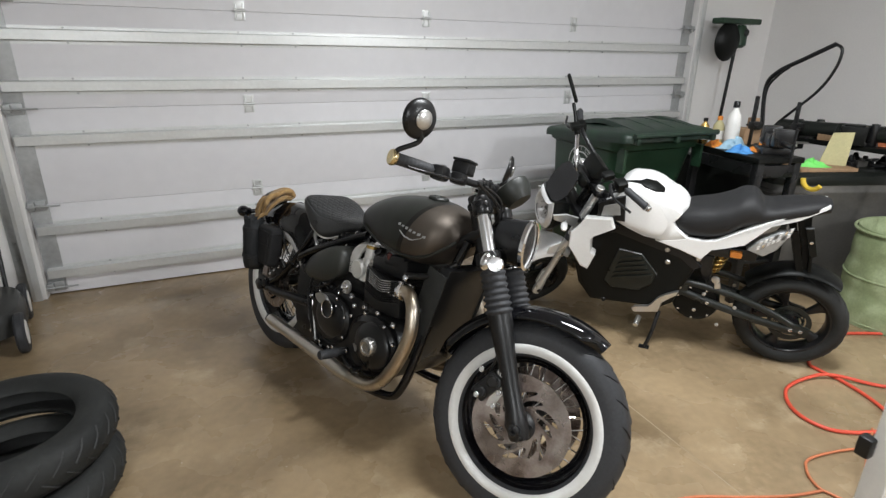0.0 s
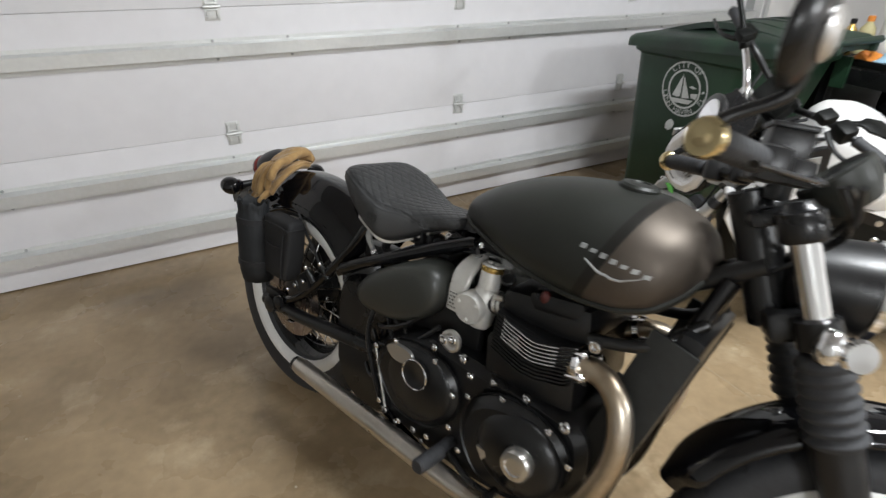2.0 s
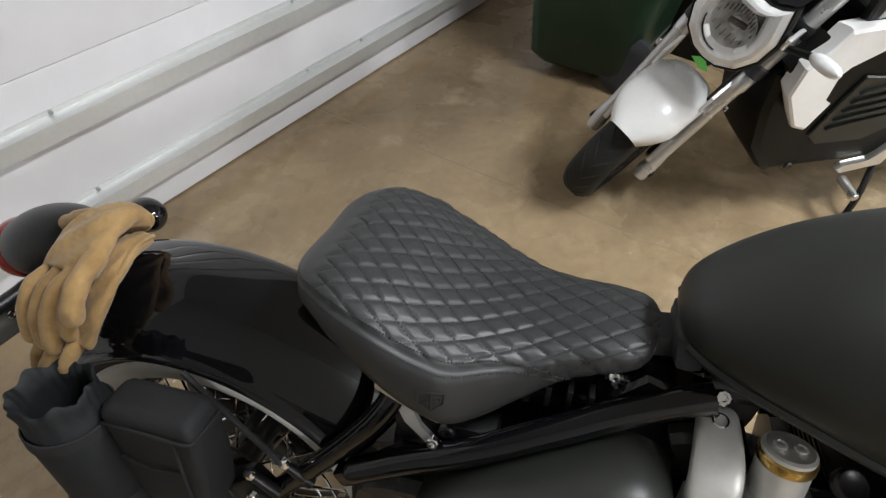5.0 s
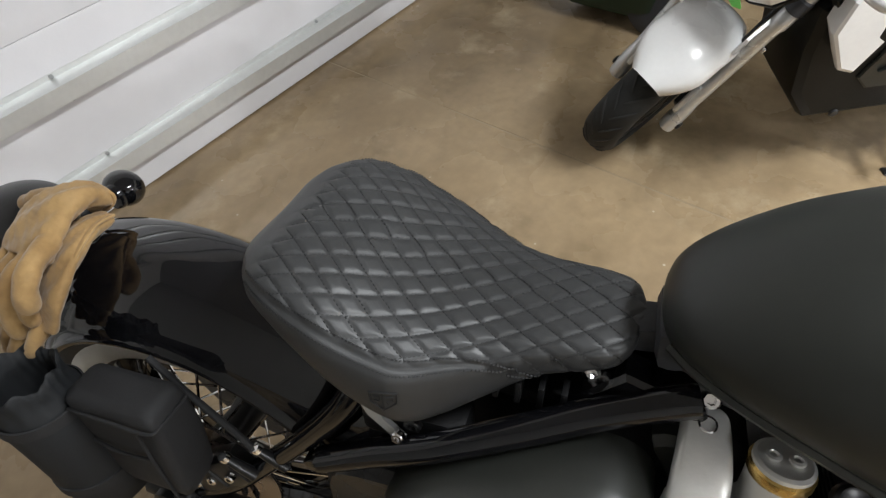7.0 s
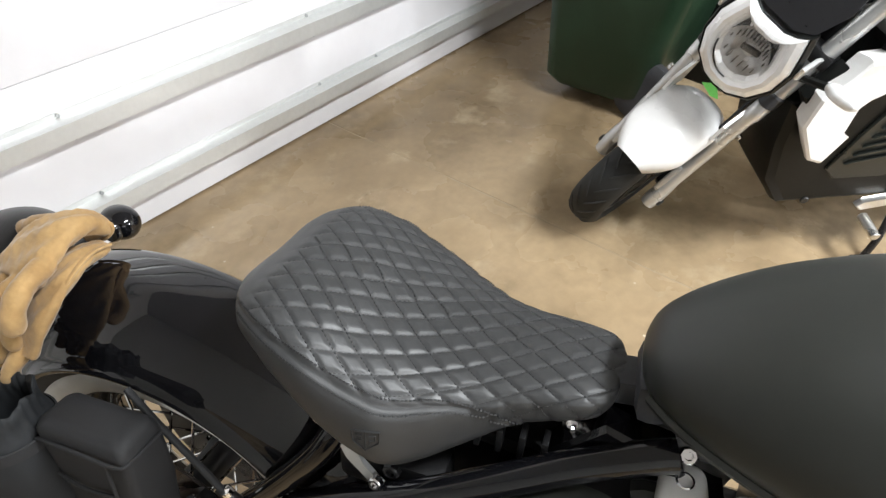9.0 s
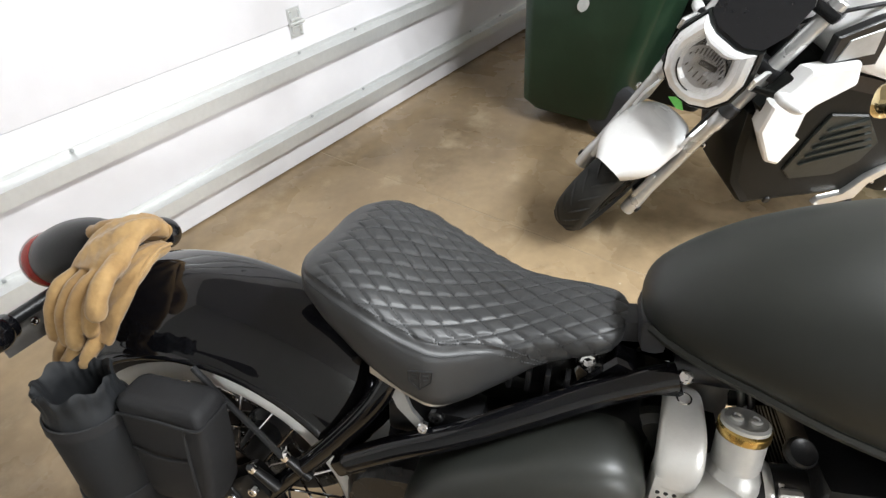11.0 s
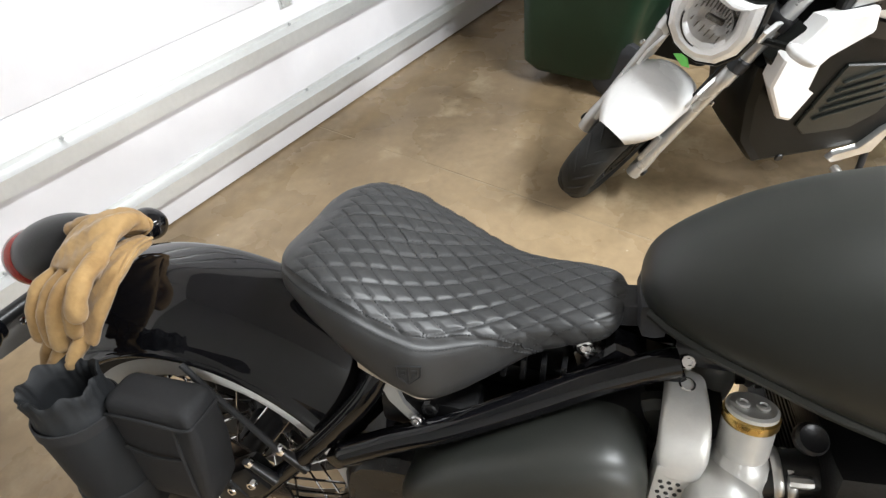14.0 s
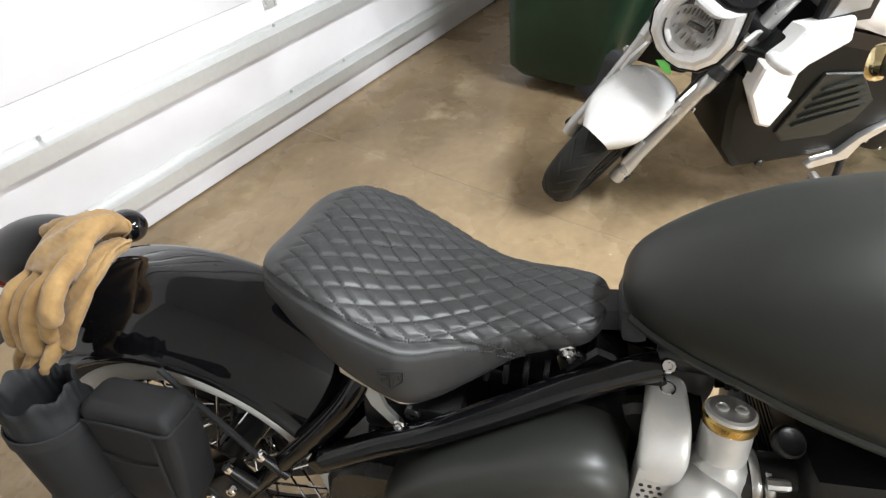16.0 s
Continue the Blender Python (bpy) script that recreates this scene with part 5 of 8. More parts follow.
# throttle bodies dressed as carburettors, both sides
for s in (1, -1):
    bm = start()
    prof = curve([(0, -0.028, 0.69), (0, -0.036, 0.693), (0, -0.056, 0.69), (0, -0.082, 0.679), (0, -0.1, 0.663), (0, -0.11, 0.643), (0, -0.1135, 0.622), (0, -0.1135, 0.617)], 5)
    loops = []
    for i, p in enumerate(prof):
        f = i / (len(prof) - 1)
        d = (prof[min(i + 1, len(prof) - 1)] - prof[max(i - 1, 0)]).normalized()
        nrm = V((0, d.z, -d.y))
        hw = interp(f, [(0, 0.008), (0.06, 0.0165), (0.2, 0.0205), (0.5, 0.0245), (0.7, 0.025), (0.85, 0.021), (1, 0.014)])
        loop = []
        for k in range(28):
            g = 2 * math.pi * k / 28
            q = p + nrm * (0.009 * sup(math.sin(g), 3.2) - 0.009) + V((0.655 + hw * sup(math.cos(g), 4.5), 0, 0))
            loop.append(V((q.x, -s * q.y, q.z)))
        loops.append(loop)
    rings(bm, loops)
    cov = part("throttle_cover", bm, ALUS, bike, "brushed alloy throttle cover, bent over the side", sharp=50)
    bm = start()
    box(bm, (0.65, s * 0.098, 0.6), (0.036, 0.03, 0.066), 0.005)
    part("vent_box", bm, ALUS, cov, "pierced alloy vent box")
    bm = start()
    for i in range(5):
        for j in range(3):
            lathe(bm, [(0.0024, 0), (0.0024, 0.0012)], (0.6395 + 0.0085 * j + 0.003 * (i % 2), s * 0.1125, 0.577 + 0.0085 * i), (0, s, 0), 8)
    part("vent_hole", bm, SEAL, cov, "dark vent holes")
    bm = start()
    lathe(bm, [(0.009, 0), (0.009, 0.002), (0.0065, 0.0035), (0.0055, 0.0005), (0.0, 0.0005)], (0.655, s * 0.05, 0.689), (0, s * 0.3, 1), 18)
    part("cover_bolt", bm, CHROME, cov)
    bm = start()
    up = V((-0.02, -s * 0.16, 1)).normalized()
    base = V((0.715, s * 0.088, 0.58))
    lathe(bm, [(0.02, -0.03), (0.028, -0.02), (0.03, 0.0), (0.03, 0.045), (0.028, 0.055), (0.0235, 0.062), (0.0245, 0.066), (0.0245, 0.1), (0.022, 0.102)], base, up, 28)
    carb = part("carburettor_body", bm, ALUS, bike, "cast alloy carburettor-style body")
    bm = start()
    lathe(bm, [(0.025, 0.1), (0.026, 0.102), (0.026, 0.11), (0.024, 0.112), (0.024, 0.102)], base, up, 28, close=True)
    part("gold_ring", bm, BRASS, carb, "gold ring")
    bm = start()
    lathe(bm, [(0.024, 0.106), (0.024, 0.116), (0.021, 0.118), (0.0, 0.116)], base, up, 24)
    for dx in (-0.009, 0.009):
        lathe(bm, [(0.006, 0.0), (0.0065, 0.003), (0.004, 0.004), (0.003, 0.002)], base + up * 0.117 + V((dx, 0, 0)), up, 12)
    part("carburettor_top", bm, ALUS, carb, "alloy cap with two studs")
    bm = start()
    lathe(bm, [(0.034, -0.03), (0.037, -0.02), (0.037, 0.012), (0.034, 0.016), (0.006, 0.017)], (0.70, s * 0.112, 0.597), (0, s, -0.08), 36)
    for a in (0.6, 2.7, 4.8):
        bolt(bm, V((0.70 + 0.026 * math.cos(a), s * 0.128, 0.597 + 0.026 * math.sin(a))), (0, s, 0), 0.0045, 0.004)
    part("float_cover", bm, ALUS, carb, "round alloy float cover")
    bm = start()
    lathe(bm, [(0.014, 0), (0.0155, 0.004), (0.0155, 0.01), (0.013, 0.013), (0.01, 0.011), (0.0, 0.011)], (0.763, s * 0.08, 0.675), (0.1, s * 0.5, 0.7), 24)
    tube(bm, curve([(0.735, s * 0.08, 0.615), (0.78, s * 0.08, 0.628), (0.83, s * 0.08, 0.635)], 5), 0.024, 16)
    part("intake_rubber", bm, SATINB, carb, "black intake rubber and round plug")
    bm = start()
    for x in (0.745, 0.757):
        lathe(bm, [(0.0255, 0), (0.027, 0.002), (0.027, 0.007), (0.0255, 0.009)], (x, s * 0.08, 0.618), (1, 0, 0.25), 24, close=True)
    bolt(bm, (0.752, s * 0.105, 0.64), (1, 0, 0.2), 0.006, 0.02)
    part("hose_clip", bm, ALU, carb, "bright hose clip")
# side covers under the rail
for s in (1, -1):
    bm = start()
    out = smooth_outline([(0.355, 0.512), (0.40, 0.572), (0.5, 0.632), (0.575, 0.655), (0.618, 0.635), (0.628, 0.585), (0.6, 0.535), (0.53, 0.492), (0.45, 0.474), (0.38, 0.478)], 4)
    cx, cz = 0.5, 0.56
    loops = [[V((cx + (x - cx) * f, s * y, cz + (z - cz) * f)) for x, z in out] for f, y in ((1.0, 0.06), (1.0, 0.115), (0.985, 0.128), (0.94, 0.139), (0.84, 0.147), (0.66, 0.152), (0.4, 0.155), (0.12, 0.156))]
    rings(bm, loops)
    part("side_cover", bm, SIDEP, bike, "rounded matt black side cover", sharp=60)
    bm = start()
    slab(bm, smooth_outline([(0.615, 0.655), (0.655, 0.66), (0.668, 0.6), (0.65, 0.54), (0.632, 0.57), (0.632, 0.62)], 3), s * 0.03, s * 0.058, bevel=0.008)
    part("airbox_panel", bm, SIDEP, bike)

# ---- exhausts ----
for s in (1, -1):
    pts = curve([(0.965, s * 0.125, 0.585), (1.0, s * 0.135, 0.603), (1.05, s * 0.155, 0.598), (1.085, s * 0.168, 0.555), (1.095, s * 0.178, 0.47), (1.062, s * 0.188, 0.36), (1.0, s * 0.192, 0.272), (0.92, s * 0.192, 0.228), (0.80, s * 0.192, 0.215)], 8)
    bm = start()
    tube(bm, pts, 0.0232, 20)
    pipe = part("exhaust_header", bm, PIPE, bike, "heat-tinted stainless header pipe")
    bm = start()
    tube(bm, [(0.83, s * 0.192, 0.217), (0.79, s * 0.192, 0.215), (0.74, s * 0.192, 0.215), (0.6, s * 0.192, 0.22), (0.4, s * 0.19, 0.224), (0.225, s * 0.187, 0.226), (0.205, s * 0.187, 0.226)], [0.0232, 0.024, 0.0255, 0.026, 0.0255, 0.0245, 0.0215], 22)
    part("silencer", bm, MUFFLER, pipe, "slim brushed stainless silencer")
    bm = start()
    lathe(bm, [(0.015, 0), (0.02, 0.002), (0.02, 0.012), (0.014, 0.012), (0.013, 0.002)], (0.205, s * 0.187, 0.226), (-1, 0, 0), 20)
    part("silencer_tip", bm, SATINB, pipe)
    bm = start()
    lathe(bm, [(0.024, -0.006), (0.034, -0.004), (0.034, 0.008), (0.024, 0.012)], (0.985, s * 0.13, 0.596), (0.9, s * 0.25, 0.35), 24)
    for a in (0.4, 2.0, 3.6, 5.2):
        d, (u, w) = V((0.9, s * 0.25, 0.35)).normalized(), ring_frame((0.9, s * 0.25, 0.35))
        c = V((0.985, s * 0.13, 0.596)) + (u * math.cos(a) + w * math.sin(a)) * 0.032
        tube(bm, [c - d * 0.018, c + d * 0.026], 0.0045, 8)
        bolt(bm, c + d * 0.014, d, 0.008, 0.008)
    part("exhaust_clamp", bm, CHROME, pipe, "bright clamp with studs")

# radiator, pegs, levers, stand
bm = start()
box(bm, (1.104, 0, 0.55), (0.045, 0.22, 0.36), 0.01, (0, 14, 0))
rad = part("radiator", bm, SATINB, bike, "tall black radiator")
for k in range(22):
    bm = start()
    box(bm, (1.123, 0, 0.40 + 0.0135 * k), (0.008, 0.19, 0.003))
    for v in bm.verts:
        v.co.x += (v.co.z - 0.55) * 0.25
    part("radiator_fin", bm, BLACKP, rad)
for s in (1, -1):
    bm = start()
    box(bm, (1.082, s * 0.116, 0.54), (0.09, 0.008, 0.345), 0.003, (0, 14, 0))
    part("radiator_guard", bm, RUBBERG, rad)
    bm = start()
    tube(bm, [(0.735, s * 0.15, 0.278), (0.745, s * 0.225, 0.285)], 0.014, 12)
    lathe(bm, [(0.014, 0), (0.018, 0.004), (0.018, 0.075), (0.014, 0.08)], (0.745, s * 0.2, 0.282), (0, s, 0.02), 16)
    part("foot_peg", bm, RUBBER, bike, "black rubber foot peg")
    bm = start()
    tube(bm, curve([(0.73, s * 0.165, 0.27), (0.82, s * 0.2, 0.262), (0.88, s * 0.215, 0.275), (0.895, s * 0.22, 0.28)], 5), 0.007, 8)
    cyl(bm, (0.895, s * 0.2, 0.28), (0.895, s * 0.24, 0.28), 0.01, 10)
    part("foot_lever", bm, SATINB, bike)
bm = start()
tube(bm, [(0.47, -0.155, 0.40), (0.53, -0.16, 0.255)], 0.004, 10)
part("brake_rod", bm, ALU, bike, "thin bright brake rod")
bm = start()
tube(bm, curve([(0.44, -0.14, 0.5), (0.43, -0.15, 0.42), (0.47, -0.155, 0.33), (0.5, -0.15, 0.26)], 5), 0.007, 8)
part("breather_hose", bm, SATINB, bike)
bm = start()
lathe(bm, [(0.02, 0), (0.026, 0.004), (0.026, 0.012), (0.02, 0.014), (0.016, 0.008)], (0.695, -0.15, 0.525), (0, -1, 0), 24)
part("hose_clamp", bm, ALU, bike, "bright round fitting")
bm = start()
random.seed(8)
for k in range(16):
    x, z = 0.40 + 0.33 * random.random(), 0.23 + 0.3 * random.random()
    bm = start()
    tube(bm, curve([(x, -0.12, z), (x + 0.05, -0.14, z + random.uniform(-0.05, 0.05)), (x + 0.12, -0.13, z + random.uniform(-0.06, 0.06))], 4), 0.0055, 6)
    part("wiring_hose", bm, SATINB, bike)
bm = start()
box(bm, (0.44, 0, 0.42), (0.16, 0.2, 0.22), 0.02)
part("battery_box", bm, SATINB, bike, "dark battery box")
bm = start()
box(bm, (0.62, 0, 0.53), (0.22, 0.2, 0.12), 0.02)
part("gearbox_top", bm, ENGB, bike)
bm = start()
box(bm, (0.38, -0.06, 0.6), (0.12, 0.05, 0.05), 0.01)
part("mounting_bracket", bm, SATINB, bike)
bm = start()
tube(bm, curve([(0.62, 0.15, 0.2), (0.6, 0.22, 0.12), (0.585, 0.285, 0.068)], 5), 0.011, 10)
box(bm, (0.583, 0.292, 0.064), (0.05, 0.035, 0.008), 0.003, (12, 0, 0))
part("side_stand", bm, SATINB, bike, "black side stand, down")


# ---- small white electric motorcycle: x ahead, y to its left, under the rear wheel ----
EV = Matrix.Translation((2.51, 0.985, 0)) @ Matrix.Rotation(radians(130), 4, "Z") @ Matrix.Rotation(radians(-7), 4, "X")
ev = thing("motorcycle", EV, "small white and black electric motorcycle on its side stand", "motorcycle")
EVR, EVF = V((0.06, 0, 0.235)), V((1.364, 0, 0.203))
EUP = V((-math.sin(radians(25)), 0, math.cos(radians(25))))
EPIV = EVF - 0.03 * V((math.cos(radians(25)), 0, math.sin(radians(25))))
FOOT = V((EVF.x, 0, 0))
ETILT = Matrix.Translation(FOOT + V((-0.019, -0.086, 0))) @ Matrix.Rotation(radians(-6.5), 4, "X") @ Matrix.Translation(-FOOT)
ESTEER = ETILT @ Matrix.Translation(EPIV) @ Matrix.Rotation(radians(39), 4, EUP) @ Matrix.Translation(-EPIV)


def small_wheel(name, c, R, wd, m=None):
    bm = start()
    rr = R - 0.075
    lathe(bm, [(rr + 0.01, 0.045), (rr, 0.043), (rr - 0.01, 0.03), (rr - 0.012, 0), (rr - 0.01, -0.03), (rr, -0.043), (rr + 0.01, -0.045), (rr + 0.006, -0.04), (rr, 0), (rr + 0.006, 0.04)], c, (0, 1, 0), 48, close=True)
    w = part(name, bm, SATINB, ev, "black cast wheel", m)
    bm = start()
    lathe(bm, [(0.01, -0.055), (0.042, -0.05), (0.045, -0.03), (0.035, 0), (0.045, 0.03), (0.042, 0.05), (0.01, 0.055)], c, (0, 1, 0), 28)
    part("hub", bm, SATINB, w)
    for k in range(5):
        a = 2 * math.pi * k / 5
        d, t = V((math.cos(a), 0, math.sin(a))), V((-math.sin(a), 0, math.cos(a)))
        bm = start()
        loops = []
        for f, hw, ht in ((0.03, 0.014, 0.022), (0.08, 0.011, 0.015), (rr - 0.03, 0.022, 0.013), (rr - 0.006, 0.034, 0.018)):
            loops.append([c + d * f + t * hw * u + V((0, ht * v, 0)) for u, v in ((1, 0.6), (0.6, 1), (-0.6, 1), (-1, 0.6), (-1, -0.6), (-0.6, -1), (0.6, -1), (1, -0.6))])
        rings(bm, loops)
        part("spoke", bm, SATINB, w)
    bm = start()
    side = [(rr + 0.004, 0.32), (rr + 0.014, 0.44), (rr + 0.03, 0.5), (R - 0.03, 0.48), (R - 0.014, 0.38), (R - 0.004, 0.2), (R, 0)]
    lathe(bm, [(r, f * wd) for r, f in side] + [(r, -f * wd) for r, f in side[-2::-1]], c, (0, 1, 0), 60)
    bmesh.ops.delete(bm, geom=[f for f in bm.faces if len(f.verts) > 8], context="FACES")
    part("tyre", bm, RUBBERG, w, "black treaded tyre", sharp=50)
    bm = start()
    for k in range(22):
        a = 2 * math.pi * k / 22
        for s in (1, -1):
            pts = []
            for j in range(6):
                f = 0.03 + 0.36 * j / 5
                r = interp(f, [(0, R), (0.2, R - 0.004), (0.38, R - 0.014)]) + 0.0006
                aa = a + (0.14 if s > 0 else 0.0) + 0.3 * j / 5
                pts.append(c + V((r * math.cos(aa), s * f * wd, r * math.sin(aa))))
            tube(bm, pts, [0.001, 0.0034, 0.0034, 0.0034, 0.0028, 0.001], 4)
    part("tread_groove", bm, SEAL, w, "dark tread grooves")
    bm = start()
    disc(bm, c, 0.05, 0.09, 0.05, 96, 5, 0.004)
    part("brake_disc", bm, GREYPL, w)
    return w


small_wheel("front_wheel", EVF, 0.213, 0.112, ESTEER)
small_wheel("rear_wheel", EVR, 0.236, 0.125)


def eleg(s, y):
    return EVF + EUP * s + V((0, y, 0))


for y in (-0.107, 0.107):
    s = math.copysign(1, y)
    bm = start()
    lathe(bm, [(0.012, -0.035), (0.022, -0.03), (0.025, 0.0), (0.022, 0.05), (0.0185, 0.08), (0.0185, 0.34), (0.022, 0.35), (0.022, 0.385), (0.019, 0.39)], eleg(0, y), EUP, 20)
    box(bm, eleg(0.09, y * 0.86) + V((0.018, 0, 0)), (0.02, 0.016, 0.1), 0.004, (0, -25, 0))
    part("fork_leg", bm, GREYP, ev, "silver fork leg", ESTEER)
    bm = start()
    lathe(bm, [(0.02, 0.388), (0.025, 0.392), (0.025, 0.422), (0.021, 0.427)], eleg(0, y), EUP, 20)
    part("fork_seal", bm, RUBBER, ev, "", ESTEER)
    bm = start()
    cyl(bm, eleg(0.42, y), eleg(0.74, y), 0.021, 20, 0.003)
    part("fork_upper", bm, GREYP, ev, "silver upper fork tube", ESTEER)
    bm = start()
    cyl(bm, EVF + V((0, y * 0.8, 0)), EVF + V((0, y * 1.28, 0)), 0.013, 14, 0.003)
    box(bm, EVF + V((-0.055, y * 0.8, 0.02)), (0.05, 0.035, 0.075), 0.008, (0, 30, 0))
    part("axle_and_caliper", bm, SATINB, ev, "", ESTEER)
    bm = start()
    bolt(bm, eleg(0.29, y * 1.18), (0, s, 0), 0.009, 0.008)
    part("fork_bolt", bm, CHROME, ev, "", ESTEER)
bm = start()
for s, h in ((0.53, 0.035), (0.7, 0.03)):
    p = eleg(s, 0)
    box(bm, (p.x - 0.015, 0, p.z), (0.075, 0.27, h), 0.01, (0, -25, 0))
cyl(bm, eleg(0.5, 0) - V((0.04, 0, 0)), eleg(0.75, 0) - V((0.04, 0, 0)), 0.03, 18)
part("fork_yoke", bm, SATINB, ev, "", ESTEER)
bm = start()                              # white front mudguard: a shield over the tyre
loops = []
for i in range(37):
    f = i / 36
    a = radians(60 + 78 * f)
    hw = 0.098 * smoothstep(-0.16, 0.32, f) ** 0.5 * (1 - 0.25 * smoothstep(0.6, 1.0, f))
    rad = 0.228 + 0.028 * smoothstep(0.0, 0.6, f)
    sec = [(math.cos(math.pi * k / 14) * hw, rad + 0.03 * math.sin(math.pi * k / 14) ** 0.75 - 0.012 * abs(math.cos(math.pi * k / 14)) ** 8) for k in range(15)]
    sec += [(yy * 0.96, r - 0.004) for yy, r in sec[::-1]]
    loops.append([EVF + V((r * math.cos(a), yy, r * math.sin(a))) for yy, r in sec])
rings(bm, loops)
for y in (-1, 1):
    p, q = eleg(0.27, y * 0.09), eleg(0.36, y * 0.09)
    rings(bm, [[p + V((-0.02, dy, 0)), p + V((0.06, dy, 0.02)), q + V((0.08, dy, -0.02)), q + V((-0.01, dy, 0))] for dy in (-0.004, 0.004)])
part("front_mudguard", bm, WHITEP, ev, "white front mudguard", ESTEER, sharp=50)
bm = start()
tube(bm, curve([eleg(0.08, 0.1), eleg(0.2, 0.08), eleg(0.38, 0.075), eleg(0.52, 0.05)], 6), 0.004, 8)
part("brake_line", bm, NYLON, ev, "", ESTEER)

# headlamp, screen, bars
HC = EVF + V((-0.09, 0, 0.51))
bm = start()
hex_ = [(-0.074, 0.092), (-0.056, 0.079), (-0.03, 0.07), (0.03, 0.07), (0.056, 0.079), (0.074, 0.092), (0.088, 0.056), (0.1, 0.02), (0.098, -0.03), (0.075, -0.075), (0.035, -0.1), (0.0, -0.105), (-0.035, -0.1), (-0.075, -0.075), (-0.098, -0.03), (-0.1, 0.02), (-0.088, 0.056)]
mh = ESTEER @ Matrix.Translation(HC) @ Matrix.Rotation(radians(-14), 4, "Y")
loops = [[V((x, a * f, b * f)) for a, b in hex_] for x, f in ((-0.09, 0.55), (-0.04, 0.98), (0.0, 1.1), (0.016, 1.11), (0.024, 1.06), (0.012, 0.9))]
rings(bm, loops, cap=False)
hl = part("headlamp", bm, BLACKP, ev, "shield-shaped headlamp in a black shell", mh)
bm = start()
loops = [[V((x, a * f, b * f)) for a, b in hex_] for x, f in ((0.014, 1.03), (0.028, 1.0), (0.037, 0.88), (0.04, 0.78), (0.034, 0.64), (0.026, 0.56))]
rings(bm, loops, cap=False)
part("headlamp_bezel", bm, REFLECT, hl, "silvery faceted bezel", sharp=15)
bm = start()
lathe(bm, [(0.06, 0.032), (0.056, 0.02), (0.042, -0.005), (0.022, -0.02), (0.014, 0.0), (0.0, 0.004)], (0, 0, -0.012), (1, 0, 0), 32)
bmesh.ops.delete(bm, geom=[f for f in bm.faces if len(f.verts) > 8 and f.calc_area() > 0.004], context="FACES")
bowl = part("reflector", bm, REFLECT, hl, "bright bowl reflector", sharp=15)
bm = start()
for k in range(13):                       # fluted strips across the bowl
    y = -0.048 + 0.008 * k
    h = math.sqrt(max(0.0, 0.05 ** 2 - y * y))
    box(bm, (0.0 + 9 * y * y, y, -0.012 + h * 0.62), (0.006, 0.0028, h * 0.5), 0.0008, (0, 25, 0))
    if k % 2:
        box(bm, (0.0 + 9 * y * y, y, -0.012 - h * 0.7), (0.006, 0.0024, h * 0.36), 0.0008, (0, -25, 0))
part("reflector_flute", bm, GREYCAB, bowl, "dark flutes in the bowl")
bm = start()
box(bm, (0.008, 0.004, -0.006), (0.012, 0.046, 0.012), 0.003, (12, 0, 0))
part("lamp_shade", bm, GREYCAB, hl, "dark bar across the bowl")
bm = start()
tube(bm, [V((0.036, 0.0605 * math.cos(a), -0.012 + 0.0605 * math.sin(a))) for a in [math.pi * (1.05 + 0.5 * k / 16) for k in range(17)]], 0.0022, 6)
part("lamp_gasket", bm, BLACKP, hl, "dark rim under the bowl")
bm = start()
loops = [[V((x, a * f, b * f)) for a, b in hex_] for x, f in ((0.036, 0.8), (0.046, 0.7), (0.052, 0.45), (0.054, 0.06))]
rings(bm, loops)
part("lens", bm, CLEAR, hl, "clear lens")
bm = start()
out = [(-0.075, 0.1), (-0.04, 0.085), (0.04, 0.085), (0.075, 0.1), (0.092, 0.15), (0.085, 0.21), (0.055, 0.25), (-0.055, 0.25), (-0.085, 0.21), (-0.092, 0.15)]
loops = [[V((0.015 - (b - 0.1) * 0.5 - 0.9 * a * a + x, a, b)) for a, b in out] for x in (0.0, -0.006)]
rings(bm, loops)
part("windscreen", bm, SMOKE, ev, "dark smoked fly screen", mh, sharp=60)
for s in (1, -1):
    bm = start()
    slab(bm, [(-0.16, -0.06), (0.02, 0.02), (0.03, 0.05), (-0.04, 0.05), (-0.2, -0.01)], s * 0.108, s * 0.118, bevel=0.003)
    part("headlamp_bracket", bm, GREYP, ev, "silver headlamp bracket", mh)
bm = start()
slab(bm, [(0.0, -0.11), (0.015, -0.112), (0.034, -0.128), (0.016, -0.136), (-0.02, -0.127)], 0.02, 0.023, axis="x")
part("green_tape", bm, LIME, ev, "scrap of lime green tape", mh)
BARC = eleg(0.72, 0) + V((-0.05, 0, 0.03))
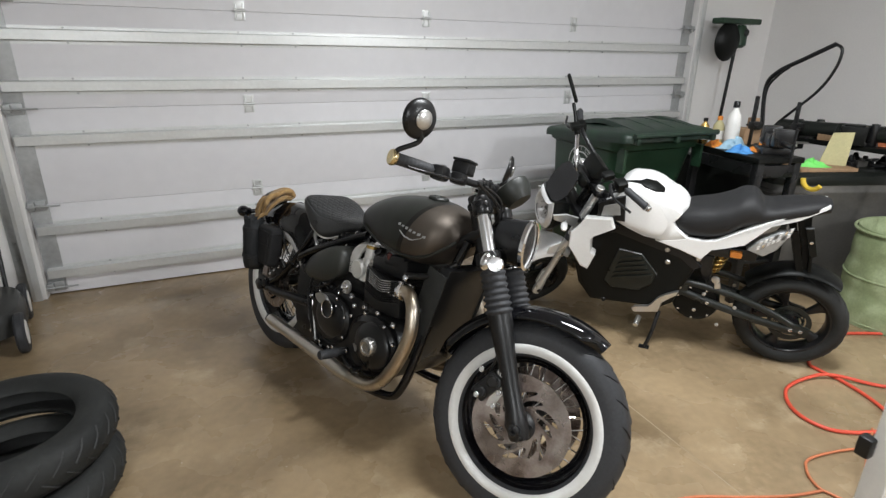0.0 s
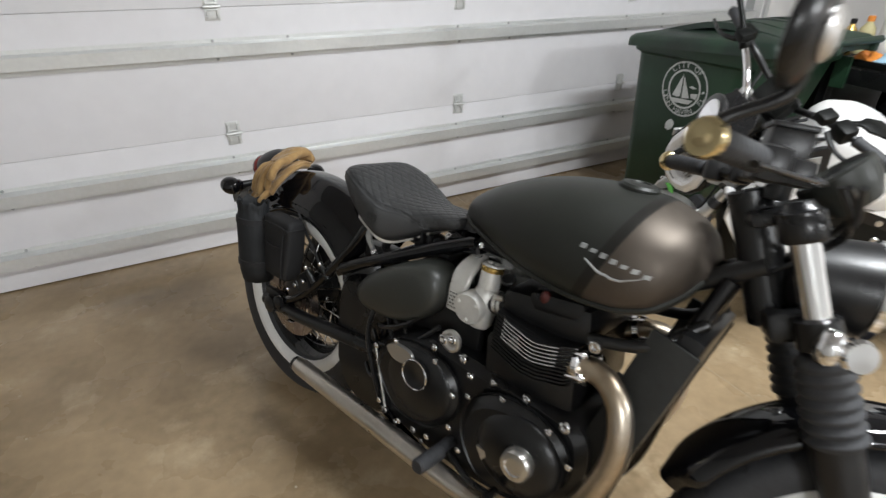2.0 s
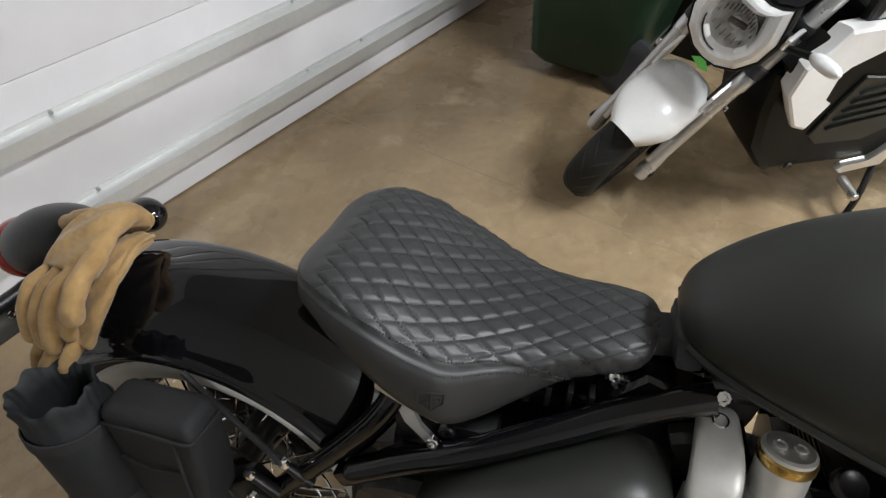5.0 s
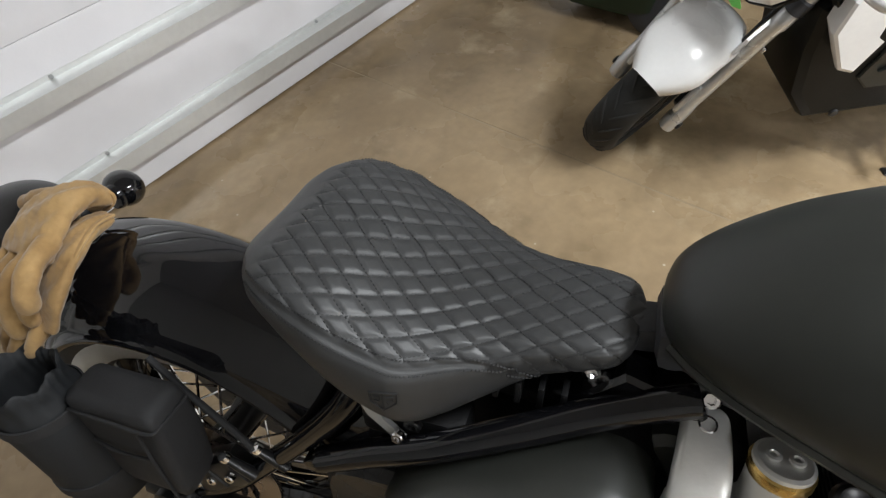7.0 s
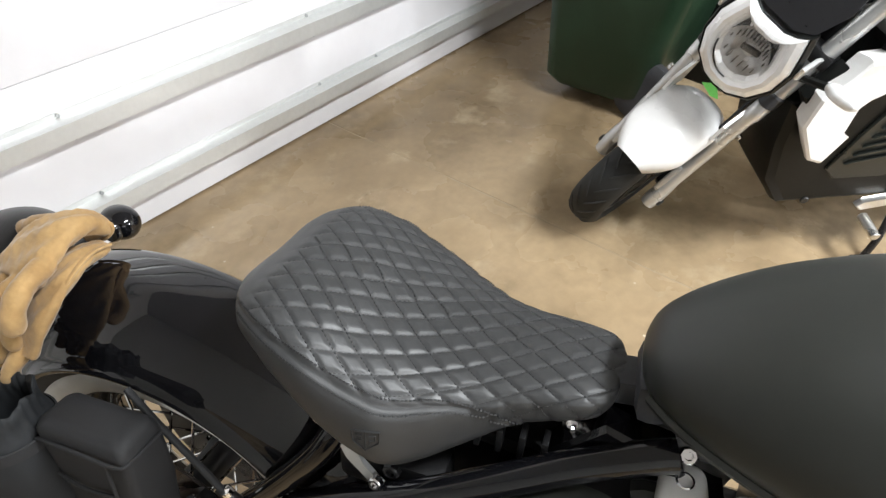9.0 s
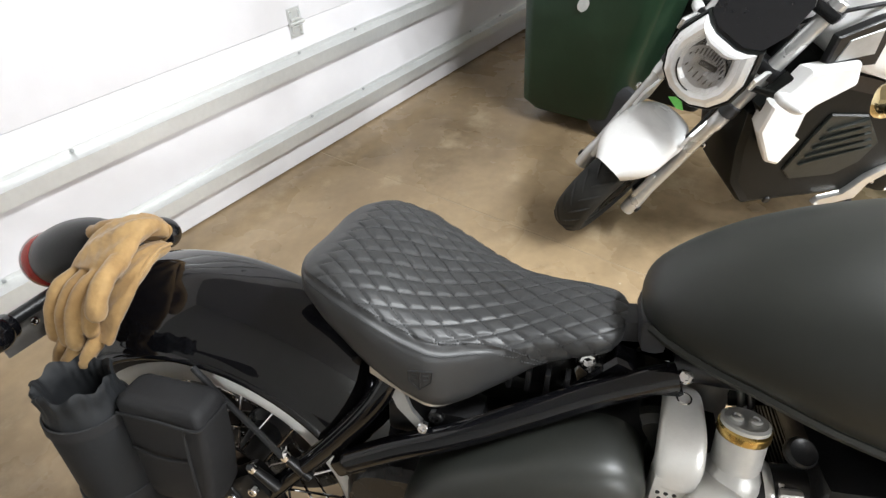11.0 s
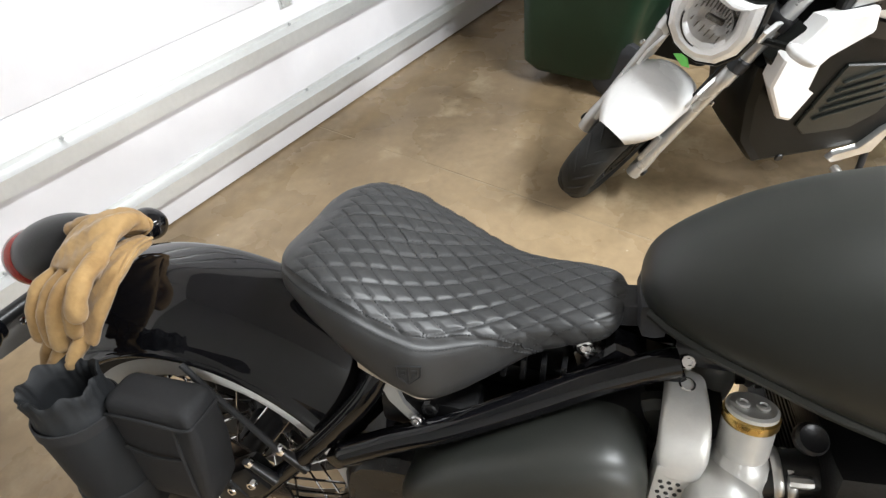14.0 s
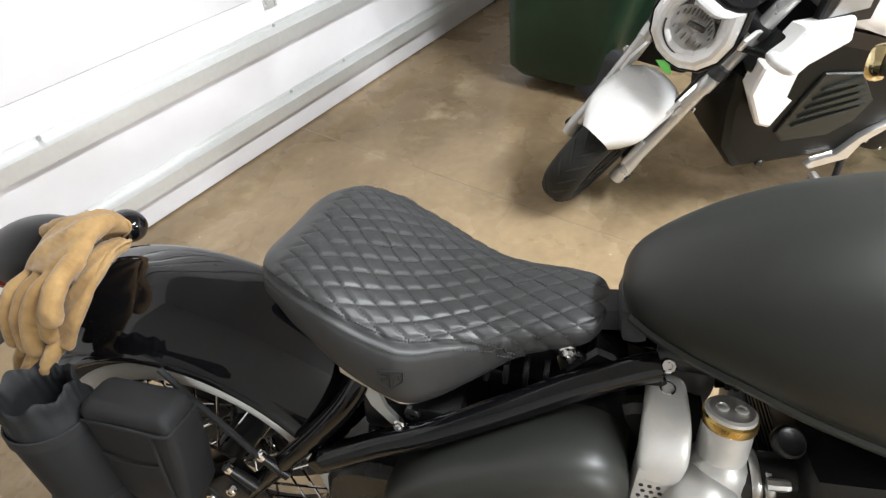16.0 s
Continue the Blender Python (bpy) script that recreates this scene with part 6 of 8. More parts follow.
for s in (1, -1):
    ge = ESTEER.inverted() @ V((0.735, 0.305, 0.825))
    ge = V((ge.x, s * abs(ge.y), ge.z))
    bm = start()
    pts = curve([BARC, BARC + V((-0.005, s * 0.06, 0.02)), V((ge.x + 0.06, s * 0.2, ge.z + 0.018)), ge], 7)
    tube(bm, pts, 0.011, 12)
    part("handlebar", bm, SATINB, ev, "black handlebar half", ESTEER)
    d = (ge - pts[-5]).normalized()
    bm = start()
    lathe(bm, [(0.013, 0), (0.0175, 0.004), (0.016, 0.03), (0.017, 0.06), (0.016, 0.1), (0.018, 0.12), (0.012, 0.125)], ge - d * 0.12, d, 18)
    part("grip", bm, RUBBER, ev, "black rubber grip", ESTEER)
    bm = start()
    lathe(bm, [(0.012, 0), (0.014, 0.004), (0.014, 0.018), (0.008, 0.022)], ge, d, 14)
    part("bar_end", bm, ALU, ev, "", ESTEER)
    bm = start()
    box(bm, ge - d * 0.155, (0.05, 0.055, 0.05), 0.012)
    part("switch_housing", bm, BLACKP, ev, "", ESTEER)
    bm = start()
    tube(bm, curve([ge - d * 0.17 + V((0.04, 0, 0)), ge - d * 0.1 + V((0.075, 0, -0.006)), ge + V((0.07, 0, -0.012))], 6), [0.008] * 5 + [0.006] * 8, 8)
    part("lever", bm, SATINB, ev, "black lever", ESTEER)
    bm = start()
    box(bm, ge - d * 0.2 + V((0.03, 0, 0.03)), (0.05, 0.04, 0.03), 0.008)
    part("reservoir", bm, BLACKP, ev, "", ESTEER)
bm = start()
stem_way = curve([(1.07, 0.02, 0.83), (1.1, 0.055, 0.87), (1.108, 0.045, 0.93), (1.118, 0.0, 0.985), (1.13, -0.05, 1.025)], 7)
tube(bm, stem_way, [0.0115] * 18 + [0.011] * 11, 12)
stem = part("mirror_stem", bm, CHROME, ev, "bent chrome mirror stem")
bm = start()
blob(bm, (1.135, -0.06, 1.04), (0.018, 0.02, 0.022))
tube(bm, [(1.135, -0.06, 1.04), (1.16, -0.1, 1.12), (1.178, -0.13, 1.165)], [0.011, 0.009, 0.009], 10)
part("stem_joint", bm, BLACKP, stem)
bm = start()
mm = Matrix((V((-0.25, 0.96, 0.12)), V((0.34, -0.03, 0.94)), V((0.9, 0.28, -0.33)))).transposed()
for v in slab(bm, smooth_outline([(-0.02, -0.07), (0.02, -0.07), (0.045, -0.02), (0.04, 0.04), (0.01, 0.072), (-0.03, 0.06), (-0.045, 0.0)], 4), -0.009, 0.009, axis="z", bevel=0.006).verts:
    v.co = V((1.195, -0.16, 1.235)) + mm @ v.co
part("mirror_shell", bm, BLACKP, stem, "black angular mirror shell")
bm = start()
box(bm, BARC + V((0.03, 0, 0.03)), (0.05, 0.13, 0.08), 0.012, (0, -40, 0))
part("dash", bm, BLACKP, ev, "black dash pod", ESTEER)
bm = start()
GP, GX = V((1.066, 0.059, 0.835)), V((-0.75, -0.45, 0.55))
lathe(bm, [(0.01, -0.03), (0.036, -0.026), (0.045, -0.01), (0.047, 0.006), (0.043, 0.012), (0.037, 0.008)], GP, GX, 32)
meter = part("meter", bm, BLACKP, ev, "round black meter pod")
bm = start()
lathe(bm, [(0.038, 0.007), (0.02, 0.009), (0.0, 0.0095)], GP, GX, 28)
part("meter_face", bm, REFLECT, meter, "pale meter glass")
bm = start()
for k, yy in enumerate((-0.05, -0.02, 0.03, 0.06)):
    tube(bm, curve([BARC + V((-0.03, yy * 3, 0.0)), BARC + V((0.04, yy * 2, -0.04)), BARC + V((0.02, yy, -0.14)), BARC + V((-0.06, yy * 0.5, -0.24))], 6), 0.005, 8)
part("cables", bm, NYLON, ev, "black control cables", ESTEER)
for s in (1, -1):
    bm = start()
    tube(bm, [V((1.12, s * 0.14, 0.63)), V((1.1, s * 0.225, 0.655))], 0.009, 8)
    part("signal_stalk", bm, BLACKP, ev)
    bm = start()
    blob(bm, (1.098, s * 0.262, 0.66), (0.017, 0.044, 0.015), (0, 0, s * 12), 12, 2.3)
    part("turn_signal", bm, REFLECT, ev, "slim silver turn signal")

# battery case, wings, tank cover, seat, tail
CASE = [(1.085, 0.54), (0.87, 0.63), (0.55, 0.555), (0.48, 0.50), (0.57, 0.26), (0.62, 0.225), (0.975, 0.2), (1.045, 0.29), (1.075, 0.42)]


def plated(name, outline, y, depth, material, label, bevel=0.012, both=True, parent=None):
    for s in ((1, -1) if both else (1,)):
        bm = start()
        slab(bm, outline, s * (y - depth), s * y, bevel=bevel)
        part(name, bm, material, parent or ev, label, sharp=30)


bm = start()
loops = []
for y, f in ((-0.125, 0.9), (-0.115, 0.97), (-0.09, 1.0), (0.09, 1.0), (0.115, 0.97), (0.125, 0.9)):
    loops.append([V((0.79 + (x - 0.79) * f, y, 0.42 + (z - 0.42) * f)) for x, z in CASE])
rings(bm, loops)
case = part("battery_case", bm, BLACKP, ev, "faceted black battery case", sharp=25)
plated("case_panel", [(0.905, 0.34), (0.875, 0.45), (0.848, 0.525), (0.74, 0.515), (0.66, 0.42), (0.68, 0.355), (0.74, 0.31), (0.87, 0.305)], 0.134, 0.012, GREYPL, "raised dark grey side panel", 0.004, parent=case)
for k in range(5):                        # ribs rising to the rear
    x0, x1, z0, z1 = 0.872 - 0.008 * k, 0.682 + 0.014 * k, 0.362 + 0.028 * k, 0.402 + 0.023 * k
    plated("case_rib", [(x0, z0), (x1, z1 - 0.004), (x1, z1 + 0.014), (x0 - 0.01, z0 + 0.007)], 0.143, 0.011, GREYPL, "", 0.003, parent=case)
plated("shroud_panel", [(0.965, 0.675), (0.965, 0.757), (0.842, 0.81), (0.834, 0.68)], 0.158, 0.03, SATINB, "black angular shroud", 0.005)
plated("shroud_inset", [(0.947, 0.697), (0.936, 0.75), (0.865, 0.775), (0.856, 0.712)], 0.161, 0.006, GALVD, "grey inset plate", 0.002)
plated("frame_beam", [(1.06, 0.60), (0.89, 0.655), (0.52, 0.545), (0.47, 0.49), (0.5, 0.47), (0.56, 0.52), (0.88, 0.61), (1.05, 0.55)], 0.128, 0.03, SATINB, "black frame beam", 0.006)
for x, z, m_ in ((0.63, 0.555, ALU), (0.62, 0.49, ALU), (0.49, 0.53, ALU), (0.9, 0.22, SATINB), (0.66, 0.24, SATINB)):
    for s in (1, -1):
        bm = start()
        lathe(bm, [(0.012, 0), (0.0125, 0.003), (0.009, 0.007), (0.005, 0.007)], (x, s * 0.124, z), (0, s, 0), 14)
        part("frame_bolt", bm, m_, ev)
WING = [(0.89, 0.7), (1.014, 0.694), (1.035, 0.656), (1.08, 0.606), (1.086, 0.53), (1.022, 0.426), (0.985, 0.412), (0.955, 0.49), (0.977, 0.505), (0.98, 0.578), (0.962, 0.6), (0.872, 0.648)]
for s in (1, -1):
    bm = start()
    loops = []
    for dy, f in ((-0.05, 0.9), (-0.006, 1.0), (0.006, 0.99), (0.012, 0.93)):
        loops.append([V((1.0 + (x - 1.0) * f, s * (interp(x, [(0.87, 0.17), (1.0, 0.183), (1.1, 0.19)]) + dy), 0.575 + (z - 0.575) * f)) for x, z in WING])
    rings(bm, loops)
    part("side_wing", bm, WHITEP, ev, "white side wing", sharp=30)
    bm = start()
    slab(bm, [(1.03, 0.66), (1.09, 0.585), (1.06, 0.54), (1.0, 0.6)], s * 0.12, s * 0.16, bevel=0.004)
    part("wing_bracket", bm, BLACKP, ev)
bm = start()                              # tank-shaped white cover
TZ = [(0.562, 0.755), (0.575, 0.772), (0.6, 0.793), (0.663, 0.832), (0.714, 0.861), (0.78, 0.877), (0.83, 0.876), (0.874, 0.852), (0.90, 0.80), (0.92, 0.765), (0.937, 0.735)]
BZ = [(0.562, 0.742), (0.6, 0.73), (0.628, 0.72), (0.64, 0.64), (0.68, 0.61), (0.8, 0.631), (0.893, 0.664), (0.92, 0.69), (0.937, 0.715)]
TW = [(0.562, 0.04), (0.575, 0.085), (0.6, 0.118), (0.66, 0.145), (0.74, 0.16), (0.82, 0.155), (0.88, 0.13), (0.92, 0.1), (0.937, 0.06)]
xs = [0.562 + 0.375 * i / 44 for i in range(45)]


def cover_point(x, g):
    zt, zb, w = spline(x, TZ), spline(x, BZ), spline(x, TW)
    zc = zb + (zt - zb) * 0.45
    c, q = math.cos(g), math.sin(g)
    n = 3.8 if q > 0 else 7.0
    return V((x, w * sup(c, n), zc + ((zt - zc) if q > 0 else (zc - zb)) * sup(q, n)))


rings(bm, [[cover_point(x, 2 * math.pi * (k + 0.5) / 40) for k in range(40)] for x in xs])
cover = part("tank_cover", bm, WHITEP, ev, "white tank cover with black top plate", sharp=40)
bm = start()
plate = [(0.68, 1.25), (0.68, 0.98), (0.715, 0.78), (0.765, 0.8), (0.785, 0.97), (0.85, 1.02), (0.858, 1.08), (0.79, 1.14), (0.77, 1.3), (0.72, 1.4)]
mid = (0.745, 1.06)
loops = []
for lift, f in ((-0.004, 1.0), (0.006, 1.0), (0.009, 0.93), (0.009, 0.6), (0.009, 0.25), (0.009, 0.02)):
    loops.append([cover_point(mid[0] + (x - mid[0]) * f, mid[1] + (g - mid[1]) * f) + V((0, lift * math.cos(g), lift * math.sin(g))) for x, g in plate])
rings(bm, loops)
part("top_plate", bm, BLACKP, cover, "black key plate")
bm = start()                              # seat
SXs = [0.02, 0.05, 0.12, 0.2, 0.24, 0.262, 0.285, 0.315, 0.345, 0.4, 0.47, 0.54, 0.6, 0.635]
SZt = [0.838, 0.843, 0.832, 0.815, 0.806, 0.807, 0.832, 0.85, 0.846, 0.816, 0.788, 0.772, 0.746, 0.705]
SZb = [0.79, 0.785, 0.765, 0.745, 0.735, 0.725, 0.715, 0.705, 0.69, 0.645, 0.625, 0.62, 0.645, 0.68]
SWd = [0.05, 0.07, 0.095, 0.112, 0.117, 0.121, 0.126, 0.132, 0.138, 0.143, 0.14, 0.135, 0.12, 0.07]
loops = []
for i in range(93):
    x = 0.02 + 0.615 * i / 92
    zt, zb, w = (spline(x, list(zip(SXs, t))) for t in (SZt, SZb, SWd))
    loops.append([V((x, w * sup(math.cos(2 * math.pi * (k + 0.5) / 28), 3.2), (zt + zb) / 2 + (zt - zb) / 2 * sup(math.sin(2 * math.pi * (k + 0.5) / 28), 2.8))) for k in range(28)])
rings(bm, loops)
part("seat", bm, SEATE, ev, "stepped black vinyl seat", sharp=60)
bm = start()                              # motor ahead of the rear wheel
lathe(bm, [(0.02, -0.092), (0.07, -0.09), (0.098, -0.08), (0.108, -0.06), (0.108, 0.06), (0.098, 0.08), (0.07, 0.09), (0.02, 0.092)], (0.47, 0, 0.275), (0, 1, 0), 40)
box(bm, (0.5, 0, 0.4), (0.12, 0.14, 0.16), 0.02, (0, 12, 0))
motor = part("drive_motor", bm, BLACKP, ev, "black round drive motor", sharp=40)
for k in range(7):
    a = 2 * math.pi * k / 7 + 0.3
    for s in (1, -1):
        bm = start()
        bolt(bm, (0.47 + 0.086 * math.cos(a), s * 0.084, 0.275 + 0.086 * math.sin(a)), (0, s, 0), 0.006, 0.006)
        part("motor_bolt", bm, CHROME, motor)
bm = start()
lathe(bm, [(0.01, 0), (0.018, 0.002), (0.018, 0.012), (0.008, 0.016)], (0.4, 0.105, 0.43), (0.3, 1, 0), 16)
box(bm, (0.39, 0.108, 0.4), (0.026, 0.02, 0.03), 0.004, (0, 10, 0))
part("shock_mount", bm, ALU, motor, "bright shock mount")
TAIL = [(0.69, 0.60), (0.6, 0.618), (0.556, 0.631), (0.48, 0.628), (0.435, 0.638), (0.343, 0.695), (0.215, 0.764), (0.03, 0.835), (0.03, 0.822), (0.125, 0.768), (0.228, 0.733), (0.317, 0.633), (0.4, 0.605), (0.449, 0.59), (0.487, 0.536), (0.58, 0.57)]
for s in (1, -1):
    bm = start()
    loops = []
    for dy, f in ((-0.03, 1.0), (-0.006, 1.0), (0.0, 0.97)):
        loops.append([V((0.3 + (x - 0.3) * f, s * (interp(x, [(0.03, 0.07), (0.2, 0.115), (0.4, 0.142), (0.66, 0.145)]) + dy), 0.65 + (z - 0.65) * f)) for x, z in TAIL])
    rings(bm, loops)
    part("tail_panel", bm, WHITEP, ev, "white tail panel", sharp=30)
    bm = start()
    slab(bm, [(0.305, 0.606), (0.262, 0.664), (0.19, 0.707), (0.15, 0.712), (0.19, 0.625), (0.238, 0.585)], s * 0.07, s * 0.124, bevel=0.006)
    lens = part("tail_lamp", bm, GALVD, ev, "clear tail lamp cluster")
    for k in range(7):
        for row in range(2):
            bm = start()
            x0, z0 = 0.27 - 0.017 * k - 0.006 * row, 0.612 + 0.0125 * k + 0.026 * row
            slab(bm, [(x0, z0), (x0 - 0.002, z0 + 0.021), (x0 - 0.015, z0 + 0.027), (x0 - 0.013, z0 + 0.007)], s * 0.119, s * (0.1265 + 0.001 * (k % 3)), bevel=0.003)
            part("lens_facet", bm, (REFLECT, CHROME, GREYCAB)[(k + 2 * row) % 3 if k % 2 else 0], lens, "bright lens facet")
    bm = start()
    slab(bm, [(0.15, 0.7), (0.118, 0.7), (0.05, 0.47), (0.075, 0.465)], s * 0.045, s * 0.057, bevel=0.004)
    part("plate_hanger", bm, BLACKP, ev, "black plate hanger")
    bm = start()
    slab(bm, [(0.1, 0.73), (0.07, 0.735), (0.03, 0.605), (0.048, 0.59), (0.062, 0.6)], s * 0.062, s * 0.082, bevel=0.006)
    signal = part("turn_signal", bm, BLACKP, ev, "slim black turn signal")
    bm = start()
    bolt(bm, (0.066, s * 0.082, 0.665), (0, s, 0), 0.007, 0.004)
    part("signal_bolt", bm, CHROME, signal)
    bm = start()
    outline = [(0.906, 0.684), (0.885, 0.74), (0.845, 0.785), (0.7, 0.8), (0.62, 0.77), (0.59, 0.745), (0.605, 0.72), (0.622, 0.7), (0.598, 0.668), (0.55, 0.631), (0.641, 0.604), (0.741, 0.62), (0.82, 0.648)]
    loops = []
    for dy, f in ((-0.05, 1.0), (-0.008, 1.0), (-0.002, 0.985), (0.0, 0.95)):
        loops.append([V((0.74 + (x - 0.74) * f, s * (interp(x, [(0.55, 0.143), (0.62, 0.142), (0.74, 0.158), (0.82, 0.152), (0.906, 0.118)]) + dy), 0.69 + (z - 0.69) * f)) for x, z in outline])
    rings(bm, loops)
    part("cover_flank", bm, WHITEP, ev, "white flank of the tank cover", sharp=40)
    bm = start()
    tube(bm, curve([V((0.56, s * 0.09, 0.385)), V((0.44, s * 0.1, 0.378)), V((0.3, s * 0.1, 0.352)), V((0.15, s * 0.1, 0.3)), V((0.05, s * 0.1, 0.25))], 6), 0.0135, 12, flat=1.25)
    tube(bm, curve([V((0.56, s * 0.09, 0.335)), V((0.4, s * 0.1, 0.295)), V((0.2, s * 0.1, 0.25)), V((0.03, s * 0.1, 0.225))], 6), 0.015, 12, flat=1.3)
    box(bm, (0.03, s * 0.1, 0.235), (0.09, 0.024, 0.05), 0.008, (0, -14, 0))
    box(bm, (0.55, s * 0.09, 0.36), (0.08, 0.03, 0.1), 0.012)
    part("swing_arm", bm, GREYPL, ev, "dark grey braced swing arm")
    bm = start()
    slab(bm, [(0.552, 0.35), (0.556, 0.33), (0.615, 0.275), (0.63, 0.215), (0.74, 0.19), (0.757, 0.205), (0.745, 0.22), (0.68, 0.235), (0.665, 0.255), (0.635, 0.30), (0.6, 0.325)], s * 0.125, s * 0.145, bevel=0.004)
    peg = part("peg_hanger", bm, ALU, ev, "bare alloy peg hanger")
    bm = start()
    cyl(bm, (0.715, s * 0.14, 0.165), (0.72, s * 0.225, 0.165), 0.013, 12, 0.003)
    part("foot_peg", bm, ALU, peg)
    for xx, zz in ((0.44, 0.345), (0.3, 0.3), (0.47, 0.25), (0.36, 0.19), (0.06, 0.235), (0.02, 0.235), (0.42, 0.3), (0.55, 0.36)):
        bm = start()
        bolt(bm, (xx, s * 0.111, zz), (0, s, 0), 0.009, 0.008)
        part("arm_bolt", bm, ALU, ev)
bm = start()
loops = []
for i in range(25):
    a = radians(40 + 85 * i / 24)
    sec = [(math.cos(math.pi * k / 10) * 0.075, 0.262 + 0.022 * math.sin(math.pi * k / 10)) for k in range(11)]
    sec += [(y * 0.95, r - 0.004) for y, r in sec[::-1]]
    loops.append([EVR + V((r * math.cos(a), y, r * math.sin(a))) for y, r in sec])
rings(bm, loops)
part("rear_hugger", bm, BLACKP, ev, "black rear hugger", sharp=60)
bm = start()
slab(bm, [(0.13, 0.745), (0.08, 0.77), (0.05, 0.60), (0.045, 0.50), (0.065, 0.5), (0.09, 0.62)], -0.035, 0.035, bevel=0.005)
box(bm, (0.05, 0, 0.58), (0.012, 0.15, 0.12), 0.003, (0, 8, 0))
part("plate_hanger", bm, BLACKP, ev, "black plate hanger")
bm = start()
lathe(bm, [(0.018, 0), (0.018, 0.12), (0.014, 0.13)], (0.42, 0.0, 0.42), (-0.35, 0, 1), 16)
pts = []
for k in range(60):
    a = 2 * math.pi * k / 10
    pts.append(V((0.42 - 0.35 * 0.0022 * k, 0, 0.42 + 0.0022 * k)) + V((0.028 * math.cos(a), 0.028 * math.sin(a), 0)))
tube(bm, pts, 0.005, 6)
part("rear_shock", bm, BRASS, ev, "bronze coil-over shock")
bm = start()
box(bm, (0.5, 0, 0.46), (0.16, 0.14, 0.14), 0.02)
part("motor_mount", bm, SATINB, ev)
bm = start()
box(bm, (0.4, 0, 0.56), (0.3, 0.16, 0.06), 0.02)
part("subframe", bm, SATINB, ev, "black subframe")
bm = start()
box(bm, (1.03, 0, 0.66), (0.1, 0.06, 0.16), 0.02, (0, -25, 0))
part("steering_head", bm, SATINB, ev)
bm = start()
box(bm, (0.34, 0.09, 0.565), (0.05, 0.03, 0.03), 0.008)
part("orange_connector", bm, ORANGE, ev, "orange cable connector")
bm = start()
tube(bm, curve([(0.625, 0.12, 0.21), (0.645, 0.17, 0.1), (0.665, 0.19, 0.03)], 5), 0.01, 10)
box(bm, (0.668, 0.192, 0.026), (0.05, 0.03, 0.01), 0.003)
part("side_stand", bm, SATINB, ev, "black side stand, down")


# ---- wheeled refuse cart ----
cart = thing("wheeled_bin", pose(2.55, 2.3, 0), "dark green wheeled refuse cart with white printed seal", "wheeled bin")
LEVELS = [(0.06, -0.27, 0.24, -0.03, 0.36), (0.1, -0.3, 0.27, -0.06, 0.39), (0.55, -0.315, 0.295, -0.16, 0.4), (0.86, -0.33, 0.315, -0.235, 0.405), (0.875, -0.35, 0.335, -0.26, 0.425), (0.93, -0.355, 0.34, -0.27, 0.43)]


def cart_ring(z, x0, x1, y0, y1, n=10, r=0.07):
    out = []
    for cx, cy, a0 in ((x1 - r, y1 - r, 0), (x0 + r, y1 - r, 90), (x0 + r, y0 + r, 180), (x1 - r, y0 + r, 270)):
        for k in range(n + 1):
            a = radians(a0 + 90 * k / n)
            out.append(V((cx + r * math.cos(a), cy + r * math.sin(a), z)))
    return out


bm = start()
rings(bm, [cart_ring(*row) for row in LEVELS] + [cart_ring(0.93, -0.335, 0.32, -0.25, 0.41), cart_ring(0.8, -0.32, 0.3, -0.22, 0.395)])
part("cart_body", bm, BINGREEN, cart, "dark green moulded body")
bm = start()
lid = []
for f, g in ((1.0, -0.05), (1.0, -0.022), (0.99, -0.012), (0.95, 0.0), (0.7, 0.012), (0.3, 0.016), (0.02, 0.018)):
    loop = []
    for p in cart_ring(0.0, -0.375, 0.36, -0.36, 0.45, 10, 0.06):
        x, y = -0.0075 + (p.x + 0.0075) * f, 0.045 + (p.y - 0.045) * f
        dome = 0.05 * math.exp(-((y - 0.02) / 0.24) ** 2) if g > -0.02 else 0
        loop.append(V((x, y, 0.985 + g - 0.045 * (y + 0.36) / 0.81 + dome)))
    lid.append(loop)
rings(bm, lid)
part("lid", bm, BINLID, cart, "weathered green lid", sharp=50)
for x in (-0.24, -0.08, 0.08, 0.23):
    bm = start()
    loops = []
    for i in range(13):
        y = -0.3 + 0.66 * i / 12
        z = 0.987 - 0.045 * (y + 0.36) / 0.81 + 0.05 * math.exp(-((y - 0.02) / 0.24) ** 2) + 0.004
        h = 0.014 * math.sin(math.pi * i / 12) ** 0.4
        loops.append([V((x - 0.03, y, z - 0.012)), V((x - 0.022, y, z + h)), V((x + 0.022, y, z + h)), V((x + 0.03, y, z - 0.012))])
    rings(bm, loops)
    part("lid_ridge", bm, BINLID, cart)
bm = start()
tube(bm, [(-0.33, -0.375, 0.975), (0.32, -0.375, 0.975)], 0.016, 12)
for x in (-0.3, 0.0, 0.29):
    box(bm, (x, -0.33, 0.95), (0.03, 0.11, 0.05), 0.01)
part("handle_bar", bm, BINLID, cart)
for x in (-0.262, 0.238):
    bm = start()
    lathe(bm, [(0.03, -0.024), (0.07, -0.026), (0.1, -0.027), (0.124, -0.016), (0.127, 0), (0.124, 0.016), (0.1, 0.027), (0.07, 0.026), (0.03, 0.024)], (x, -0.055, 0.127), (1, 0, 0), 36)
    part("cart_wheel", bm, RUBBER, cart, "black plastic cart wheel")
bm = start()
tube(bm, [(-0.27, -0.055, 0.127), (0.245, -0.055, 0.127)], 0.012, 10)
part("axle", bm, GALVD, cart)
